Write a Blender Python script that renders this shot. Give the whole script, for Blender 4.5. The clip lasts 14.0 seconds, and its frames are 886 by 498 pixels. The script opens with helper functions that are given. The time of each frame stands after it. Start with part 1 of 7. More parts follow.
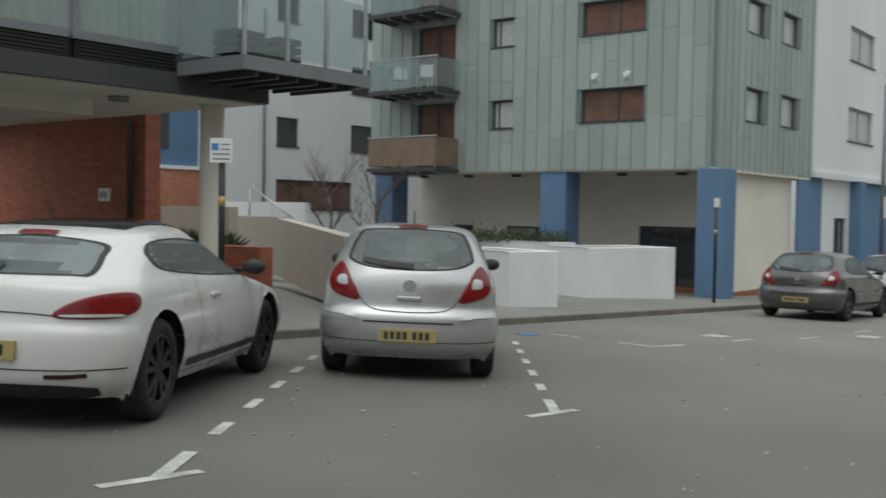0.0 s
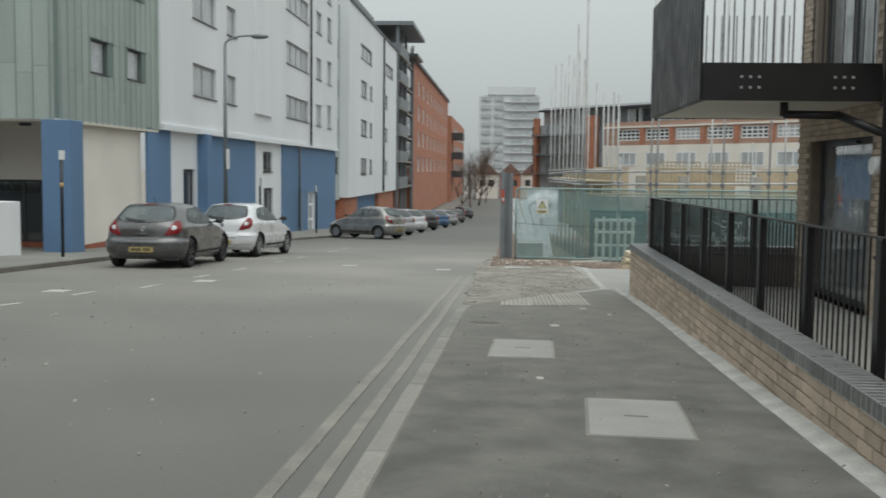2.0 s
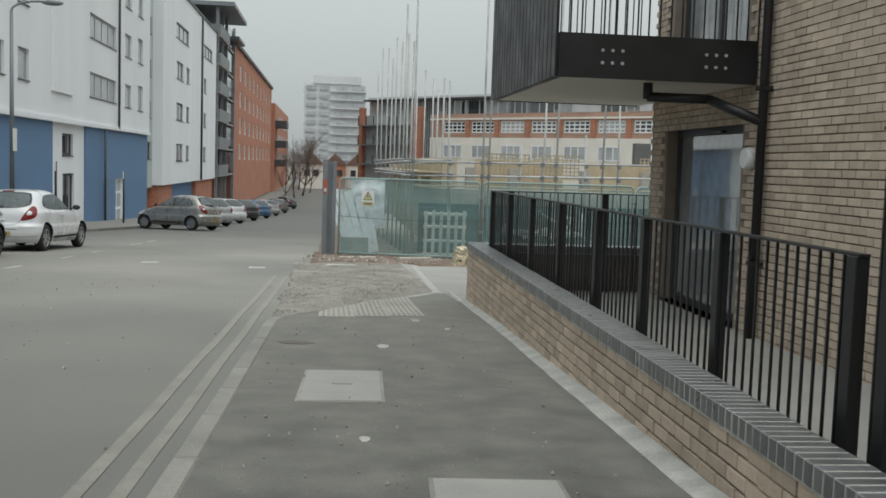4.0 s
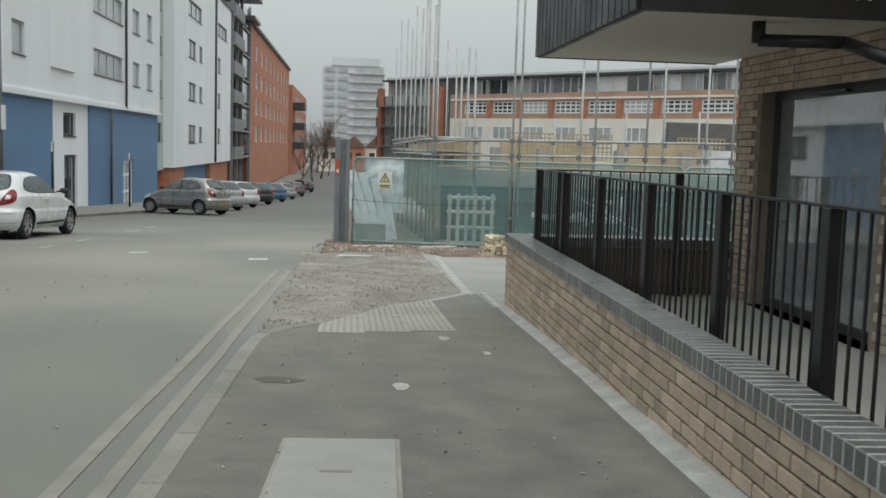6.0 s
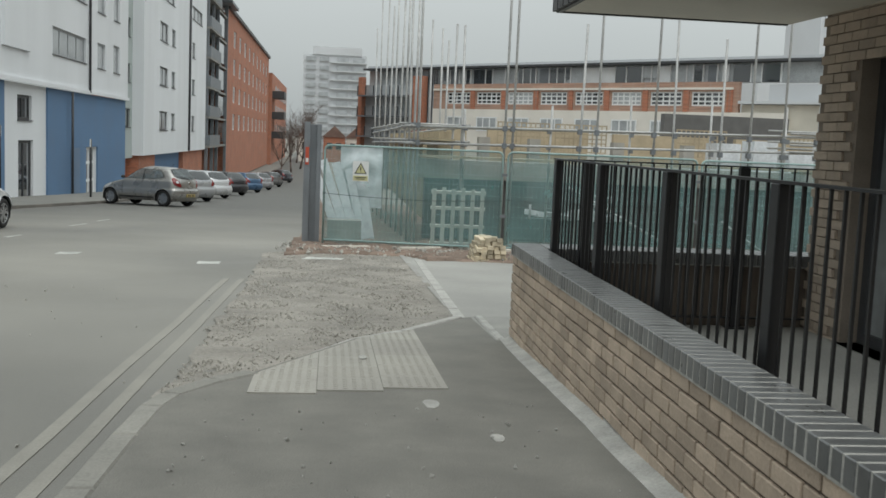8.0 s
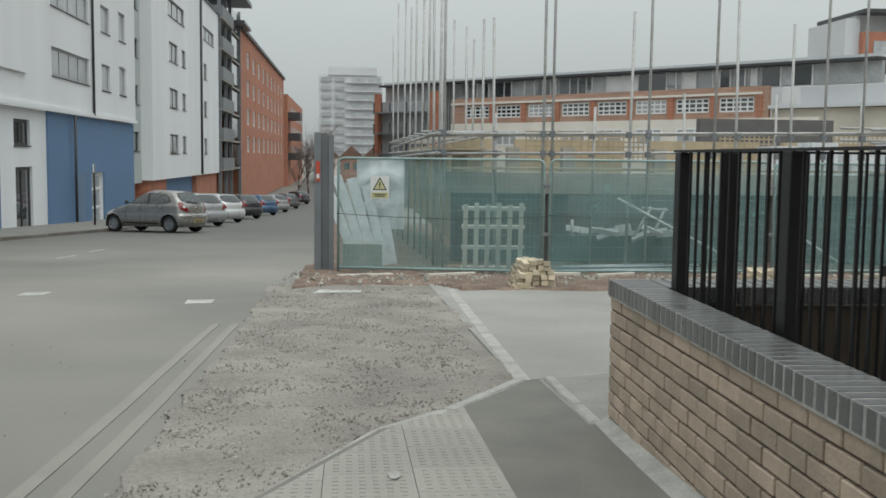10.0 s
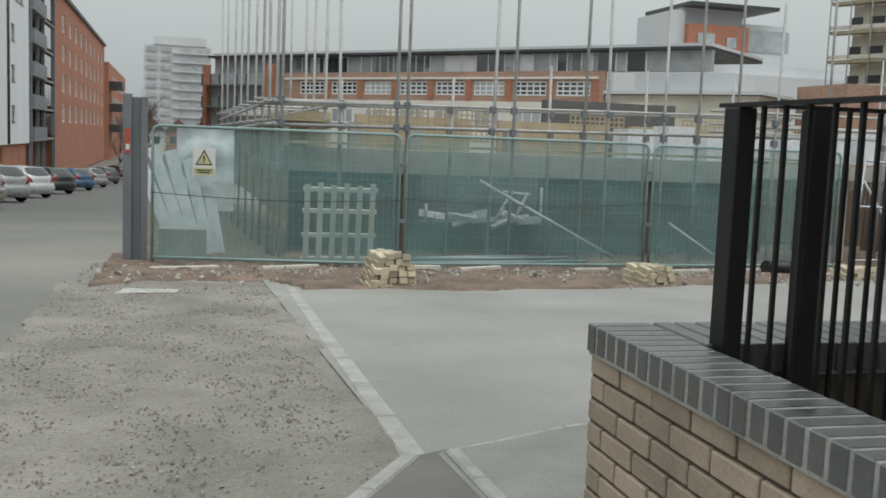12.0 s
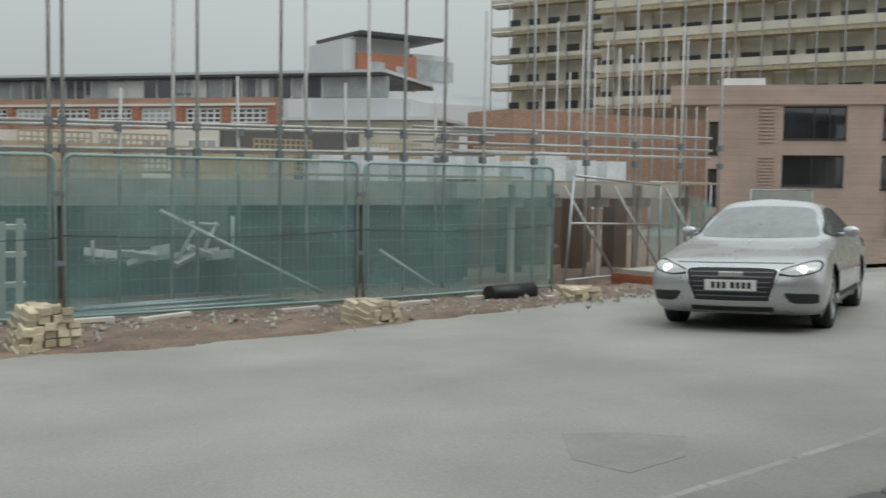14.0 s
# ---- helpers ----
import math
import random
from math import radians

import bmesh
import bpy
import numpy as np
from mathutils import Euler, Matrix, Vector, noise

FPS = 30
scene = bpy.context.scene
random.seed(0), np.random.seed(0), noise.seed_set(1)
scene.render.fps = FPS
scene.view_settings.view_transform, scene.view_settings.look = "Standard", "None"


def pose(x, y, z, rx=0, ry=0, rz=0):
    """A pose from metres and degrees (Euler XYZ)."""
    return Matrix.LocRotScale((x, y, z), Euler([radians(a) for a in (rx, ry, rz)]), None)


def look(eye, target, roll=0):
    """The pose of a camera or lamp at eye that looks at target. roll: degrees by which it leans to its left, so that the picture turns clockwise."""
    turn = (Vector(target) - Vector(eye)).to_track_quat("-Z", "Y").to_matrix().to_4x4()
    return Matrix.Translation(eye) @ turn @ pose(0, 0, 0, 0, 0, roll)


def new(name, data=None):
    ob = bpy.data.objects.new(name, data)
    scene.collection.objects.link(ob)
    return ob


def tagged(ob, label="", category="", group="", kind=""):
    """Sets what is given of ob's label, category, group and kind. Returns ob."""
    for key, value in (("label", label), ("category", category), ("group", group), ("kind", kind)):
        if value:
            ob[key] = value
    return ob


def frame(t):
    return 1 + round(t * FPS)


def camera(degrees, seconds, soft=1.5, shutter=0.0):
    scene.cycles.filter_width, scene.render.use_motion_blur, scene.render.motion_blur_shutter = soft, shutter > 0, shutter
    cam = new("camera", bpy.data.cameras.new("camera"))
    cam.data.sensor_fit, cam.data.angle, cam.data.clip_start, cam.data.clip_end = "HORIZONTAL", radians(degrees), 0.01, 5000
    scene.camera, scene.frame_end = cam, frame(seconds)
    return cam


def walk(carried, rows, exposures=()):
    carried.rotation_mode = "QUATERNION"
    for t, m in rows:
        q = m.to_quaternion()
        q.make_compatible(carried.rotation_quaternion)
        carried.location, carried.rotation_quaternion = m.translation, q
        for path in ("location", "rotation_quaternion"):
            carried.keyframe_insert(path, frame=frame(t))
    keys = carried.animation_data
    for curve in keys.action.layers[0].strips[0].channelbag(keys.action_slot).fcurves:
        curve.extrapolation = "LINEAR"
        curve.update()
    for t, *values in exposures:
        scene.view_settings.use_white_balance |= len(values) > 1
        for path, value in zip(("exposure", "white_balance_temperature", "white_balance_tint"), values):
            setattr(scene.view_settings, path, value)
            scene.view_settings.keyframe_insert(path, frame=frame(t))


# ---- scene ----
from mathutils import bvhtree

# the walk: seconds, eye, then heading to the left of +y, tilt and lean in degrees
cam = camera(47.64, 14.0, soft=1.6, shutter=0.2)
PATH = [
    (0, -0.930, -0.170, 1.145, 38.6, -2.05, 0.98),
    (0.5, -0.600, -0.370, 1.200, 28.66, -3.07, 0.35),
    (1, -0.493, -0.243, 1.236, 20.66, -3.62, 1.04),
    (1.5, -0.381, -0.585, 1.267, 12.62, -3.96, 1.15),
    (2, -0.378, -0.441, 1.229, 3.50, -4.42, 0.68),
    (2.5, -0.337, 0.001, 1.222, -2.12, -5.06, -0.02),
    (3, -0.305, 0.502, 1.239, -4.52, -5.02, 0.70),
    (3.2, -0.317, 0.732, 1.231, -5.60, -5.10, 1.02),
    (5.3, -0.232, 3.258, 1.120, -6.81, -4.04, 2.01),
    (5.5, -0.209, 3.530, 1.127, -6.66, -4.80, 0.96),
    (6, -0.167, 4.261, 1.063, -5.44, -5.73, 1.73),
    (6.5, -0.135, 4.865, 1.030, -6.34, -6.38, 2.25),
    (7, -0.094, 5.522, 0.986, -6.77, -6.47, 2.13),
    (7.2, -0.066, 5.830, 0.991, -6.41, -6.49, 2.34),
    (9.3, 0.103, 8.580, 0.888, -6.87, -4.69, 2.51),
    (9.5, 0.095, 8.887, 0.865, -6.29, -4.56, 1.95),
    (10, 0.098, 9.593, 0.826, -5.40, -5.19, 0.67),
    (10.5, 0.115, 10.226, 0.804, -4.86, -5.88, 1.04),
    (11, 0.123, 10.853, 0.782, -7.43, -5.92, 1.57),
    (11.5, 0.179, 11.530, 0.776, -10.59, -5.47, 2.56),
    (12, 0.232, 12.017, 0.737, -15.06, -6.12, 2.25),
    (12.5, 0.392, 12.869, 0.692, -16.83, -7.40, 0.91),
    (12.6, 0.406, 13.006, 0.690, -17.51, -7.33, 1.30),
    (13, 0.529, 13.440, 0.643, -20.17, -6.98, 1.69),
    (13.3, 0.736, 14.027, 0.660, -23.03, -5.73, 2.02),
    (13.5, 0.813, 14.244, 0.657, -24.68, -5.13, 2.10),
    (14, 0.800, 14.180, 0.590, -33.18, -3.96, 0.81),
]


def eye_pose(x, y, z, yaw, pitch, lean):
    a, b = radians(yaw), radians(pitch)
    way = (-math.sin(a) * math.cos(b), math.cos(a) * math.cos(b), math.sin(b))
    return look((x, y, z), (x + way[0], y + way[1], z + way[2]), lean)


walk(cam, [(r[0], eye_pose(*r[1:])) for r in PATH], exposures=[(0.0, -0.1), (1.5, 0.05), (3.0, 0.08), (7.0, 0.1), (11.0, 0.05), (12.5, 0.0), (14.0, -0.08)])

# ---- light: an overcast sky, brighter overhead than at the horizon, and a wide soft sun ----
world = bpy.data.worlds.new("overcast")
scene.world = world
world.use_nodes = True
wn, wl = world.node_tree.nodes, world.node_tree.links
wn.clear()
sky = wn.new("ShaderNodeTexSky")
sky.sky_type, sky.sun_disc = "NISHITA", False
sky.sun_elevation, sky.sun_rotation = radians(64), radians(155)
sky.air_density, sky.dust_density, sky.ozone_density = 1.0, 4.0, 1.0
grey = wn.new("ShaderNodeHueSaturation")
grey.inputs["Saturation"].default_value = 0.10
flat = wn.new("ShaderNodeMix")
flat.data_type = "RGBA"
flat.inputs["Factor"].default_value = 0.85
flat.inputs["B"].default_value = (6.2, 6.75, 6.75, 1)
coord, sep = wn.new("ShaderNodeTexCoord"), wn.new("ShaderNodeSeparateXYZ")
rise = wn.new("ShaderNodeMapRange")
rise.inputs["From Min"].default_value, rise.inputs["From Max"].default_value = 0.0, 1.0
rise.inputs["To Min"].default_value, rise.inputs["To Max"].default_value = 0.84, 2.75
cloud, cmap = wn.new("ShaderNodeTexNoise"), wn.new("ShaderNodeMapRange")
cloud.inputs["Scale"].default_value, cloud.inputs["Detail"].default_value = 2.5, 4
cmap.inputs["To Min"].default_value, cmap.inputs["To Max"].default_value = 0.93, 1.07
mul, mul2 = wn.new("ShaderNodeMath"), wn.new("ShaderNodeMath")
mul.operation = mul2.operation = "MULTIPLY"
back, wout = wn.new("ShaderNodeBackground"), wn.new("ShaderNodeOutputWorld")
SKY = 0.082
mul2.inputs[1].default_value = SKY
wl.new(sky.outputs[0], grey.inputs["Color"])
wl.new(grey.outputs[0], flat.inputs["A"])
wl.new(flat.outputs["Result"], back.inputs["Color"])
wl.new(coord.outputs["Generated"], sep.inputs[0])
wl.new(coord.outputs["Generated"], cloud.inputs["Vector"])
wl.new(sep.outputs["Z"], rise.inputs["Value"])
wl.new(cloud.outputs[0], cmap.inputs["Value"])
wl.new(rise.outputs[0], mul.inputs[0])
wl.new(cmap.outputs[0], mul.inputs[1])
wl.new(mul.outputs[0], mul2.inputs[0])
wl.new(mul2.outputs[0], back.inputs["Strength"])
wl.new(back.outputs[0], wout.inputs["Surface"])
sun = new("sun", bpy.data.lights.new("sun", "SUN"))
sun.data.energy, sun.data.angle, sun.data.color = 0.6, radians(40), (1.0, 0.97, 0.93)
sun.matrix_world = look((0, 0, 60), (-12, 26, 0))

# ---- materials ----
def mat(name, col, rough=0.7, metal=0.0, var=0.12, scale=1.5, fine=40.0, bump=0.15, rnd=0.0, island=0.0, streak=0.0, spec=0.5):
    """A surface with blotches, grain, an uneven gloss and a little relief."""
    m = bpy.data.materials.new(name)
    m.use_nodes = True
    n, l = m.node_tree.nodes, m.node_tree.links
    b = n["Principled BSDF"]
    b.inputs["Metallic"].default_value, b.inputs["Specular IOR Level"].default_value = metal, spec
    geo = n.new("ShaderNodeNewGeometry")
    big, small = n.new("ShaderNodeTexNoise"), n.new("ShaderNodeTexNoise")
    big.inputs["Scale"].default_value, big.inputs["Detail"].default_value = scale, 5
    small.inputs["Scale"].default_value, small.inputs["Detail"].default_value = fine, 3
    at = geo.outputs["Position"]
    if streak:
        sq = n.new("ShaderNodeMapping")
        sq.inputs["Scale"].default_value = (1, 1, streak)
        l.new(at, sq.inputs["Vector"])
        l.new(sq.outputs[0], big.inputs["Vector"])
    else:
        l.new(at, big.inputs["Vector"])
    l.new(at, small.inputs["Vector"])

    def ranged(socket, lo, hi):
        r = n.new("ShaderNodeMapRange")
        r.inputs["From Min"].default_value, r.inputs["From Max"].default_value = 0.3, 0.7
        r.inputs["To Min"].default_value, r.inputs["To Max"].default_value = lo, hi
        l.new(socket, r.inputs["Value"])
        return r.outputs[0]

    def times(a, c):
        q = n.new("ShaderNodeMath")
        q.operation = "MULTIPLY"
        l.new(a, q.inputs[0])
        l.new(c, q.inputs[1])
        return q.outputs[0]

    f = times(ranged(big.outputs[0], 1 - var, 1 + var), ranged(small.outputs[0], 1 - 0.6 * var, 1 + 0.6 * var))
    if rnd or island:
        src = n.new("ShaderNodeObjectInfo").outputs["Random"] if rnd else geo.outputs["Random Per Island"]
        r = n.new("ShaderNodeMapRange")
        r.inputs["To Min"].default_value, r.inputs["To Max"].default_value = 1 - (rnd or island), 1 + (rnd or island)
        l.new(src, r.inputs["Value"])
        f = times(f, r.outputs[0])
    v = n.new("ShaderNodeVectorMath")
    v.operation = "SCALE"
    v.inputs[0].default_value = col
    l.new(f, v.inputs["Scale"])
    l.new(v.outputs[0], b.inputs["Base Color"])
    l.new(ranged(big.outputs[0], max(0.02, rough - 0.1), min(1, rough + 0.1)), b.inputs["Roughness"])
    if bump:
        k = n.new("ShaderNodeBump")
        k.inputs["Strength"].default_value, k.inputs["Distance"].default_value = bump, 0.01
        l.new(small.outputs[0], k.inputs["Height"])
        l.new(k.outputs[0], b.inputs["Normal"])
    return m


def glass(name, col=(0.02, 0.025, 0.03), rough=0.06):
    """A pane that mirrors the sky; dark unless given a paler base colour."""
    m = mat(name, col, rough, 0.0, 0.2, 0.6, 8.0, 0.01, spec=0.8)
    return m


def clear(name, tint=(0.9, 0.95, 0.95), keep=0.75):
    """A thin clear sheet."""
    m = bpy.data.materials.new(name)
    m.use_nodes = True
    n, l = m.node_tree.nodes, m.node_tree.links
    b = n["Principled BSDF"]
    b.inputs["Base Color"].default_value = (0.4, 0.45, 0.46, 1)
    b.inputs["Roughness"].default_value = 0.08
    t, x = n.new("ShaderNodeBsdfTransparent"), n.new("ShaderNodeMixShader")
    t.inputs["Color"].default_value = (*tint, 1)
    x.inputs["Fac"].default_value = keep
    l.new(b.outputs[0], x.inputs[1])
    l.new(t.outputs[0], x.inputs[2])
    l.new(x.outputs[0], n["Material Output"].inputs["Surface"])
    return m


def netting(name, col, cover):
    """Woven debris netting: a fine mesh of threads with gaps, patchily dense."""
    m = bpy.data.materials.new(name)
    m.use_nodes = True
    n, l = m.node_tree.nodes, m.node_tree.links
    b = n["Principled BSDF"]
    b.inputs["Roughness"].default_value = 0.6
    t, x, g = n.new("ShaderNodeBsdfTransparent"), n.new("ShaderNodeMixShader"), n.new("ShaderNodeNewGeometry")
    big = n.new("ShaderNodeTexNoise")
    big.inputs["Scale"].default_value, big.inputs["Detail"].default_value = 1.4, 6
    r = n.new("ShaderNodeMapRange")
    r.inputs["From Min"].default_value, r.inputs["From Max"].default_value = 0.3, 0.7
    r.inputs["To Min"].default_value, r.inputs["To Max"].default_value = cover - 0.12, cover + 0.12
    v = n.new("ShaderNodeTexNoise")
    v.inputs["Scale"].default_value = 9
    h = n.new("ShaderNodeMapRange")
    h.inputs["To Min"].default_value, h.inputs["To Max"].default_value = 0.8, 1.25
    s = n.new("ShaderNodeVectorMath")
    s.operation = "SCALE"
    s.inputs[0].default_value = col
    l.new(g.outputs["Position"], big.inputs["Vector"])
    l.new(g.outputs["Position"], v.inputs["Vector"])
    l.new(v.outputs[0], h.inputs["Value"])
    l.new(h.outputs[0], s.inputs["Scale"])
    l.new(s.outputs[0], b.inputs["Base Color"])
    l.new(big.outputs[0], r.inputs["Value"])
    l.new(r.outputs[0], x.inputs["Fac"])
    l.new(t.outputs[0], x.inputs[1])
    l.new(b.outputs[0], x.inputs[2])
    l.new(x.outputs[0], n["Material Output"].inputs["Surface"])
    return m


def coursed(name, col, mortar, bw=0.225, bh=0.075, axis="x", var=0.2):
    """Brickwork that stays far off. axis: the wall's horizontal direction."""
    m = bpy.data.materials.new(name)
    m.use_nodes = True
    n, l = m.node_tree.nodes, m.node_tree.links
    b = n["Principled BSDF"]
    b.inputs["Roughness"].default_value = 0.85
    g, sp, cb, br = n.new("ShaderNodeNewGeometry"), n.new("ShaderNodeSeparateXYZ"), n.new("ShaderNodeCombineXYZ"), n.new("ShaderNodeTexBrick")
    l.new(g.outputs["Position"], sp.inputs[0])
    add = n.new("ShaderNodeMath")
    l.new(sp.outputs["X"], add.inputs[0])
    l.new(sp.outputs["Y"], add.inputs[1])
    l.new(add.outputs[0], cb.inputs["X"])
    l.new(sp.outputs["Z"], cb.inputs["Y"])
    l.new(cb.outputs[0], br.inputs["Vector"])
    br.inputs["Scale"].default_value = 1.0
    br.inputs["Brick Width"].default_value, br.inputs["Row Height"].default_value = bw, bh
    br.inputs["Mortar Size"].default_value = 0.008
    br.inputs["Color1"].default_value = (*[c * (1 - var) for c in col], 1)
    br.inputs["Color2"].default_value = (*[c * (1 + var) for c in col], 1)
    br.inputs["Mortar"].default_value = (*mortar, 1)
    no, mx = n.new("ShaderNodeTexNoise"), n.new("ShaderNodeMapRange")
    no.inputs["Scale"].default_value, no.inputs["Detail"].default_value = 0.5, 6
    mx.inputs["To Min"].default_value, mx.inputs["To Max"].default_value = 0.7, 1.3
    l.new(g.outputs["Position"], no.inputs["Vector"])
    l.new(no.outputs[0], mx.inputs["Value"])
    s = n.new("ShaderNodeVectorMath")
    s.operation = "SCALE"
    l.new(br.outputs["Color"], s.inputs[0])
    l.new(mx.outputs[0], s.inputs["Scale"])
    l.new(s.outputs[0], b.inputs["Base Color"])
    return m


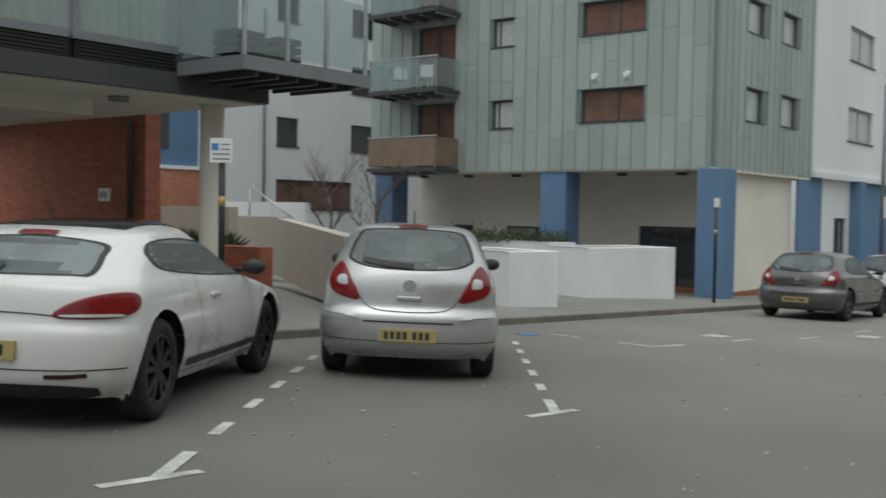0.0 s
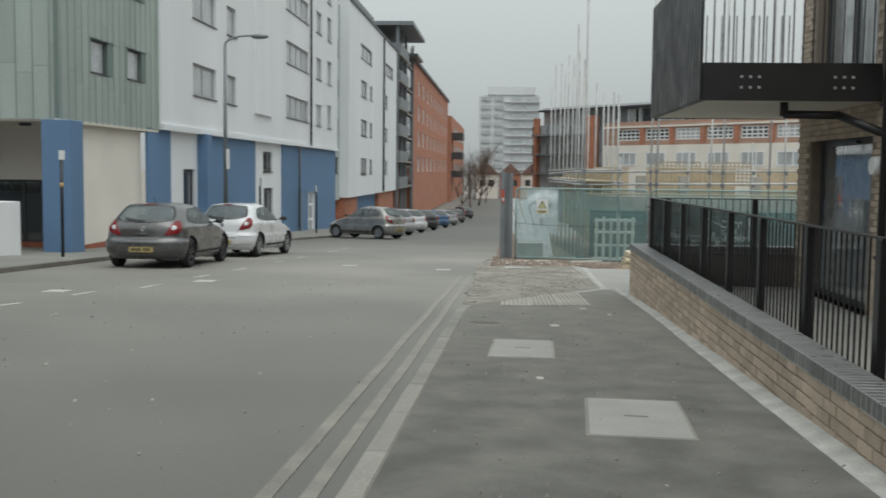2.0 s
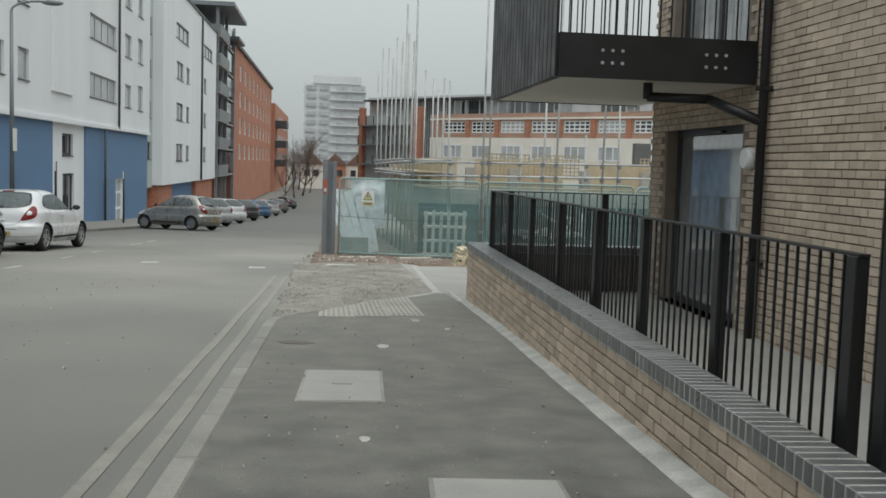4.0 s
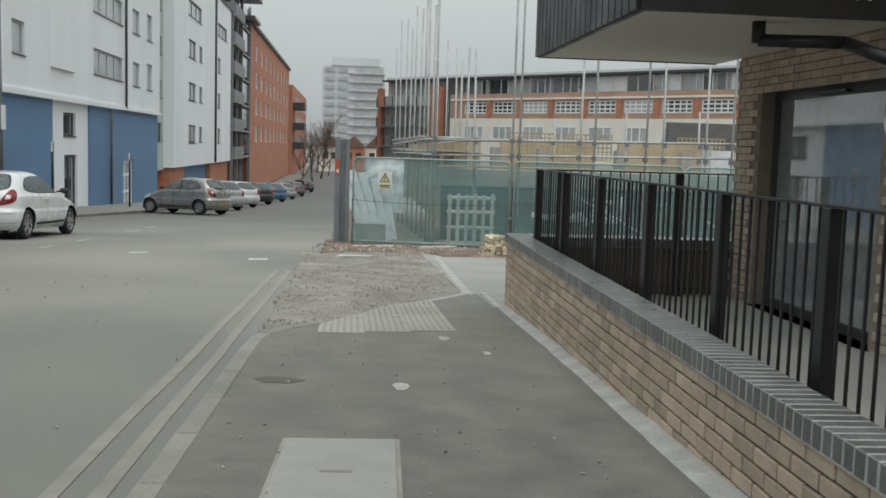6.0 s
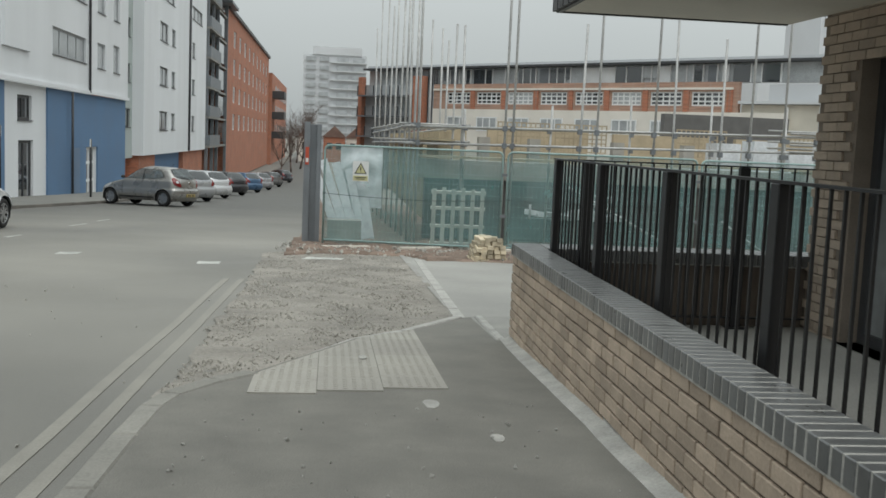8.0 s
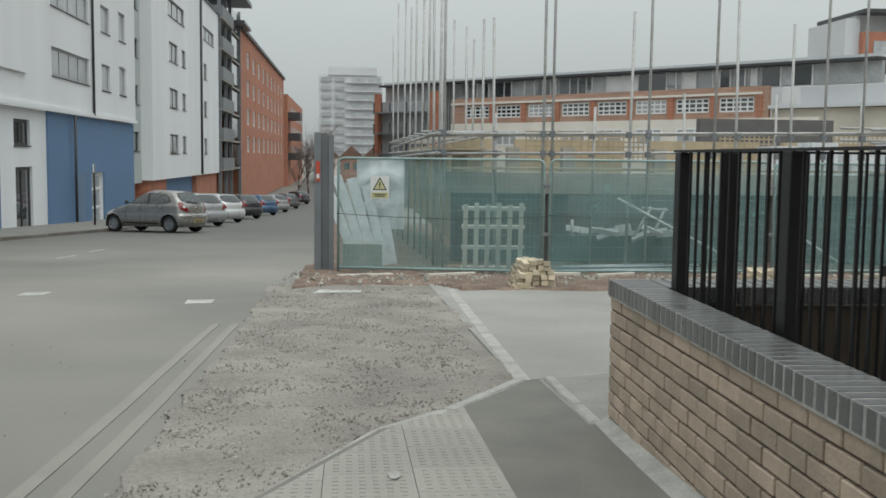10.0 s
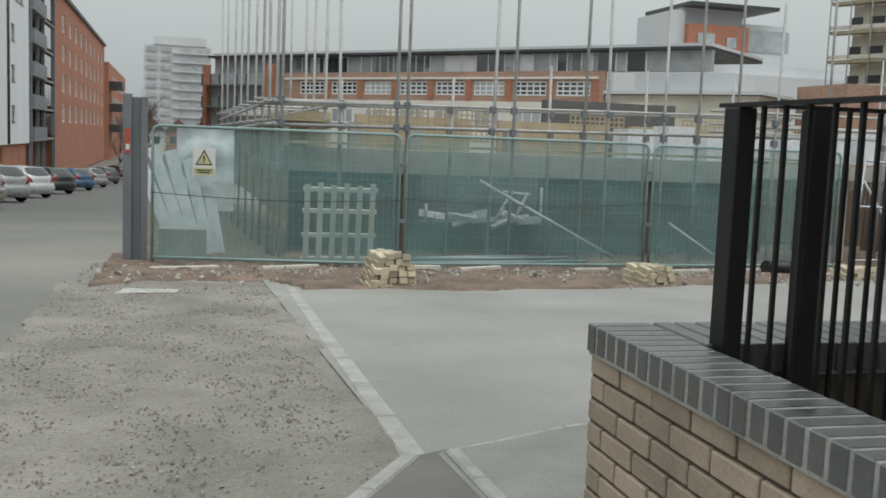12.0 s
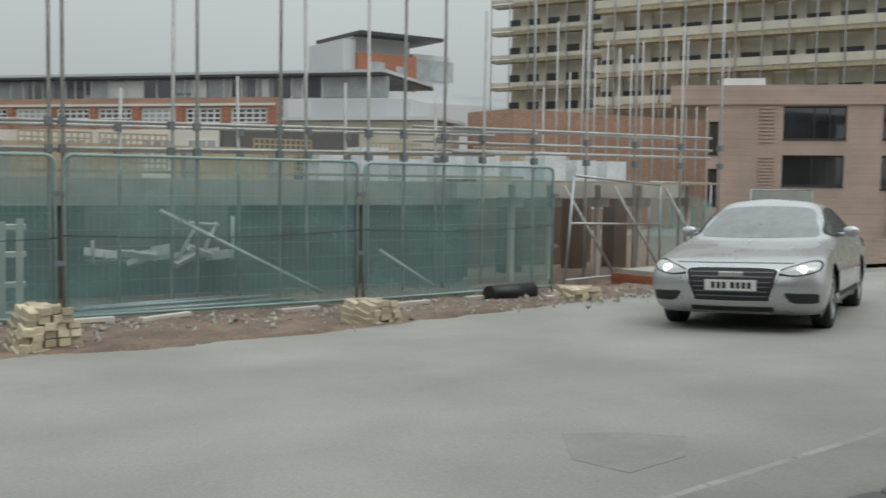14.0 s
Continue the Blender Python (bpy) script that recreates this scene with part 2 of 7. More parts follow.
M = dict(
    patch=mat("patched_concrete", (0.278, 0.272, 0.25), 0.9, 0, 0.15, 3, 60, 0.4),
    # grey base: the sky mirrored in the windscreen is put into its colour
    screen=glass("sky_reflection_windscreen_glass", (0.2, 0.215, 0.225), 0.08),
    asphalt=mat("worn_asphalt", (0.105, 0.103, 0.093), 0.68, 0, 0.24, 0.45, 90, 0.35),
    footway=mat("footway_asphalt", (0.125, 0.121, 0.108), 0.9, 0, 0.32, 3.0, 120, 0.5),
    slabs=mat("pavement_slabs", (0.2, 0.195, 0.175), 0.85, 0, 0.18, 0.7, 50, 0.2),
    concrete=mat("smooth_concrete", (0.295, 0.288, 0.266), 0.85, 0, 0.16, 0.8, 60, 0.12),
    kerb=mat("kerb_stone", (0.23, 0.222, 0.198), 0.85, 0, 0.2, 2, 60, 0.2, rnd=0.12),
    kerbdark=mat("old_kerb_stone", (0.16, 0.147, 0.13), 0.85, 0, 0.25, 2, 60, 0.3, rnd=0.15),
    stain=mat("damp_stain", (0.085, 0.072, 0.06), 0.7, 0, 0.2, 8, 60, 0.2),
    haunch=mat("pale_haunching", (0.37, 0.36, 0.335), 0.9, 0, 0.2, 5, 60, 0.4),
    grit=mat("rubble_grit", (0.245, 0.228, 0.2), 0.95, 0, 0.28, 1.3, 45, 1.0),
    earth=mat("red_earth", (0.185, 0.135, 0.105), 0.95, 0, 0.35, 2.0, 35, 0.9),
    gritstone=mat("grit_stone", (0.345, 0.328, 0.292), 0.95, 0, 0.1, 9, 60, 0.1, island=0.2),
    stone=mat("loose_stone", (0.38, 0.365, 0.33), 0.9, 0, 0.1, 9, 60, 0.1, island=0.25),
    line=mat("worn_white_paint", (0.43, 0.43, 0.4), 0.8, 0, 0.35, 6, 80, 0.2),
    yellow=mat("faded_yellow_paint", (0.2, 0.192, 0.168), 0.85, 0, 0.3, 3, 80, 0.2),
    cover=mat("cover_concrete", (0.285, 0.28, 0.258), 0.8, 0, 0.12, 3, 80, 0.15),
    tactile=mat("tactile_paving", (0.33, 0.315, 0.28), 0.85, 0, 0.12, 1.5, 60, 0.2, rnd=0.06),
    render_white=mat("white_render", (0.74, 0.76, 0.78), 0.85, 0, 0.05, 0.4, 30, 0.05, streak=0.15),
    render_cream=mat("cream_render", (0.73, 0.69, 0.625), 0.85, 0, 0.06, 0.5, 30, 0.05),
    ramp_render=mat("weathered_ramp_render", (0.44, 0.405, 0.35), 0.9, 0, 0.12, 0.6, 30, 0.06, streak=0.2),
    render_grey=mat("grey_green_cladding", (0.42, 0.47, 0.46), 0.7, 0, 0.06, 0.4, 30, 0.03),
    planter=mat("white_planter_render", (0.72, 0.73, 0.74), 0.85, 0, 0.08, 0.9, 40, 0.06, streak=0.3),
    copper=mat("green_zinc", (0.335, 0.385, 0.36), 0.55, 0.15, 0.1, 0.6, 20, 0.04, rnd=0.07, streak=0.25),
    seam=mat("cladding_seam", (0.16, 0.215, 0.2), 0.6, 0.1, 0.1),
    blue=mat("blue_render", (0.11, 0.2, 0.335), 0.75, 0, 0.09, 0.6, 30, 0.04),
    red_brick=coursed("red_brickwork", (0.34, 0.10, 0.055), (0.2, 0.12, 0.09)),
    orange_brick=coursed("orange_brickwork", (0.43, 0.16, 0.09), (0.3, 0.2, 0.16)),
    faded_brick=coursed("faded_brickwork", (0.4, 0.24, 0.175), (0.36, 0.27, 0.22)),
    pink_brick=coursed("pink_brickwork", (0.46, 0.345, 0.29), (0.44, 0.36, 0.31), var=0.08),
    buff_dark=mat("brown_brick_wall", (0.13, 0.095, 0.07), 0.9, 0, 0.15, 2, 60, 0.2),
    buff=mat("buff_brick", (0.425, 0.338, 0.262), 0.88, 0, 0.14, 6, 70, 0.35, rnd=0.2),
    buff_face=mat("new_buff_brick", (0.47, 0.385, 0.305), 0.88, 0, 0.12, 6, 70, 0.3, rnd=0.14),
    buff_face_run=mat("new_buff_brick_run", (0.47, 0.385, 0.305), 0.88, 0, 0.12, 6, 70, 0.3, island=0.14),
    buff_stuff=mat("buff_brick_run", (0.425, 0.338, 0.262), 0.88, 0, 0.14, 6, 70, 0.35, island=0.2),
    bluebrick=mat("blue_engineering_brick", (0.112, 0.115, 0.115), 0.36, 0, 0.16, 8, 60, 0.06, rnd=0.18, spec=0.8),
    mortar=mat("mortar", (0.4, 0.36, 0.31), 0.95, 0, 0.12, 4, 90, 0.4),
    mortar_mid=mat("brown_mortar", (0.26, 0.215, 0.175), 0.95, 0, 0.12, 4, 90, 0.4),
    mortar_dark=mat("dark_mortar", (0.12, 0.095, 0.075), 0.95, 0, 0.12, 4, 90, 0.4),
    black=mat("black_powder_coat", (0.012, 0.012, 0.013), 0.42, 0, 0.15, 3, 60, 0.03),
    paleframe=mat("pale_grey_frame", (0.36, 0.375, 0.39), 0.5, 0, 0.08),
    dark=mat("dark_frame", (0.05, 0.052, 0.055), 0.5, 0, 0.1),
    steel=mat("galvanised_steel", (0.42, 0.44, 0.46), 0.45, 0.7, 0.15, 2, 20, 0.05),
    greysteel=mat("painted_steel", (0.2, 0.215, 0.23), 0.5, 0.3, 0.12, 2),
    tube=mat("scaffold_tube", (0.48, 0.48, 0.47), 0.55, 0.25, 0.2, 2, 20, 0.05, island=0.2),
    board=mat("scaffold_board", (0.42, 0.36, 0.25), 0.8, 0, 0.2, 3, 30, 0.2, island=0.2),
    block=mat("concrete_block", (0.4, 0.385, 0.35), 0.9, 0, 0.15, 2, 40, 0.2, island=0.12),
    greyblock=mat("grey_block", (0.14, 0.14, 0.137), 0.9, 0, 0.15, 2, 40, 0.2),
    insul=mat("tan_brickwork", (0.43, 0.36, 0.25), 0.85, 0, 0.15, 2, 40, 0.2, island=0.15),
    palewood=mat("pale_pallet_wood", (0.68, 0.66, 0.6), 0.85, 0, 0.12, 3, 40, 0.2, rnd=0.1),
    timber=mat("weathered_timber", (0.55, 0.52, 0.46), 0.85, 0, 0.15, 3, 40, 0.2, rnd=0.12),
    yellow_brick=mat("yellow_brick", (0.52, 0.45, 0.33), 0.85, 0, 0.18, 8, 60, 0.3, rnd=0.3),
    plastic=mat("white_sheeting", (0.7, 0.73, 0.75), 0.35, 0, 0.12, 3, 12, 0.4),
    fenceframe=mat("netted_fence_tube", (0.27, 0.38, 0.37), 0.6, 0.1, 0.15, 3),
    net=netting("green_netting", (0.185, 0.365, 0.36), 0.40),
    # pale base: bright street reflections and a net curtain put into the glass colour
    door_pane=glass("pale_reflection_door_glass", (0.27, 0.29, 0.3), 0.04),
    pane=glass("window_glass"),
    # panes painted pale in place of the sky they would reflect
    pane_light=glass("sky_reflection_window_glass", (0.4, 0.42, 0.43), 0.12),
    curtain=mat("curtain", (0.6, 0.58, 0.52), 0.9, 0, 0.15, 3, 20, 0.1, streak=0.05),
    blind=mat("brown_curtain", (0.16, 0.09, 0.07), 0.9, 0, 0.3, 2, 20, 0.1),
    clear=clear("clear_glass"),
    white=mat("white_plastic", (0.75, 0.76, 0.76), 0.5, 0, 0.06),
    sign=mat("sign_white", (0.7, 0.71, 0.7), 0.5, 0, 0.05),
    signyellow=mat("sign_yellow", (0.56, 0.54, 0.3), 0.5, 0, 0.1),
    signblue=mat("sign_blue", (0.05, 0.2, 0.5), 0.5, 0, 0.1),
    signred=mat("sign_red", (0.5, 0.08, 0.04), 0.5, 0, 0.1),
    reflect=mat("gold_band", (0.45, 0.3, 0.1), 0.5, 0, 0.1),
    bark=mat("bark", (0.13, 0.1, 0.085), 0.95, 0, 0.25, 6, 50, 0.5),
    leaf=mat("dull_leaf", (0.06, 0.075, 0.035), 0.7, 0, 0.2, 9, 50, 0.1, island=0.4),
    # lightened panel colour, with distance haze painted in
    tower=mat("haze_lightened_panels", (0.6, 0.615, 0.63), 0.8, 0, 0.06, 0.1),
    beige=mat("beige_panels", (0.62, 0.58, 0.5), 0.85, 0, 0.12, 0.5),
    tile=mat("roof_tile", (0.16, 0.1, 0.08), 0.85, 0, 0.2, 1),
    timberclad=mat("brown_boarding", (0.2, 0.14, 0.1), 0.8, 0, 0.15, 2, 40, 0.2),
    soffit=mat("cream_soffit", (0.6, 0.57, 0.5), 0.7, 0, 0.05),
    tyre=mat("tyre_rubber", (0.018, 0.018, 0.018), 0.85, 0, 0.1),
    rim=mat("alloy", (0.45, 0.46, 0.47), 0.35, 0.8, 0.1),
    rimdark=mat("dark_alloy", (0.05, 0.05, 0.055), 0.4, 0.6, 0.1),
    carglass=glass("car_glass", (0.025, 0.03, 0.032), 0.04),
    rear_glass=glass("rear_glass", (0.03, 0.034, 0.036), 0.05),
    trim=mat("black_trim", (0.02, 0.02, 0.021), 0.6, 0, 0.1),
    dark_lens=mat("dark_red_lens", (0.05, 0.006, 0.005), 0.3, 0, 0.1),
    taillamp=mat("red_lens", (0.17, 0.006, 0.006), 0.18, 0, 0.15, 8),
    lampclear=mat("clear_lens", (0.55, 0.56, 0.57), 0.1, 0.2, 0.1),
    plate_y=mat("yellow_plate", (0.37, 0.29, 0.115), 0.45, 0, 0.05),
    car_clear=clear("car_window_glass", (0.5, 0.53, 0.53), 0.7),
    cloth=mat("seat_cloth", (0.045, 0.045, 0.048), 0.9, 0, 0.15),
    chrome=mat("chrome", (0.6, 0.61, 0.62), 0.15, 1.0, 0.05),
)


# double glazing throws back more of the street than one pane
for key in ("door_pane", "pane"):
    q = M[key].node_tree.nodes["Principled BSDF"]
    q.inputs["Coat Weight"].default_value, q.inputs["Coat Roughness"].default_value, q.inputs["Coat IOR"].default_value, q.inputs["IOR"].default_value = 1.0, 0.02, 1.7, 1.6


def paint(name, col, metal=0.0):
    m = mat(name, col, 0.3, metal, 0.04, 2, 60, 0.0)
    b = m.node_tree.nodes["Principled BSDF"]
    b.inputs["Coat Weight"].default_value, b.inputs["Coat Roughness"].default_value = 0.7, 0.08
    return m


lampglow = bpy.data.materials.new("headlamp_on")
lampglow.use_nodes = True
lampglow.node_tree.nodes["Principled BSDF"].inputs["Emission Color"].default_value = (1, 0.95, 0.85, 1)
lampglow.node_tree.nodes["Principled BSDF"].inputs["Emission Strength"].default_value = 1.6


# ---- mesh helpers ----
def box(bm, x0, x1, y0, y1, z0, z1, m=None):
    vs = [bm.verts.new(((x0, x1)[i & 1], (y0, y1)[i >> 1 & 1], (z0, z1)[i >> 2])) for i in range(8)]
    for q in ((0, 2, 3, 1), (4, 5, 7, 6), (0, 1, 5, 4), (2, 6, 7, 3), (0, 4, 6, 2), (1, 3, 7, 5)):
        bm.faces.new([vs[k] for k in q])
    if m is not None:
        bmesh.ops.transform(bm, matrix=m, verts=vs)
    return vs


def rod(bm, p, q, r, n=8, r2=None):
    """A round bar from p to q."""
    p, q = Vector(p), Vector(q)
    d = (q - p).normalized()
    u = d.orthogonal().normalized()
    w = d.cross(u)
    r2 = r if r2 is None else r2
    a = [bm.verts.new(p + r * (math.cos(k * math.tau / n) * u + math.sin(k * math.tau / n) * w)) for k in range(n)]
    c = [bm.verts.new(q + r2 * (math.cos(k * math.tau / n) * u + math.sin(k * math.tau / n) * w)) for k in range(n)]
    for k in range(n):
        f = bm.faces.new((a[k], a[(k + 1) % n], c[(k + 1) % n], c[k]))
        f.smooth = True
    bm.faces.new(a[::-1])
    bm.faces.new(c)


def prism(bm, pts, x0, x1, axis="x"):
    """A flat outline pushed from x0 to x1 along an axis."""
    def at(u, v, w):
        return {"x": (w, u, v), "y": (u, w, v), "z": (u, v, w)}[axis]
    a = [bm.verts.new(at(u, v, x0)) for u, v in pts]
    c = [bm.verts.new(at(u, v, x1)) for u, v in pts]
    for k in range(len(pts)):
        bm.faces.new((a[k], a[(k + 1) % len(pts)], c[(k + 1) % len(pts)], c[k]))
    bm.faces.new(a[::-1])
    bm.faces.new(c)


def tube(bm, pts, r, n=6):
    """A bent round bar through a row of points."""
    rings = []
    for k, p in enumerate(pts):
        p = Vector(p)
        d = (Vector(pts[min(k + 1, len(pts) - 1)]) - Vector(pts[max(k - 1, 0)])).normalized()
        u = d.cross(Vector((0.13, 0.31, 0.94))).normalized()
        w = d.cross(u)
        rings.append([bm.verts.new(p + r * (math.cos(j * math.tau / n) * u + math.sin(j * math.tau / n) * w)) for j in range(n)])
    for a, b in zip(rings, rings[1:]):
        for j in range(n):
            bm.faces.new((a[j], a[(j + 1) % n], b[(j + 1) % n], b[j])).smooth = True
    bm.faces.new(rings[0][::-1])
    bm.faces.new(rings[-1])


def finish(bm, name, material):
    bmesh.ops.recalc_face_normals(bm, faces=bm.faces)
    me = bpy.data.meshes.new(name)
    bm.to_mesh(me)
    bm.free()
    me.materials.append(material)
    return me


def part(name, bm, material, parent=None, label=""):
    ob = new(name, finish(bm, name, material))
    ob.parent = parent
    return tagged(ob, label)


def boxes(name, material, parent, *specs, label=""):
    bm = bmesh.new()
    for s in specs:
        box(bm, *s)
    return part(name, bm, material, parent, label)


def thing(name, label, category, at=(0, 0, 0), group="", kind="", turn=0):
    ob = new(name)
    ob.matrix_world = pose(*at, 0, 0, turn)
    ob.empty_display_size = 0.2
    return tagged(ob, label, category, group, kind)


def structure(ob, label, category):
    return tagged(ob, label, category, kind="structure")


def bevel(ob, w=0.01, n=2):
    b = ob.modifiers.new("bevel", "BEVEL")
    b.width, b.segments, b.limit_method = w, n, "ANGLE"
    return ob


def smooth(ob):
    for p in ob.data.polygons:
        p.use_smooth = True
    return ob


def ground_z(x, y):
    """The road falls along the street, then levels out far off."""
    k = 0.0403
    z = -0.1064 - 0.00146 * max(-30.0, min(40.0, x))
    if y < 75:
        return z - k * max(y, -40)
    z -= k * 75
    e = min(y - 75, 90)
    z -= k * (e - e * e / 180)
    return z + 0.004 * max(0, y - 165) * (y < 400) + (0.94 if y >= 400 else 0)


def sheet(name, material, xs, ys, lift, rough=0.0, parent=None, edge=None):
    """A patch of ground between xs and ys, lifted over the road's plane. edge: a function that shifts x."""
    bm = bmesh.new()
    g = []
    for j, y in enumerate(ys):
        row = []
        for i, x in enumerate(xs):
            xx = x + (edge(i / (len(xs) - 1), y) if edge else 0)
            yy = y
            z = ground_z(xx, yy) + lift + (rough * (noise.noise((xx * 2.1, yy * 2.1, 3)) + 0.6 * noise.noise((xx * 7, yy * 7, 1))) if rough else 0)
            row.append(bm.verts.new((xx, yy, z)))
        g.append(row)
    for j in range(len(ys) - 1):
        for i in range(len(xs) - 1):
            bm.faces.new((g[j][i], g[j][i + 1], g[j + 1][i + 1], g[j + 1][i]))
    ob = part(name, bm, material, parent)
    return ob


def steps(a, b, d):
    n = max(1, round((b - a) / d))
    return [a + (b - a) * k / n for k in range(n + 1)]



def dusted(m, centre, near, far, amount, tint=(0.3, 0.285, 0.25)):
    """Pale building dust trodden out from the site entrance, thinning with distance in blotches."""
    n, l = m.node_tree.nodes, m.node_tree.links
    geo, gap, fall, blot = n.new("ShaderNodeNewGeometry"), n.new("ShaderNodeVectorMath"), n.new("ShaderNodeMapRange"), n.new("ShaderNodeTexNoise")
    gap.operation = "DISTANCE"
    gap.inputs[1].default_value = centre
    l.new(geo.outputs["Position"], gap.inputs[0])
    l.new(geo.outputs["Position"], blot.inputs["Vector"])
    blot.inputs["Scale"].default_value, blot.inputs["Detail"].default_value = 0.25, 6
    fall.inputs["From Min"].default_value, fall.inputs["From Max"].default_value = near, far
    fall.inputs["To Min"].default_value, fall.inputs["To Max"].default_value = amount * 2, 0.0
    l.new(gap.outputs["Value"], fall.inputs["Value"])
    mul, mix = n.new("ShaderNodeMath"), n.new("ShaderNodeMix")
    mul.operation = "MULTIPLY"
    l.new(fall.outputs[0], mul.inputs[0])
    l.new(blot.outputs[0], mul.inputs[1])
    mix.data_type = "RGBA"
    b = n["Principled BSDF"]
    l.new(b.inputs["Base Color"].links[0].from_socket, mix.inputs["A"])
    mix.inputs["B"].default_value = (*tint, 1)
    l.new(mul.outputs[0], mix.inputs["Factor"])
    l.new(mix.outputs["Result"], b.inputs["Base Color"])


dusted(M["asphalt"], (-1.5, 24.0, -1.0), 4.0, 24.0, 0.6)
dusted(M["yellow"], (-1.5, 24.0, -1.0), 4.0, 24.0, 0.8, (0.285, 0.272, 0.24))
dusted(M["footway"], (0.5, 15.0, -0.6), 1.0, 9.0, 0.35)
# ---- walls and windows ----
def wall(name, axis, at, depth, u0, u1, z0, z1, openings, material, parent=None, label=""):
    """A wall in the plane axis = at, as thick as depth (its sign: the way in), with openings (u0, u1, z0, z1) cut through."""
    us = sorted({u0, u1, *[min(max(o[k], u0), u1) for o in openings for k in (0, 1)]})
    zs = sorted({z0, z1, *[min(max(o[k], z0), z1) for o in openings for k in (2, 3)]})
    bm = bmesh.new()
    a, b = sorted((at, at + depth))
    for i in range(len(us) - 1):
        for j in range(len(zs) - 1):
            u, z = (us[i] + us[i + 1]) / 2, (zs[j] + zs[j + 1]) / 2
            if us[i + 1] - us[i] > 1e-4 and zs[j + 1] - zs[j] > 1e-4 and not any(o[0] < u < o[1] and o[2] < z < o[3] for o in openings):
                if axis == "x":
                    box(bm, a, b, us[i], us[i + 1], zs[j], zs[j + 1])
                else:
                    box(bm, us[i], us[i + 1], a, b, zs[j], zs[j + 1])
    bmesh.ops.remove_doubles(bm, verts=bm.verts, dist=1e-4)
    return part(name, bm, material, parent, label)


def bar(bm, axis, a, b, u0, u1, z0, z1):
    a, b = sorted((a, b))
    if axis == "x":
        box(bm, a, b, u0, u1, z0, z1)
    else:
        box(bm, u0, u1, a, b, z0, z1)


def window(parent, axis, at, way, o, pane="pane", frame="dark", mullions=(0.5,), transoms=(), sill=True, deep=0.1, w=0.05, name="window"):
    """A framed window in the opening o of a wall. way: +1 or -1, towards the inside."""
    u0, u1, z0, z1 = o
    bm = bmesh.new()
    a, b = at + way * deep, at + way * (deep + 0.06)
    bar(bm, axis, a, b, u0, u1, z0, z0 + w)
    bar(bm, axis, a, b, u0, u1, z1 - w, z1)
    bar(bm, axis, a, b, u0, u0 + w, z0 + w, z1 - w)
    bar(bm, axis, a, b, u1 - w, u1, z0 + w, z1 - w)
    for f in mullions:
        u = u0 + f * (u1 - u0)
        bar(bm, axis, a, b, u - w / 2, u + w / 2, z0 + w, z1 - w)
    for f in transoms:
        z = z0 + f * (z1 - z0)
        bar(bm, axis, a + way * 0.004, b, u0 + w, u1 - w, z - w / 2, z + w / 2)
    win = part(name, bm, M[frame], parent)
    bm = bmesh.new()
    bar(bm, axis, at + way * (deep + 0.03), at + way * (deep + 0.045), u0 + 0.01, u1 - 0.01, z0 + 0.01, z1 - 0.01)
    part("pane", bm, M[pane], win)
    if sill:
        bm = bmesh.new()
        bar(bm, axis, at - way * 0.05, at + way * deep, u0 - 0.04, u1 + 0.04, z0 - 0.04, z0)
        part("sill", bm, M["dark"], win)
    return win


# ---- ground ----
def line(table, v):
    for (a, p), (b, q) in zip(table, table[1:]):
        if v <= b:
            return p + (q - p) * min(1, max(0, (v - a) / (b - a)))
    return table[-1][1]


YS = steps(-40, 100, 2.0) + steps(100, 400, 10)[1:]
ground = sheet("ground", M["grit"], [-900, -300, -120, -60, -30, -14, 0, 6, 14, 30, 60, 120, 300, 900], [-300, -120] + steps(-60, 120, 4) + [140, 160, 180, 200, 240, 300, 399, 401, 600, 1200, 2500], -0.06)
structure(ground, "bare ground falling gently along the street", "ground")
road = sheet("road", M["asphalt"], steps(-10.6, -0.6, 0.5), YS, 0.0)
structure(road, "worn grey asphalt road with patched surface", "road")


def kerb_x(y):
    """Where the left kerb runs."""
    return -10.02 + 1.5 * min(1, max(0, (y - 36) / 12))


bm = bmesh.new()
pts = [y for y in YS if y <= 260]
for y0, y1 in zip(pts, pts[1:]):
    x0, x1 = kerb_x(y0) - 0.13, kerb_x(y1) - 0.13
    vs = [bm.verts.new(p) for p in ((x0, y0, ground_z(x0, y0) + 0.1), (x1, y1, ground_z(x1, y1) + 0.1), (-45, y1, ground_z(-12, y1) + 0.16), (-45, y0, ground_z(-12, y0) + 0.16))]
    bm.faces.new(vs)
pavement_left = part("pavement_west", bm, M["slabs"])
structure(pavement_left, "grey paved footway in front of the flats", "pavement")
def kerb_drift(y):
    """The footway's kerb leans outwards towards the near end."""
    return -0.014 * max(0, min(8, 11.5 - y))


footway = sheet("pavement_east", M["footway"], steps(-0.84, 1.45, 0.25), steps(-40, 12.6, 0.8), 0.1, edge=lambda f, y: (1 - f) * kerb_drift(y))
structure(footway, "dark asphalt footway beside the brick wall", "pavement")
# the footway runs on to the mouth of the side road, cut off on the slant
def along(table, v):
    for (a, p), (b, q) in zip(table, table[1:]):
        if v <= b:
            return p + (q - p) * max(0, (v - a) / (b - a))
    return table[-1][1]


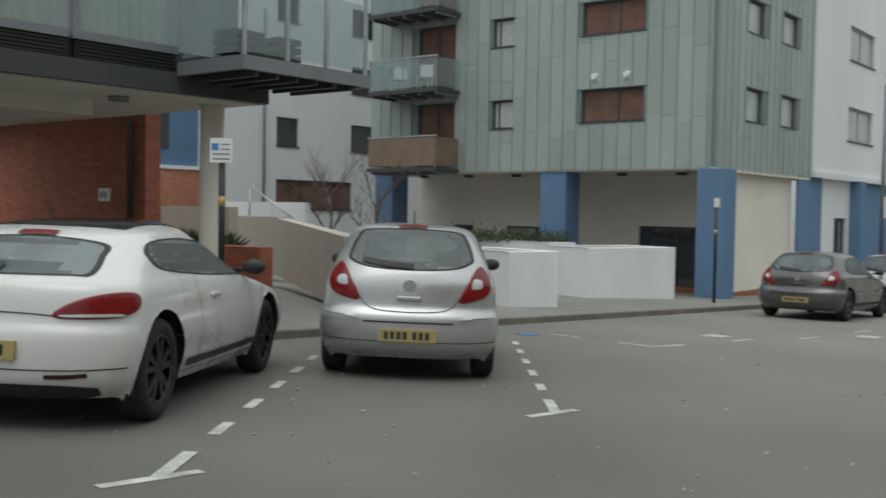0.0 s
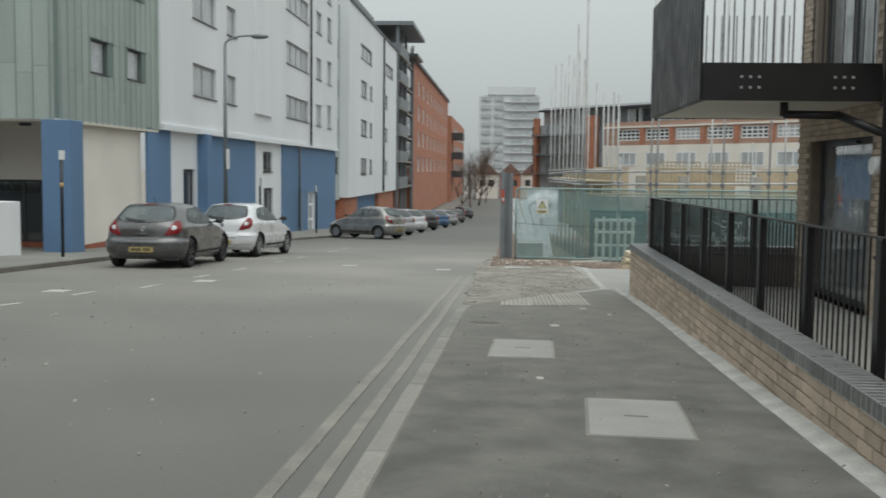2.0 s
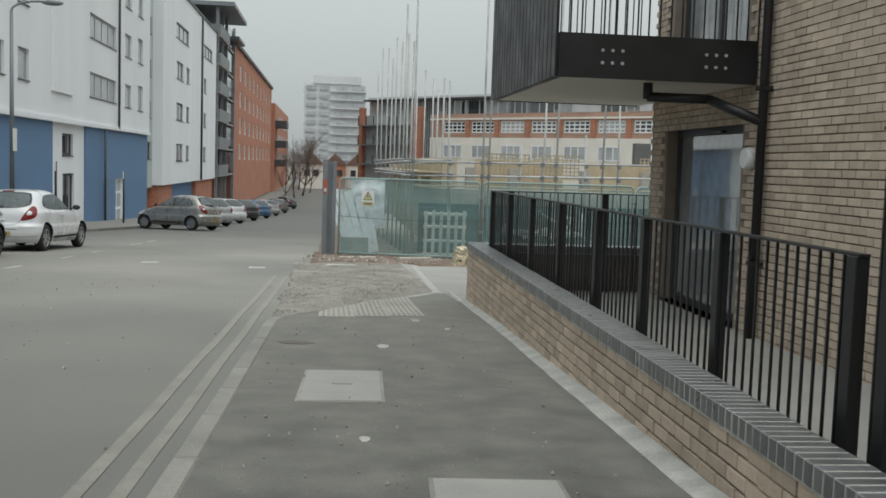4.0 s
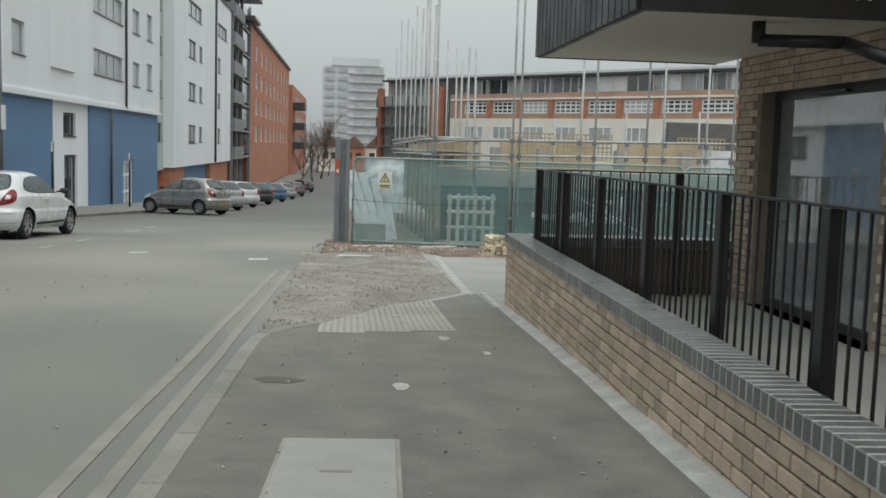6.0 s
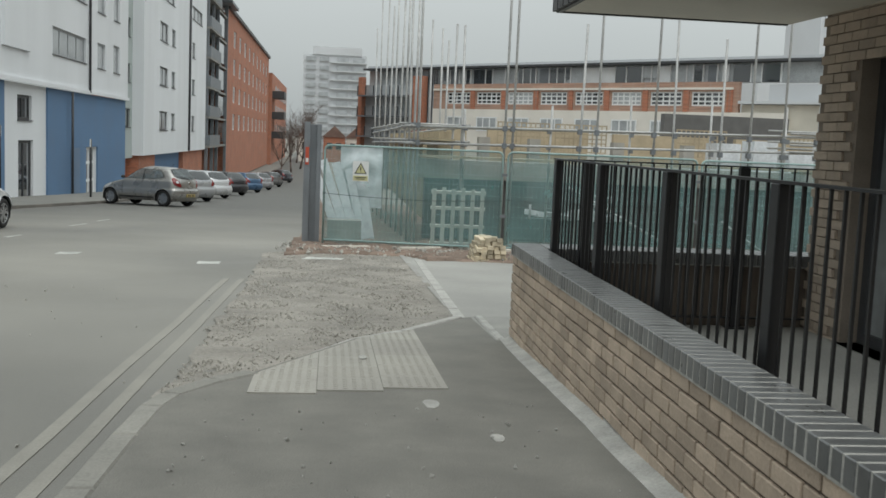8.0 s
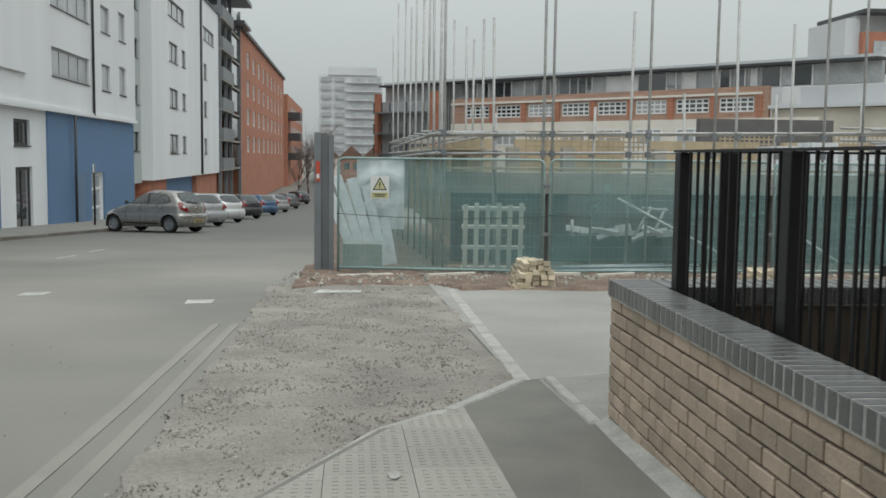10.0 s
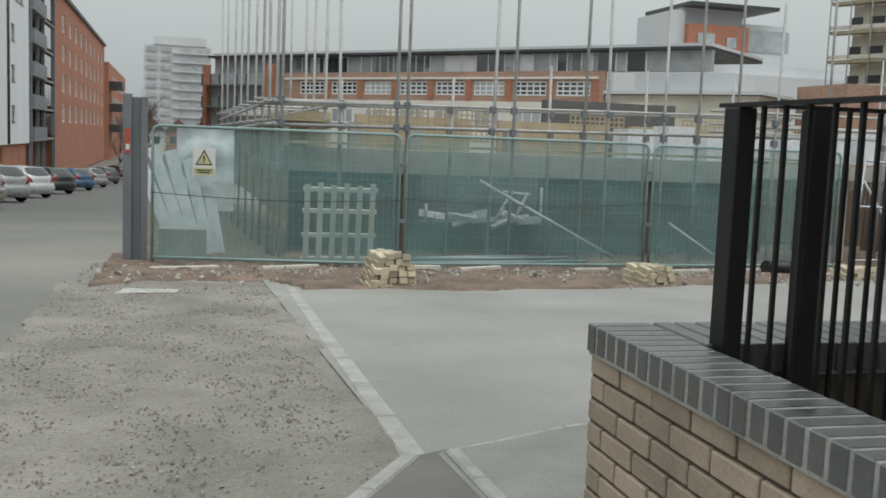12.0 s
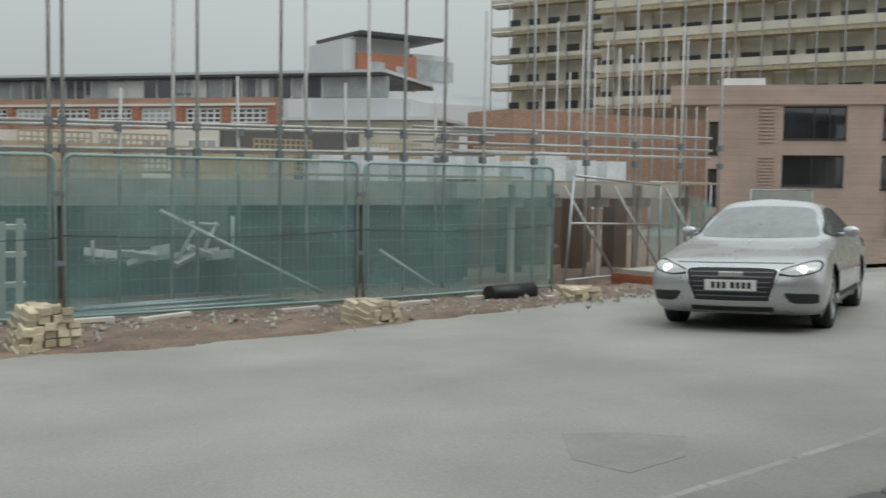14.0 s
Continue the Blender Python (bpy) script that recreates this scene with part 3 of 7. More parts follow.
SLANT = [(12.6, -0.84), (13.08, -0.62), (13.34, -0.42), (14.95, 0.29), (15.4, 0.69), (16.4, 1.3), (16.5, 1.5)]
bm = bmesh.new()
prev = None
for y in steps(12.6, 16.5, 0.1):
    x0 = along(SLANT, y)
    row = [bm.verts.new((x, y, ground_z(x, y) + 0.1 - 0.012 * (y - 12.6))) for x in (x0, (x0 + 1.55) / 2, 1.55)] if x0 < 1.55 else None
    if prev and row:
        for i in range(2):
            bm.faces.new((prev[i], prev[i + 1], row[i + 1], row[i]))
    prev = row
part("pavement_end", bm, M["footway"], footway)
bm = bmesh.new()
prev = None
for y in steps(-6, 15.0, 0.25):
    e = 0.012 * noise.noise((y * 1.7, 0, 5)) + 0.006 * noise.noise((y * 6, 0, 2))
    x0 = line([(2.0, 1.25), (4.7, 1.28), (8.8, 1.345), (11.0, 1.395), (14.0, 1.43), (15.0, 1.46)], y) + e
    dip = 0.012 * max(0, y - 12.6)
    row = [bm.verts.new((x, y, ground_z(x, y) + z - dip)) for x, z in ((x0, 0.09), (x0 + 0.015, 0.109), (x0 + 0.05, 0.115), (1.56 - 0.013 * (15 - y), 0.137 + e))]
    if prev:
        for i in range(3):
            bm.faces.new((prev[i], prev[i + 1], row[i + 1], row[i])).smooth = True
    prev = row
strip = part("haunching", bm, M["haunch"])
structure(strip, "pale concrete haunching along the wall foot", "trim")
side = sheet("side_road", M["concrete"], steps(1.3, 60, 1.5), steps(16.2, 26.6, 0.8), 0.02, 0.0, edge=lambda f, y: 0)
structure(side, "pale concrete side road", "road")
apron = sheet("rubble_apron", M["grit"], steps(-0.95, 1.35, 0.06), steps(12.4, 24.6, 0.07), 0.014, 0.022, edge=lambda f, y: (1 - f) * (0.1 * noise.noise((y * 0.9, 3, 0)) + 0.06 * noise.noise((y * 3.1, 7, 0)) + 0.03 * noise.noise((y * 9, 1, 0)) - 0.1 * max(0, (y - 19) / 5)))
for v in apron.data.vertices:
    v.co.z += 0.009 * noise.noise((v.co.x * 17, v.co.y * 17, 2)) + 0.006 * noise.noise((v.co.x * 34, v.co.y * 34, 5))
structure(apron, "rough gravel patch at the road edge", "ground")

# ---- green-clad corner block over an open undercroft ----
YG, XF = 25.13, -12.1
flats = thing("apartment_building", "green zinc-clad corner block of flats on blue columns", "building", (-18, 29, ground_z(-18, 29)))
flats.matrix_world = Matrix.Identity(4)
front = []
for z in (3.77, 6.27, 8.77, 11.27):
    front += [(-19.3, -18.5, z, z + 0.86), (-16.12, -14.1, z + 0.06, z + 1.0)]
doors_f = [(-22.3, -20.75, z, z + 2.05) for z in (2.62, 5.1, 7.55, 10.05)]
side_w = []
for z in (3.92, 6.45, 8.95, 11.4):
    side_w += [(27.6, 28.8, z, z + 0.95), (30.35, 31.6, z + 0.06, z + 1.0)]
wall("wall", "y", YG + 0.03, 0.3, -24.35, XF + 0.0, 2.5, 14.5, front + doors_f, M["seam"], flats)
wall("wall", "x", XF - 0.03, -0.3, YG + 0.33, 33.0, 2.5, 14.5, side_w, M["seam"], flats)
boxes("soffit", M["soffit"], flats, (-24.35, XF, YG + 0.04, 33.0, 2.42, 2.5))
boxes("roof", M["dark"], flats, (-24.4, XF + 0.05, YG, 33.0, 14.5, 14.7))
for i, o in enumerate(front):
    window(flats, "y", YG + 0.03, 1, o, pane="blind" if o[1] - o[0] > 1.5 else "pane_light", mullions=(0.58,) if o[1] - o[0] > 1.5 else (0.25,))
for o in doors_f:
    window(flats, "y", YG + 0.03, 1, o, pane="blind", mullions=(0.5,), sill=False, name="balcony_door")
for o in side_w:
    window(flats, "x", XF - 0.03, -1, o, pane="pane_light", frame="dark", mullions=())
# cream undercroft wall with dark shop windows
back = [(-22.9, -22.0, -1.0, 0.75), (-20.6, -18.3, -0.6, 0.75), (-15.6, -13.1, -1.0, 0.85)]
wall("undercroft_wall", "y", 27.9, 0.3, -24.4, -12.7, -1.6, 2.42, back, M["render_cream"], flats, "cream rendered undercroft wall")
wall("undercroft_wall", "x", -12.35, -0.3, 25.9, 32.0, -1.7, 2.42, [], M["render_cream"], flats)
boxes("plinth", M["red_brick"], flats, (-12.34, -12.31, 25.9, 32.0, -1.7, -0.98), (-24.4, -12.7, 27.87, 27.895, -1.6, -0.95))
for o in back:
    window(flats, "y", 27.9, 1, o, mullions=(0.5,), sill=False, w=0.07)
for x0, x1, y0, y1 in ((-17.5, -16.6, 25.2, 26.0), (-12.4, -11.62, 25.0, 25.8), (-24.2, -23.4, 25.2, 26.0)):
    bevel(boxes("column", M["blue"], flats, (x0, x1, y0, y1, -1.8, 2.45), label="blue rendered column"), 0.02)
for k in range(6):
    x = -23 + 1.9 * k
    bm = bmesh.new()
    rod(bm, (x, 26.4, 2.42), (x, 26.4, 2.34), 0.16, 12)
    part("downlight", bm, M["dark"], flats)
for x in (-15.65, -14.62):
    for z in (5.12, 7.62):
        bm = bmesh.new()
        rod(bm, (x, YG, z), (x, YG - 0.12, z), 0.1, 12, 0.08)
        box(bm, x - 0.1, x + 0.1, YG - 0.02, YG, z - 0.12, z + 0.1)
        part("vent_cowl", bm, M["white"], flats)

# ---- white rendered block ----
XW = -12.0
white = thing("apartment_building", "white rendered block of flats with blue ground floor", "building")
rows = (3.95, 6.8, 9.6, 12.0)
ow = []
for z in rows:
    ow += [(36.5, 39.5, z, z + 1.2), (41.1, 42.5, z, z + 1.2), (52.4, 58.4, z + 0.05, z + 1.25), (60.8, 62.6, z, z + 1.3), (64.6, 66.2, z, z + 1.5)]
wall("wall", "x", XW, -0.35, 33.0, 68.6, 2.62, 14.2, ow, M["render_white"], white)
for o in ow:
    big = o[1] - o[0] > 5
    window(white, "x", XW, -1, o, pane="pane_light", frame="paleframe", mullions=(0.25, 0.5, 0.75) if big else ((0.5,) if o[1] - o[0] > 2 else ()), w=0.09)
boxes("bay", M["render_white"], white, (XW + 0.0, XW + 0.12, 45.6, 48.9, 3.8, 14.0))
boxes("ledge", M["render_white"], white, (XW, XW + 0.1, 33.0, 68.6, 2.55, 2.72))
boxes("roof", M["dark"], white, (-26, XW + 0.15, 32.9, 68.7, 14.2, 14.4))
boxes("parapet_wall", M["render_white"], white, (-26, XW - 0.36, 33.02, 33.3, 2.62, 14.2))
gf = [(35.9, 37.3, -0.3, 1.2), (48.1, 50.0, 1.1, 2.1), (48.2, 50.2, -2.1, 0.3), (59.0, 61.4, -2.7, -0.1)]
wall("ground_floor_wall", "x", XW - 0.2, -0.3, 33.0, 68.6, -3.2, 2.55, gf, M["render_white"], white)
for o in gf[:3]:
    window(white, "x", XW - 0.2, -1, o, pane="pane", mullions=(0.5,), w=0.12)
window(white, "x", XW - 0.2, -1, gf[3], pane="pane_light", frame="white", mullions=(0.5,), transoms=(0.35, 0.7), w=0.14, sill=False, name="glazed_door")
for y0, y1 in ((32.0, 34.3), (37.6, 46.3), (52.1, 58.95), (61.45, 68.55)):
    boxes("blue_wall", M["blue"], white, (XW - 0.2, XW - 0.12, y0, y1, -3.2, 2.545), label="blue rendered wall panel")
boxes("blue_wall", M["blue"], white, (XW - 0.2, XW - 0.12, 58.95, 61.45, -0.08, 2.545))
boxes("return_wall", M["blue"], white, (XW - 0.12, XW + 0.2, 37.6, 38.2, -2.0, 2.54))
for y in (58.9, 55.5):
    bm = bmesh.new()
    rod(bm, (XW + 0.08, y, 2.62 if y > 57 else -2.2), (XW + 0.08, y, 14.2 if y > 57 else 2.5), 0.06)
    part("downpipe", bm, M["dark"], white)
bm = bmesh.new()
box(bm, XW - 0.12, XW - 0.09, 55.9, 57.6, -2.6, -0.1)
part("service_door", bm, mat("blue_door", (0.13, 0.2, 0.3), 0.6), white, "blue-grey steel door")

# grey recess and the second white block
grey_link = thing("apartment_building", "grey-green clad link between white blocks", "building")
og = [(67.1 + 0.0, 70.2, z, z + 1.15) for z in (1.0, 3.75, 6.5, 9.3)]
og = [(69.0, 71.4, o[2], o[3]) for o in og]
wall("wall", "x", -12.4, -0.3, 68.6, 72.2, -0.9, 13.0, og, M["render_grey"], grey_link)
for o in og:
    window(grey_link, "x", -12.4, -1, o, pane="pane", mullions=(0.4,), w=0.09)
boxes("base", M["orange_brick"], grey_link, (-13.2, -12.8, 68.6, 72.2, -3.6, -0.9))
block2 = thing("apartment_building", "second white rendered block over a brick base", "building")
o2 = []
for z in (0.9, 3.95, 7.0):
    o2 += [(77.9, 81.3, z, z + 1.3), (83.0, 84.7, z + 0.05, z + 1.25), (93.8, 95.6, z, z + 1.3)]
o2 += [(77.6, 84.2, 9.95, 11.1), (93.6, 100.1, 10.2, 11.3)]
wall("wall", "x", -11.7, -0.35, 72.2, 103.2, -0.75, 13.4, o2, M["render_white"], block2)
for o in o2:
    window(block2, "x", -11.7, -1, o, pane="pane_light", mullions=(0.33, 0.66) if o[1] - o[0] > 4 else ((0.5,) if o[1] - o[0] > 2.5 else ()), w=0.1)
boxes("return_wall", M["render_white"], block2, (-13.0, -11.7, 72.0, 72.2, -0.75, 13.4))
boxes("base", M["orange_brick"], block2, (-13.0, -12.0, 72.2, 78.0, -3.6, -0.75))
boxes("base", M["orange_brick"], block2, (-12.6, -11.95, 91.0, 103.2, -4.2, -0.75))
boxes("blue_wall", M["blue"], block2, (-13.0, -12.3, 78.0, 91.0, -4, -0.75))
boxes("roof", M["dark"], block2, (-26, -11.6, 72.0, 103.3, 13.4, 13.6))
boxes("penthouse", M["greysteel"], block2, (-26, -13.4, 70.0, 98.0, 13.6, 16.0))
bm = bmesh.new()
rod(bm, (-11.6, 91.9, -0.7), (-11.6, 91.9, 13.4), 0.09)
part("downpipe", bm, M["dark"], block2)

# stair tower with balconies, then two brick blocks
tower_b = thing("apartment_building", "glazed balcony tower with an overhanging flat roof", "building")
for k in range(6):
    z = -0.4 + 2.75 * k
    boxes("balcony_slab", M["concrete"], tower_b, (-14.5, -11.3, 103.4, 112.0, z - 0.2, z), (-14.5, -11.6, 112.0, 120.5, z - 0.2, z))
    boxes("balustrade", M["greysteel"], tower_b, (-11.35, -11.28, 103.4, 112.0, z, z + 1.0), (-14.5, -11.35, 103.36, 103.42, z, z + 1.0))
    boxes("window", M["pane"], tower_b, (-14.6, -14.5, 104.0, 120.0, z + 0.1, z + 2.3), (-11.75, -11.7, 113.0, 120.2, z + 0.3, z + 2.3))
for y in (103.6, 108.0, 112.0, 120.3):
    boxes("mullion", M["greysteel"], tower_b, (-11.8, -11.5, y - 0.12, y + 0.12, -4.5, 16.1))
boxes("core", M["greysteel"], tower_b, (-20, -14.6, 103.3, 120.6, -4.5, 16.0))
boxes("roof", M["greysteel"], tower_b, (-20, -10.0, 103.0, 117.5, 16.1, 16.5), (-20, -10.8, 117.5, 125.0, 14.6, 14.9))
brick1 = thing("apartment_building", "orange brick block of flats with tall windows", "building")
o3 = []
for k in range(9):
    y = 128 + 7.3 * k
    for z in (1.2, 4.4, 7.6, 10.8):
        o3.append((y, y + 3.0, z, z + 1.9))
wall("wall", "x", -11.6, -0.4, 121.0, 193.5, -4.6, 14.4, o3, M["orange_brick"], brick1)
for o in o3:
    window(brick1, "x", -11.6, -1, o, pane="pane_light", frame="white", mullions=(0.5,), sill=False, w=0.16)
boxes("end_wall", M["orange_brick"], brick1, (-26, -11.6, 120.7, 121.0, -4.6, 13.3))
boxes("roof", M["dark"], brick1, (-26, -11.3, 120.7, 193.8, 14.4, 14.8))
brick2 = thing("apartment_building", "far orange brick block with corner balconies", "building")
boxes("wall", M["orange_brick"], brick2, (-26, -11.0, 195.0, 254.0, -6, 12.0))
for k in range(6):
    for z in (0.5, 4.2, 7.9):
        boxes("window", M["pane_light"], brick2, (-11.02, -10.9, 206 + 8 * k, 209 + 8 * k, z, z + 2.2))
for z in (0.4, 4.0, 7.8):
    boxes("balcony", M["dark"], brick2, (-11.0, -8.8, 196, 204, z - 0.3, z + 1.0))

# ---- white block behind the plaza ----
rear = thing("apartment_building", "white rendered block behind the sloping garden wall", "building")
orr = []
for z in (4.05, 6.85, 9.65):
    orr += [(30.4, 31.75, z, z + 1.3), (35.2, 36.8, z, z + 1.3)]
orr += [(30.4, 35.3, 1.2, 2.55)]
wall("wall", "x", -35.0, -0.3, 27.35, 42.0, -2, 15, orr, M["render_white"], rear)
for o in orr:
    window(rear, "x", -35.0, -1, o, pane="blind" if o[1] - o[0] > 3 else "pane", mullions=(0.33,) if o[1] - o[0] > 3 else ())
bm = bmesh.new()
rod(bm, (-34.9, 29.6, -1), (-34.9, 29.6, 10), 0.06)
part("downpipe", bm, M["greysteel"], rear)

# ---- new brick flats on the east side ----
XB = 3.9
newflats = thing("apartment_building", "new buff brick flats with black balcony and doors", "building")
ob_ = [(11.7, 14.05, -0.42, 1.72), (3.4, 6.5, -0.42, 1.95), (11.7, 14.0, 2.5, 4.6)]
wall("wall", "x", XB + 0.02, 0.28, -6.0, 14.65, -0.7, 7.0, ob_, M["mortar_mid"], newflats)
wall("wall", "y", 14.63, -0.28, XB + 0.3, 12.0, -0.9, 7.0, [], M["mortar"], newflats)
boxes("roof", M["dark"], newflats, (XB, 12, -6, 14.6, 7.0, 7.2))
for o in ob_[:2]:
    d = window(newflats, "x", XB + 0.02, 1, o, pane="door_pane", frame="dark", mullions=(0.48,) if o[0] < 10 else (0.02,), sill=True, deep=0.14, w=0.09, name="patio_door")
    boxes("vent_bar", M["black"], d, (XB + 0.1, XB + 0.16, o[0] + 0.8, o[0] + 1.4, o[3] - 0.075, o[3] - 0.05))
window(newflats, "x", XB + 0.02, 1, ob_[2], pane="door_pane", frame="dark", mullions=(0.5,), sill=False, deep=0.14, w=0.09, name="patio_door")
for y in (11.05,):
    bm = bmesh.new()
    rod(bm, (XB - 0.07, y, -0.5), (XB - 0.07, y, 7.0), 0.045, 10)
    for z in (0.3, 2.0, 3.6):
        box(bm, XB - 0.13, XB, y - 0.06, y + 0.06, z, z + 0.04)
    part("downpipe", bm, M["black"], newflats, "black round downpipe")
    bm = bmesh.new()
    rod(bm, (2.9, 11.75, 2.1), (2.9, 11.75, 1.93), 0.05, 10)
    rod(bm, (2.9, 11.75, 1.95), (3.45, 11.5, 1.93), 0.05, 10)
    rod(bm, (3.45, 11.5, 1.93), (XB - 0.07, y, 1.7), 0.05, 10)
    part("drain_branch", bm, M["black"], newflats)
bm = bmesh.new()
rod(bm, (XB, 11.4, 1.35), (XB - 0.09, 11.4, 1.35), 0.12, 16, 0.1)
part("wall_lamp", bm, M["white"], newflats, "round white bulkhead lamp")
# balcony: black channel frame, slatted end, railing and pale underside
bx0, bx1, by0, by1, bz = 1.87, XB, 11.35, 15.3, 2.09
bal = new("balcony")
bal.parent = newflats
boxes("soffit_board", M["soffit"], bal, (bx0 + 0.04, bx1, by0 + 0.04, by1 - 0.04, bz, bz + 0.03))
boxes("frame", M["black"], bal, (bx0, bx1 - 0.02, by0, by0 + 0.04, bz - 0.01, bz + 0.42), (bx0, bx1 - 0.02, by1 - 0.04, by1, bz - 0.01, bz + 0.3), (bx0, bx0 + 0.04, by0 + 0.04, by1 - 0.04, bz - 0.01, bz + 0.42), (bx0 + 0.04, bx1, by0 + 0.04, by1 - 0.04, bz + 0.2, bz + 0.26))
for k in range(20):
    y = by0 + 0.05 + k * (by1 - by0 - 0.1) / 19.5
    boxes("slat", M["black"], bal, (bx0 - 0.03, bx0, y, y + 0.17, bz, bz + 1.62))
boxes("top_rail", M["black"], bal, (bx0, bx1, by0, by0 + 0.05, bz + 1.55, bz + 1.6), (bx0 - 0.03, bx0 + 0.02, by0, by1, bz + 1.622, bz + 1.66))
for k in range(18):
    x = bx0 + 0.1 + k * 0.112
    boxes("baluster", M["black"], bal, (x, x + 0.014, by0 + 0.015, by0 + 0.03, bz + 0.42, bz + 1.55))
for k in range(18):
    x = bx0 + 0.1 + k * 0.112
    boxes("baluster", M["black"], bal, (x, x + 0.014, by1 - 0.03, by1 - 0.015, bz + 0.3, bz + 1.55))
for gx in (2.3, 2.4, 2.5, 3.35, 3.45, 3.55):
    for gz_ in (0.14, 0.26):
        bm = bmesh.new()
        rod(bm, (gx, by0, bz + gz_), (gx, by0 - 0.015, bz + gz_), 0.018, 6)
        part("bolt", bm, M["steel"], bal)

# ---- low brick wall with a blue brick coping, and black railings ----
def wall_top(y):
    return 0.168


lowwall = thing("brick_wall", "low buff brick wall with blue brick coping", "wall", kind="structure")
lowwall.matrix_world = Matrix.Translation((1.55, 15, 0)) @ Matrix.Rotation(-0.013, 4, "Z") @ Matrix.Translation((-1.55, -15, 0))
bm = bmesh.new()
for y0, y1 in zip(steps(-6, 14.99, 1)[:-1], steps(-6, 14.99, 1)[1:]):
    vs = []
    for y in (y0, y1):
        t = wall_top(y) - 0.09
        vs += [bm.verts.new(p) for p in ((1.558, y, ground_z(1.6, y) - 0.1), (1.558, y, t), (1.755, y, t), (1.755, y, ground_z(1.6, y) - 0.1))]
    for k in range(4):
        bm.faces.new((vs[k], vs[(k + 1) % 4], vs[4 + (k + 1) % 4], vs[4 + k]))
box(bm, 1.555, 9.0, 14.7, 14.992, -0.8, wall_top(15) - 0.09)
part("core", bm, M["mortar_dark"], lowwall, "mortar bed")
terrace = boxes("terrace", M["concrete"], None, (1.6, XB + 0.02, -6, 14.66, -0.75, -0.42))
structure(terrace, "pale concrete terrace behind the wall", "pavement")


def railing(name, pts, z, height, label, posts, gap=0.105, foot=0.0, tall=None):
    """Flat-bar railing along a line of two points."""
    (xa, ya), (xb, yb) = pts
    n = math.hypot(xb - xa, yb - ya)
    dx, dy = (xb - xa) / n, (yb - ya) / n
    r = thing(name, label, "railing", (xa, ya, z), turn=math.degrees(math.atan2(dy, dx)))
    boxes("top_rail", M["black"], r, (0, n, -0.025, 0.025, height - 0.012, height))
    boxes("bottom_rail", M["black"], r, (0, n, -0.02, 0.02, foot + 0.08, foot + 0.092))
    me = None
    k = 0.05
    while k < n:
        if me is None:
            bm = bmesh.new()
            box(bm, -0.006, 0.006, -0.006, 0.006, foot + 0.092, height - 0.012)
            me = finish(bm, "baluster", M["black"])
        b = new("baluster", me)
        b.parent, b.location = r, (k, 0, 0)
        k += gap
    for s in posts:
        bm = bmesh.new()
        box(bm, s - 0.04, s + 0.04, -0.03, 0.03, foot - 0.0, height - 0.013)
        box(bm, s - 0.07, s + 0.07, -0.06, 0.06, foot - 0.01, foot + 0.012)
        bevel(part("post", bm, M["black"], r), 0.004)
    return r


railing("railing", ((1.805, 5.42), (1.805, 14.7)), -0.42, 1.3, "black metal railing standing behind the low wall", (0.05, 1.46, 2.78, 3.98, 5.28, 6.6, 7.91, 9.2))
railing("railing", ((1.87, 14.57), (XB - 0.03, 14.55)), -0.42, 1.3, "short black railing closing the terrace end", (0.16, 1.42))
railing("railing", ((1.805, -2.0), (1.805, 5.3)), -0.42, 1.8, "tall black railing of the next terrace", (7.2, 5.2, 3.2))
railing("railing", ((1.87, 5.36), (XB - 0.03, 5.36)), -0.42, 1.8, "tall black railing between two terraces", (0.05,))

# ---- converted factory beyond the site: a long front that slants towards the side road ----
fac = thing("factory_building", "long brick and render factory with grid windows", "building", (11.7, 110.0, 0), turn=-48.7)
fw = [(3.95 * k, 3.95 * k + 3.05, 4.75, 5.95) for k in range(8)]
wall("brick_storey", "y", 0, 0.4, -1.9, 31.9, 4.25, 6.75, fw, M["faded_brick"], fac)
rnd = random.Random(21)
for k, o in enumerate(fw):
    window(fac, "y", 0, 1, o, pane="pane" if k not in (2, 5) else "pane_light", frame="white", mullions=(0.2, 0.4, 0.6, 0.8), transoms=(0.33, 0.66), w=0.13, sill=False)
    boxes("pier", M["orange_brick"], fac, (o[1] + 0.2, o[1] + 0.7, -0.12, 0, 4.25, 6.1))
boxes("band", M["render_cream"], fac, (-1.9, 31.4, -0.16, 0, 6.1, 6.28))
boxes("render_storey", M["render_cream"], fac, (-1.9, 36, -0.1, 0.4, -4.5, 4.25))
for k in range(8):
    window(fac, "y", -0.1, 1, (3.95 * k + 0.2, 3.95 * k + 2.8, 2.1, 3.5), pane="pane_light", frame="white", mullions=(0.33, 0.66), w=0.12, sill=False, deep=-0.07)
# set-back glazed storey with mixed panes
boxes("storey_wall", M["pane_light"], fac, (-13, 40, 1.3, 1.8, 6.75, 8.35))
u = -1.6
while u < 34:
    w_ = rnd.choice((0.5, 0.8, 1.1, 1.5))
    kind = rnd.choice(("pane", "pane_light", "white", "greysteel", "pane_light", "pane"))
    z0 = rnd.choice((6.8, 6.8, 7.2))
    boxes("window_bay", M[kind], fac, (u, u + w_, 1.16, 1.3, z0, 8.2))
    boxes("mullion", M["white"], fac, (u + w_, u + w_ + 0.1, 1.12, 1.3, 6.75, 8.3))
    u += w_ + rnd.choice((0.12, 0.12, 0.5))
boxes("roof_edge", M["dark"], fac, (-13, 40, 0.3, 14, 8.36, 8.56))
boxes("roof", M["tower"], fac, (-13, 40, 1.0, 14, 8.6, 8.85), label="pale metal roof")
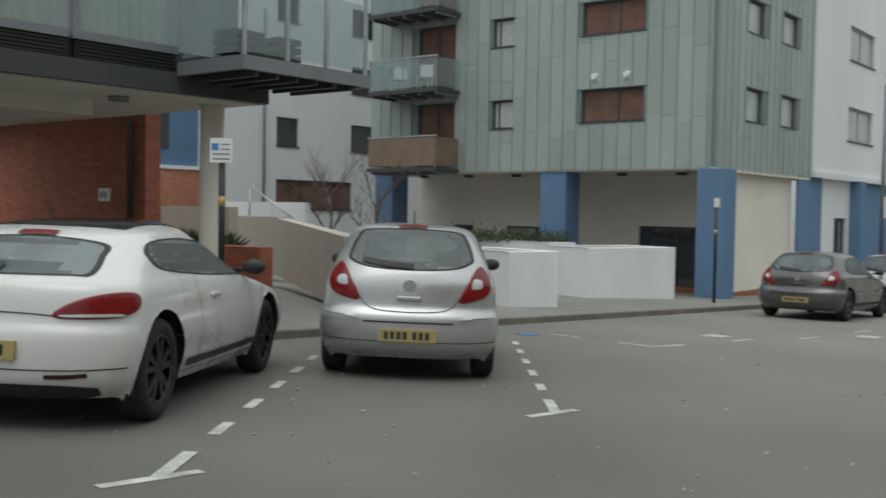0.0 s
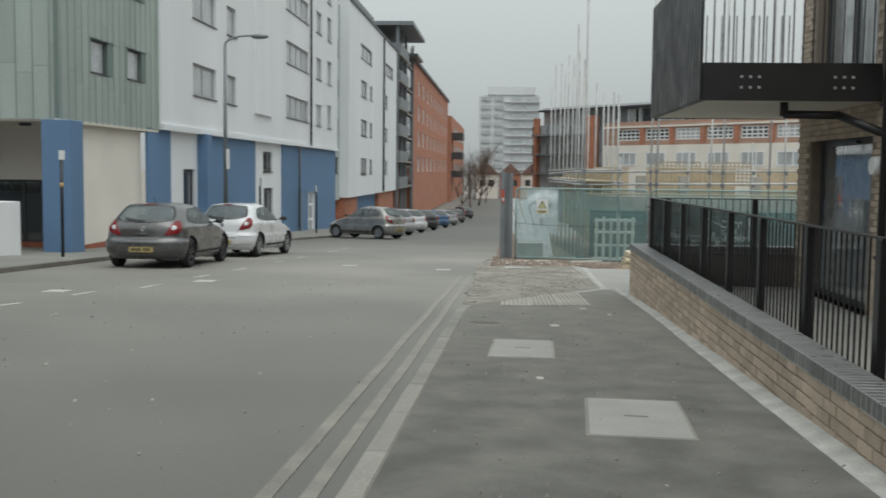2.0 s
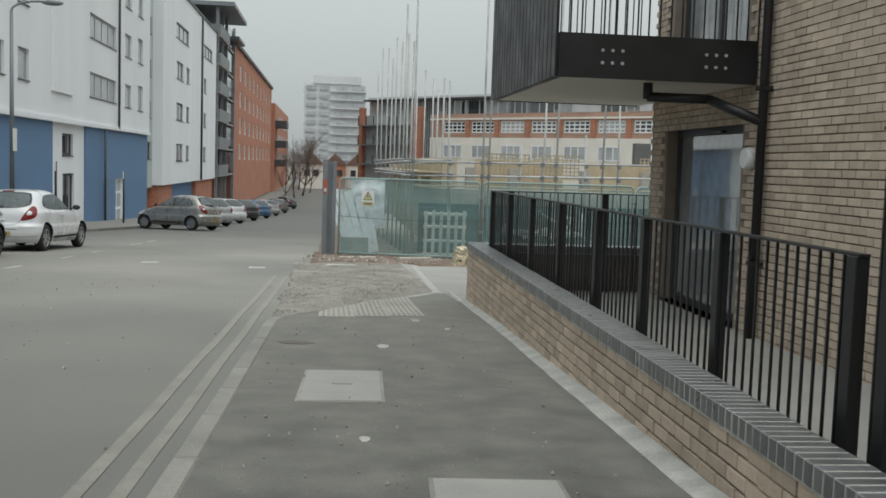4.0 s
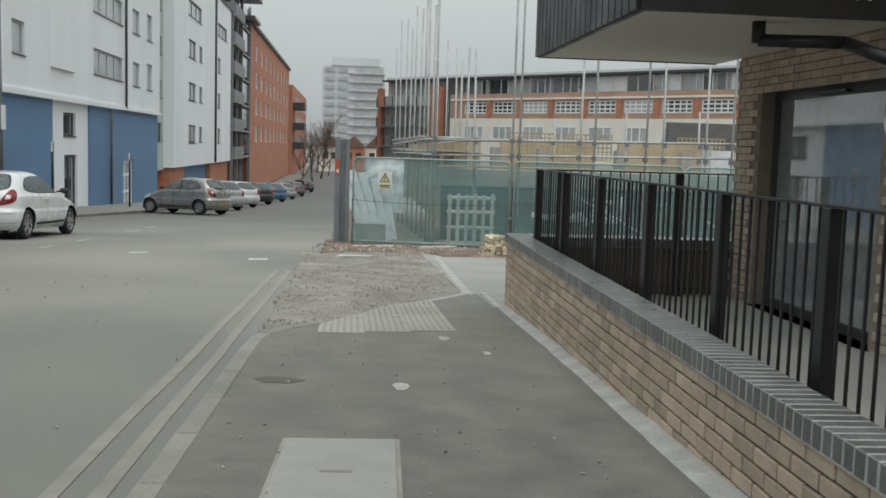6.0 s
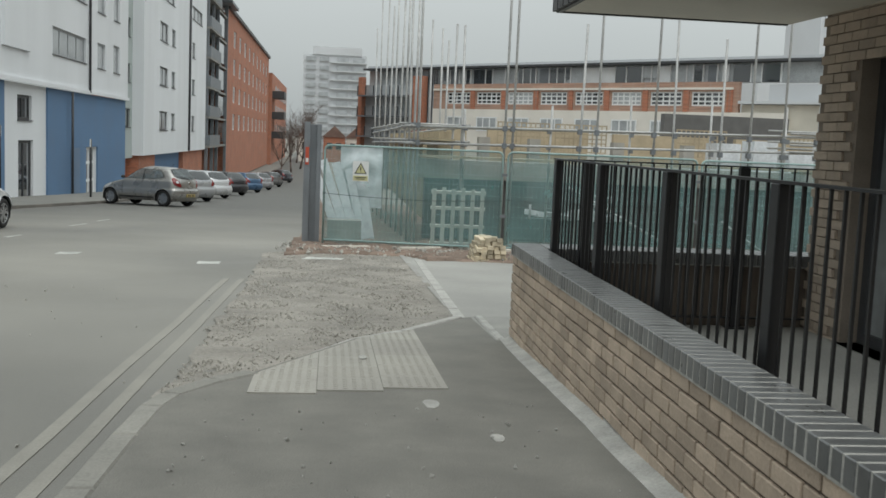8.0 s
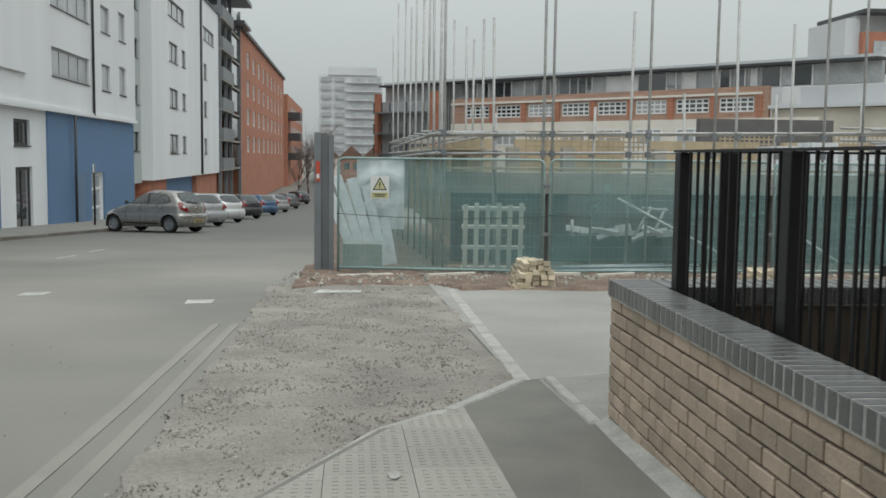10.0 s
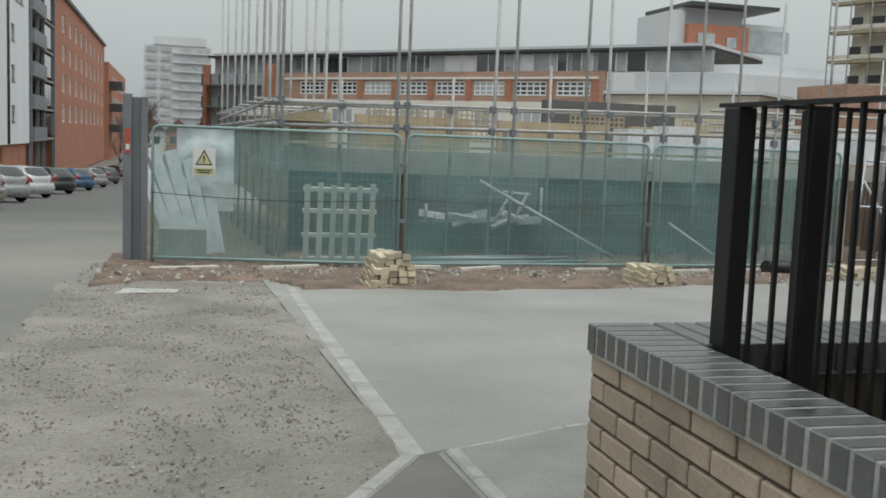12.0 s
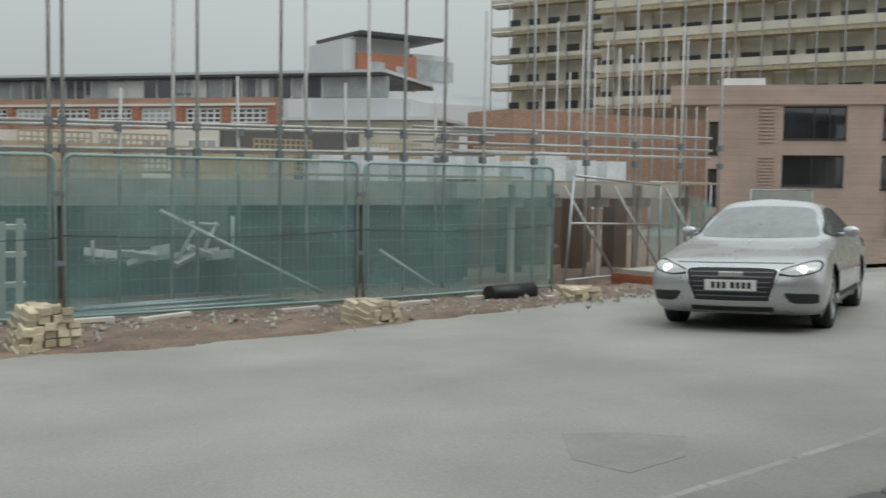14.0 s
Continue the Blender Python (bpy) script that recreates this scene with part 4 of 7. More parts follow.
# glazed end with balconies, next to a brick stair pier
for u0, u1, v0 in ((-13.2, -12.6, -0.2), (-4.6, -3.2, -0.4)):
    boxes("corner_pier", M["orange_brick"], fac, (u0, u1, v0, 0.4, -4.5, 7.6))
boxes("end_glazing", M["pane_light"], fac, (-12.6, -1.9, 0.4, 0.8, -4.5, 6.75))
for z in (1.2, 3.4, 5.6):
    boxes("balcony", M["greysteel"], fac, (-12.6, -4.7, -1.0, 0.4, z - 0.15, z))
    for k in range(7):
        boxes("balcony_post", M["dark"], fac, (-12.5 + 1.25 * k, -12.4 + 1.25 * k, -1.0, -0.9, z, z + 1.0))
for k in range(5):
    boxes("stair_mullion", M["dark"], fac, (-3.1 + 0.3 * k, -3.04 + 0.3 * k, 0.3, 0.4, -4.5, 8.2))
boxes("end_block", M["beige"], fac, (32, 44, 0.4, 8, -4.5, 4.9))
boxes("end_roof", M["tower"], fac, (31.95, 44.5, -0.2, 8, 4.95, 5.2), (34, 42, 1.0, 6, 5.2, 6.6))
# tower block
tow = thing("tower_block", "pale concrete tower block with haze painted into its colour", "building")
boxes("wall", M["tower"], tow, (-9.5, 10.5, 332, 350, -6, 26.5), (-6.5, 9.0, 331.5, 345, 26.5, 29.0))
for k in range(11):
    z = -3 + 2.75 * k
    for x0, x1 in ((-8.6, -5.5), (-4.3, -1.4), (1.2, 4.8), (6.2, 10.0)):
        boxes("window", M["pane_light"], tow, (x0, x1, 331.3, 332.1, z, z + 1.3))
    boxes("balcony", M["tower"], tow, (-1.0, 10.7, 330.8, 332.2, z - 0.5, z - 0.1))
# red brick and steel block
redb = thing("office_building", "brick-red and grey steel-roofed block", "building")
boxes("wall", M["orange_brick"], redb, (63.5, 73, 140, 152, -5, 18.2))
boxes("wing", M["tower"], redb, (61.5, 63.5, 141, 152, -5, 20), (73, 79.5, 141, 152, -5, 18.8), (63.5, 73, 142, 152, 18.2, 20.6))
boxes("roof", M["dark"], redb, (63.2, 77.0, 139, 153, 20.6, 21.1))
for o in ((65, 67.6, 139.8, 140.1, 14.2, 17.0), (69.5, 71, 139.8, 140.1, 15.2, 16.6), (73.4, 80, 140.8, 141.1, 15.0, 18)):
    boxes("window", M["pane_light"], redb, o)
boxes("low_wing", M["tower"], redb, (50, 100, 134, 140, -5, 12.5), (66, 98, 132, 134, -5, 11.0))
redb.matrix_world = Matrix.Translation((5.0, 0, 0.1))
# scaffolded concrete frame block
frm = thing("apartment_building", "beige high-rise frame wrapped in scaffolding", "building")
boxes("wall", M["beige"], frm, (55, 66.5, 92, 93.5, -4, 34), (69, 150, 84, 86, -4, 34))
boxes("stair_slot", M["dark"], frm, (66.5, 69.0, 90, 100, -4, 34))
for k in range(11):
    z = 5.2 + 2.9 * k
    boxes("window_band", M["dark"], frm, (54.9, 66.4, 91.8, 92.05, z, z + 0.85), (69.2, 150, 83.8, 84.05, z, z + 0.85))
    boxes("deck", M["board"], frm, (53.5, 67.5, 90.2, 91.6, z - 0.9, z - 0.6), (69.2, 150, 82.0, 83.6, z - 0.9, z - 0.6))
    boxes("guard_rail", M["beige"], frm, (53.5, 66.5, 90.1, 90.2, z - 0.5, z - 0.1), (69.2, 150, 81.9, 82.0, z - 0.5, z + 0.2))
for k in range(44):
    x = 53.6 + 2.2 * k
    bm = bmesh.new()
    rod(bm, (x, 90.0 if x < 67 else 81.8, -4), (x, 90.0 if x < 67 else 81.8, 36), 0.07, 5)
    part("standard", bm, M["tube"], frm)
frm.matrix_world = Matrix.Translation((68, 88, 0)) @ Matrix.Rotation(radians(-66), 4, "Z") @ Matrix.Translation((-68, -88, 0))
podium = thing("brick_podium", "red-brown brick podium in front of the high-rise", "building")
boxes("wall", M["faded_brick"], podium, (46, 78, 74, 80, -4, 5.9))
# pink brick block
pink = thing("apartment_building", "pink brick low block with unglazed openings", "building")
po = [(39.9, 44.4, 2.75, 4.35), (39.9, 44.3, 0.5, 2.0), (34.5, 35.2, 2.0, 3.6), (34.5, 35.2, -0.5, 1.3), (46.9, 48.0, 2.75, 4.4), (46.9, 48.0, 0.4, 2.0)]
wall("wall", "y", 45, 0.4, 34.4, 49.0, -3, 5.3, po, M["pink_brick"], pink)
boxes("roof_slab", M["pink_brick"], pink, (31.6, 49, 44.9, 46.4, 4.42, 5.35))
boxes("back_wall", M["greyblock"], pink, (34.8, 49, 48, 48.3, -3, 4.4))
for o in po:
    window(pink, "y", 45, 1, o, pane="pane", mullions=(0.5, 0.75), w=0.08, deep=0.25)
for k in range(10):
    boxes("louvre", M["pink_brick"], pink, (38.2, 39.3, 44.94, 45.0, 2.6 + 0.18 * k, 2.7 + 0.18 * k))
    boxes("louvre", M["pink_brick"], pink, (38.2, 39.3, 44.94, 45.0, 0.4 + 0.16 * k, 0.49 + 0.16 * k))
bm = bmesh.new()
rod(bm, (47.6, 44.85, -2.5), (47.6, 44.85, 5.0), 0.08)
part("downpipe", bm, M["bark"], pink)
# white site cabins on the roof line
boxes("roof_box", M["white"], pink, (35.5, 38.6, 45.6, 48, 5.35, 5.75))
pink.matrix_world = Matrix.Translation((42, 45, 0)) @ Matrix.Rotation(radians(-46), 4, "Z") @ Matrix.Diagonal((0.64, 1, 1, 1)) @ Matrix.Translation((-42, -45, 0))
# more scaffold tubes and piers in front of the high-rise, and bare columns over the podium
for k in range(26):
    x = 48 + 1.25 * k
    bm = bmesh.new()
    rod(bm, (x, 73, -4), (x, 73, 7.5 + 5 * abs(math.sin(k * 1.7))), 0.07, 5)
    part("standard", bm, M["tube"], podium)
for k in range(30):
    x = 70.5 + 2.7 * k
    boxes("pier", M["beige"], frm, (x, x + 0.8, 83.7, 84.02, -4, 34))
for k in range(5):
    x = 56.2 + 2.3 * k
    boxes("pier", M["beige"], frm, (x, x + 0.7, 91.7, 92.02, -4, 34))
# ---- balconies of the green block ----
for i, z in enumerate((2.56, 5.03, 7.5, 9.97)):
    b = new("balcony")
    b.parent = flats
    boxes("slab", M["dark"], b, (-23.45, -20.55, 23.95, YG - 0.005, z - 0.12, z))
    for k in range(5):
        boxes("beam", M["greysteel"], b, (-23.3 + 0.66 * k, -23.24 + 0.66 * k, 24.0, YG - 0.01, z - 0.2, z - 0.122))
    mt = M["timberclad"] if i == 0 else M["clear"]
    boxes("front_panel", mt, b, (-23.4, -20.6, 23.98, 24.0, z + 0.06, z + 0.95))
    boxes("end_panel", mt, b, (-23.42, -23.4, 24.0, YG - 0.01, z + 0.06, z + 0.95))
    boxes("end_panel", mt, b, (-20.6, -20.58, 24.0, YG - 0.01, z + 0.06, z + 0.95))
    boxes("handrail", M["steel"], b, (-23.45, -20.55, 23.96, 24.02, z + 0.97, z + 1.01))
    for x in (-23.4, -22.0, -20.62):
        boxes("rail_post", M["steel"], b, (x - 0.02, x + 0.02, 24.01, 24.05, z, z + 0.97))
for x in (-22.6, -21.5):
    ch = thing("garden_chair", "white plastic garden chair on a balcony", "chair", (x, 24.5, 5.03), "balcony chairs", turn=20)
    boxes("seat", M["white"], ch, (-0.22, 0.22, -0.2, 0.22, 0.4, 0.43))
    boxes("backrest", M["white"], ch, (-0.22, 0.22, 0.2, 0.24, 0.43, 0.85))
    for a in (-0.2, 0.17):
        for c_ in (-0.18, 0.18):
            boxes("leg", M["white"], ch, (a, a + 0.03, c_, c_ + 0.03, 0, 0.4))

# ---- brick block on the plaza with an overhanging upper floor ----
west = thing("apartment_building", "red brick flats with a glazed floor jutting over the pavement", "building")
boxes("soffit", M["soffit"], west, (-19, -11.9, -12, 9.3, 2.62, 2.68))
boxes("soffit_drop", M["soffit"], west, (-19, -13.3, -12, 7.6, 2.4, 2.62))
for y in (5.6, 7.6, 2.0):
    bm = bmesh.new()
    rod(bm, (-12.7, y, 2.62), (-12.7, y, 2.56), 0.14, 16)
    part("ceiling_lamp", bm, M["greysteel"], west)
boxes("fascia", M["dark"], west, (-11.9, -11.78, -12, 9.3, 2.64, 2.9), (-24, -11.78, 9.3, 9.42, 2.64, 3.2))
boxes("floor_slab", M["dark"], west, (-19, -11.95, -12, 9.28, 2.7, 3.2))
for k in range(9):
    y = 7.9 - 1.55 * k
    lv = boxes("louvre_panel", M["black"], west, (-11.9, -11.86, y - 1.45, y, 2.9, 3.14))
    for j in range(5):
        boxes("louvre_blade", M["trim"], lv, (-11.86, -11.84, y - 1.42, y - 0.03, 2.92 + 0.044 * j, 2.935 + 0.044 * j))
    fr = boxes("window", M["greysteel"], west, (-11.9, -11.82, y - 1.5, y - 1.42, 3.14, 6), (-11.9, -11.82, y - 1.42, y, 3.14, 3.24))
    boxes("pane", M["clear"], fr, (-11.875, -11.865, y - 1.42, y, 3.24, 6))
    bm = bmesh.new()
    g = [[bm.verts.new((-12.05 + 0.03 * math.sin(u * 1.9), y - 1.4 + 1.36 * u / 30, zz)) for u in range(31)] for zz in (3.24, 6)]
    for u in range(30):
        bm.faces.new((g[0][u], g[0][u + 1], g[1][u + 1], g[1][u])).smooth = True
    part("curtain", bm, M["curtain" if k < 2 else "timberclad"], fr)
boxes("wall", M["red_brick"], west, (-25, -15.4, 9.9, 10.2, -0.8, 3.2), label="red brick wall under the overhang")
boxes("upper_wall", M["greysteel"], west, (-24, -12.3, 9.0, 9.28, 3.2, 6))
bm = bmesh.new()
rod(bm, (-15.75, 9.83, -0.5), (-15.75, 9.83, 2.6), 0.05)
part("downpipe", bm, M["trim"], west)
pq = boxes("plaque", M["sign"], west, (-16.75, -16.4, 9.88, 9.9, 1.25, 1.48))
boxes("plaque_marks", M["greysteel"], pq, (-16.7, -16.62, 9.875, 9.88, 1.31, 1.42), (-16.59, -16.51, 9.875, 9.88, 1.31, 1.42))
bm = bmesh.new()
rod(bm, (-12.45, 8.95, -0.8), (-12.45, 8.95, 2.63), 0.17, 24)
part("column", bm, M["render_cream"], west, "round cream column")
# steel balcony at the corner with glass panels
bb = new("balcony")
bb.parent = west
boxes("channel", M["greysteel"], bb, (-10.55, -10.47, 7.85, 10.1, 2.86, 3.03))
boxes("channel", M["greysteel"], bb, (-11.77, -10.55, 7.85, 7.93, 2.86, 3.03))
boxes("channel", M["greysteel"], bb, (-11.77, -10.55, 10.02, 10.1, 2.86, 3.03))
for k in range(6):
    boxes("joist", M["dark"], bb, (-11.77, -10.55, 8.1 + 0.34 * k, 8.16 + 0.34 * k, 2.8, 2.93))
boxes("deck", M["dark"], bb, (-11.77, -10.55, 7.93, 10.02, 2.94, 2.99))
for y in (7.9, 8.6, 9.3, 10.05):
    boxes("rail_post", M["steel"], bb, (-10.55, -10.5, y - 0.025, y + 0.025, 3.03, 4.1))
for y in (7.95, 8.65, 9.35):
    boxes("glass_panel", M["clear"], bb, (-10.53, -10.515, y, y + 0.62, 3.08, 3.98))
boxes("glass_panel", M["clear"], bb, (-11.7, -10.6, 7.88, 7.895, 3.08, 3.98))
boxes("handrail", M["steel"], bb, (-10.56, -10.49, 7.85, 10.1, 4.1, 4.14))
for y, w_ in ((8.3, 0.5), (9.0, 0.4)):
    cr = thing("storage_crate", "dark plastic crate on the balcony deck", "crate", (-11.1, y, 2.99))
    for k in range(4):
        boxes("slat", M["dark"], cr, (-0.2, 0.2, -w_ / 2, w_ / 2, 0.02 + 0.11 * k, 0.1 + 0.11 * k))

# blue-rendered block and garden behind
blueb = thing("apartment_building", "blue rendered block over orange brickwork", "building")
boxes("wall", M["blue"], blueb, (-35.6, -35.0, 12, 26.1, 2.9, 9))
boxes("brick_base", M["orange_brick"], blueb, (-35.6, -34.95, 12, 26.6, -2, 2.75))
boxes("band", M["render_white"], blueb, (-35.6, -34.9, 12, 26.6, 2.75, 2.9))
boxes("corner_strip", M["render_white"], blueb, (-35.6, -34.95, 26.1, 26.6, 2.9, 9))
boxes("window", M["pane"], blueb, (-34.99, -34.93, 23.9, 24.6, 3.6, 5.2))
boxes("stair_glazing", M["dark"], blueb, (-35.5, -35.1, 26.65, 27.3, -2, 9))
ramp = thing("ramp_wall", "cream rendered ramp wall with dark coping", "wall", kind="structure")
bm = bmesh.new()
d = Vector((-5.4, 3.4, 0)).normalized()
nn = Vector((d.y, -d.x, 0)) * 0.14
for a in range(1):
    p, q = Vector((-12.2, 11.6, 0)), Vector((-17.65, 15.05, 0))
    zz = ((p, -0.45, 0.74), (q, -0.3, 0.97))
    vs = [bm.verts.new(o + s * nn + Vector((0, 0, z))) for o, lo, hi in zz for s in (-1, 1) for z in (lo, hi)]
    for f in ((0, 1, 5, 4), (2, 6, 7, 3), (1, 3, 7, 5), (0, 2, 3, 1), (4, 5, 7, 6)):
        bm.faces.new([vs[k] for k in f])
part("wall", bm, M["ramp_render"], ramp)
boxes("end_pier", M["ramp_render"], ramp, (-19.2, -17.6, 14.9, 15.2, -0.3, 1.0))
boxes("stair_wall", M["render_white"], ramp, (-22.5, -19.0, 17.0, 17.2, -0.5, 1.35))
gw = boxes("garden_wall", M["red_brick"], None, (-16.3, -14.95, 12.05, 12.35, -0.7, 0.46))
structure(gw, "low red brick garden wall by the steps", "wall")
gw = boxes("garden_wall", M["ramp_render"], None, (-19.8, -17.5, 13.4, 13.65, -0.6, 1.2))
structure(gw, "cream rendered garden wall by the steps", "wall")
hr = thing("handrail", "grey tubular stair handrail", "handrail", (-19.6, 17.0, 0.0))
bm = bmesh.new()
for p, q in (((-1.2, -0.2, 1.75), (0.4, -0.2, 0.95)), ((0.4, -0.2, 0.95), (0.6, -0.2, 0.5)), ((-1.2, -0.2, 1.75), (-1.25, -0.2, 0.6)), ((-0.4, -0.2, 1.35), (-0.4, -0.2, 0.2))):
    rod(bm, p, q, 0.025, 8)
part("tube", bm, M["steel"], hr)


def tree(x, y, z, h, label, seed, spread=0.9, leafy=False, group="", kind_name="tree"):
    """Bare branching tree with fine twigs."""
    rn = random.Random(seed)
    t = thing(kind_name, label, "tree", (x, y, z), group)
    trunk, twigs = bmesh.new(), bmesh.new()

    def grow(p, d, n, r, level):
        for _ in range(3):
            q = p + d * n / 3 + Vector((rn.uniform(-1, 1), rn.uniform(-1, 1), rn.uniform(-0.3, 0.6))) * n * 0.06
            rod(trunk if level < 2 else twigs, p, q, r, 6 if level < 2 else 3, r * 0.85)
            p, r = q, r * 0.85
            if level < 4:
                for _k in range(2 if level < 3 else 1):
                    e = (d + Vector((rn.uniform(-1, 1), rn.uniform(-1, 1), rn.uniform(-0.1, 0.7))) * spread).normalized()
                    if level < 3 or rn.random() < 0.6:
                        grow(p, e, n * rn.uniform(0.5, 0.75), r * 0.6, level + 1)
    grow(Vector((0, 0, 0)), Vector((0.03, 0, 1)), h * 0.4, h * 0.014, 0)
    part("trunk", trunk, M["bark"], t)
    tagged(part("twig_mass", twigs, M["bark"], t), kind="stuff")
    return t


tree(-18.1, 17.0, 0.1, 3.4, "small bare ornamental tree behind the ramp wall", 3, 1.1)
tree(-17.6, 18.2, 0.0, 3.0, "bare shrub-like tree beside the white flats", 4, 1.2)
for k in range(9):
    tree(-7 + 0.9 * (k % 4) + 0.03 * k, 150 + 16 * k, ground_z(-6, 150 + 16 * k), 9 + (k % 3) * 2.5, "bare street tree in the distance", 20 + k, 0.9, group="distant street trees")
for k in range(7):
    hz = thing("house", "small brown-tiled house at the street end", "house", (-4.5 + 5.2 * k, 225 + 6 * (k % 3), ground_z(0, 225) + 1.0), "distant houses")
    boxes("wall", M["orange_brick" if k % 2 else "render_cream"], hz, (-2.4, 2.4, 0, 8, -2, 4.5))
    bm = bmesh.new()
    prism(bm, [(-2.7, 4.4), (2.7, 4.4), (0, 7.0)], -0.3, 8.3, "y")
    part("roof", bm, M["tile"], hz)
    boxes("window", M["pane"], hz, (-1.6, -0.4, -0.06, 0.0, 1.8, 3.2))
    boxes("window", M["pane"], hz, (0.4, 1.6, -0.06, 0.0, 1.8, 3.2))


def planter(x, y, n, w, z0, z1, label, turn):
    """A hollow rendered planter: four walls and soil."""
    p = thing("planter", label, "planter", (x, y, z0), "white planters", turn=turn)
    bm = bmesh.new()
    t = 0.18
    h = z1 - z0
    for s in ((0, n, 0, t, 0, h), (0, n, w - t, w, 0, h), (0, t, t, w - t, 0, h), (n - t, n, t, w - t, 0, h)):
        box(bm, *s)
    bmesh.ops.remove_doubles(bm, verts=bm.verts, dist=1e-5)
    bevel(part("shell", bm, M["planter"], p), 0.015)
    boxes("soil", M["earth"], p, (t, n - t, t, w - t, 0, h - 0.08))
    return p


def hedge(x, y, z, n, w, h, label, seed):
    rn = random.Random(seed)
    t = thing("hedge", label, "hedge", (x, y, z))
    bm = bmesh.new()
    for _ in range(2600):
        p = Vector((rn.uniform(0, n), rn.uniform(0, w), abs(rn.gauss(0.4, 0.28)) * h))
        e = Euler((rn.uniform(0, 6), rn.uniform(0, 6), rn.uniform(0, 6))).to_matrix()
        s = rn.uniform(0.03, 0.06)
        bm.faces.new([bm.verts.new(p + e @ Vector(q) * s) for q in ((-1, 0, 0), (0, -0.5, 0.1), (1, 0, 0), (0, 0.5, 0.1))])
    tagged(part("foliage", bm, M["leaf"], t), kind="stuff")


planter(-13.05, 20.6, 2.85, 1.85, -0.95, 0.38, "long white rendered planter on the pavement", 71.5)
planter(-11.75, 15.4, 1.2, 2.4, -0.75, 0.44, "white rendered planter near the parked car", 71.5)
planter(-15.5, 22.7, 0.9, 4.6, -1.1, 0.40, "white rendered planter with a low hedge", 71.5)
hedge(-19.9, 23.2, 0.32, 4.3, 0.9, 0.42, "low dull green hedge in the planter", 8)
for k in range(6):
    yu = thing("spiky_plant", "spiky dark green shrub behind the wall", "plant", (-17.9 + 0.5 * (k % 3) - (0.8 if k > 2 else 0), 12.9 + 0.2 * (k % 2), 0.1), "spiky shrubs")
    bm = bmesh.new()
    rn = random.Random(60 + k)
    for _ in range(40):
        a, b = rn.uniform(0, math.tau), rn.uniform(0.2, 1.0)
        tip = Vector((math.cos(a) * b * 0.5, math.sin(a) * b * 0.5, 0.75 - 0.3 * b))
        sd = Vector((-math.sin(a), math.cos(a), 0)) * 0.018
        bm.faces.new([bm.verts.new(q) for q in (sd, -sd, tip * 0.6 - sd + Vector((0, 0, 0.08)), tip, tip * 0.6 + sd + Vector((0, 0, 0.08)))])
    part("leaf_tuft", bm, M["leaf"], yu)

# sign posts, street lamp
def sign_post(x, y, top, label, panel):
    z = ground_z(x, y) + 0.1
    p = thing("sign_post", label, "sign", (x, y, z), turn=38)
    h = top - z
    bm = bmesh.new()
    rod(bm, (0, 0, 0), (0, 0, h), 0.038, 12)
    part("pole", bm, M["black"], p)
    bm = bmesh.new()
    rod(bm, (0, 0, h * 0.66), (0, 0, h * 0.66 + 0.11), 0.041, 12)
    part("band", bm, M["reflect"], p)
    if panel:
        s = boxes("panel", M["sign"], p, (-0.13, 0.13, -0.055, -0.045, h - 0.26, h + 0.02), label="white parking notice")
        boxes("blue_square", M["signblue"], s, (-0.11, -0.03, -0.058, -0.055, h - 0.12, h - 0.04))
        for k in range(4):
            boxes("text_bar", M["greysteel"], s, (-0.1 + 0.1 * (k < 2), 0.1, -0.058, -0.055, h - 0.06 - 0.055 * k, h - 0.045 - 0.055 * k))
    else:
        boxes("panel", M["sign"], p, (-0.07, 0.07, -0.055, -0.045, h - 0.2, h + 0.02))


sign_post(-10.15, 7.28, 1.94, "black sign post with white parking notice", True)
sign_post(-10.9, 22.85, 1.6, "black post with small grey plate", False)
lamp = thing("street_lamp", "tall grey street lamp with a short arm", "street lamp", (-10.2, 34.4, ground_z(-10.2, 34.4) + 0.1))
bm = bmesh.new()
rod(bm, (0, 0, 0), (0, 0, 1.4), 0.11, 14)
rod(bm, (0, 0, 1.4), (0, 0, 6.9), 0.075, 14, 0.05)
prev = Vector((0, 0, 6.9))
for k in range(1, 9):
    a = k * math.pi / 16
    q = Vector((0.9 * (1 - math.cos(a)), 0.25 * (1 - math.cos(a)), 6.9 + 0.36 * math.sin(a)))
    rod(bm, prev, q, 0.035, 8)
    prev = q
part("column", bm, M["greysteel"], lamp)
bm = bmesh.new()
bmesh.ops.create_icosphere(bm, subdivisions=2, radius=1, matrix=Matrix.Translation((1.15, 0.3, 7.24)) @ Matrix.Diagonal((0.34, 0.13, 0.09, 1)))
smooth(part("lantern", bm, M["greysteel"], lamp))
boxes("lamp_sign", M["sign"], lamp, (0.08, 0.1, -0.18, 0.18, 2.6, 3.3))
for x, y, wd in ((-10.4, 40.2, "dark"), (-10.3, 52.0, "black")):
    sp = thing("sign_post", "dark slim post on the pavement", "post", (x, y, ground_z(x, y) + 0.1), "street posts")
    bm = bmesh.new()
    rod(bm, (0, 0, 0), (0, 0, 2.5), 0.045, 10)
    part("pole", bm, M["black"], sp)
    boxes("panel", M["sign"], sp, (-0.02, 0.02, -0.12, 0.12, 2.15, 2.5))

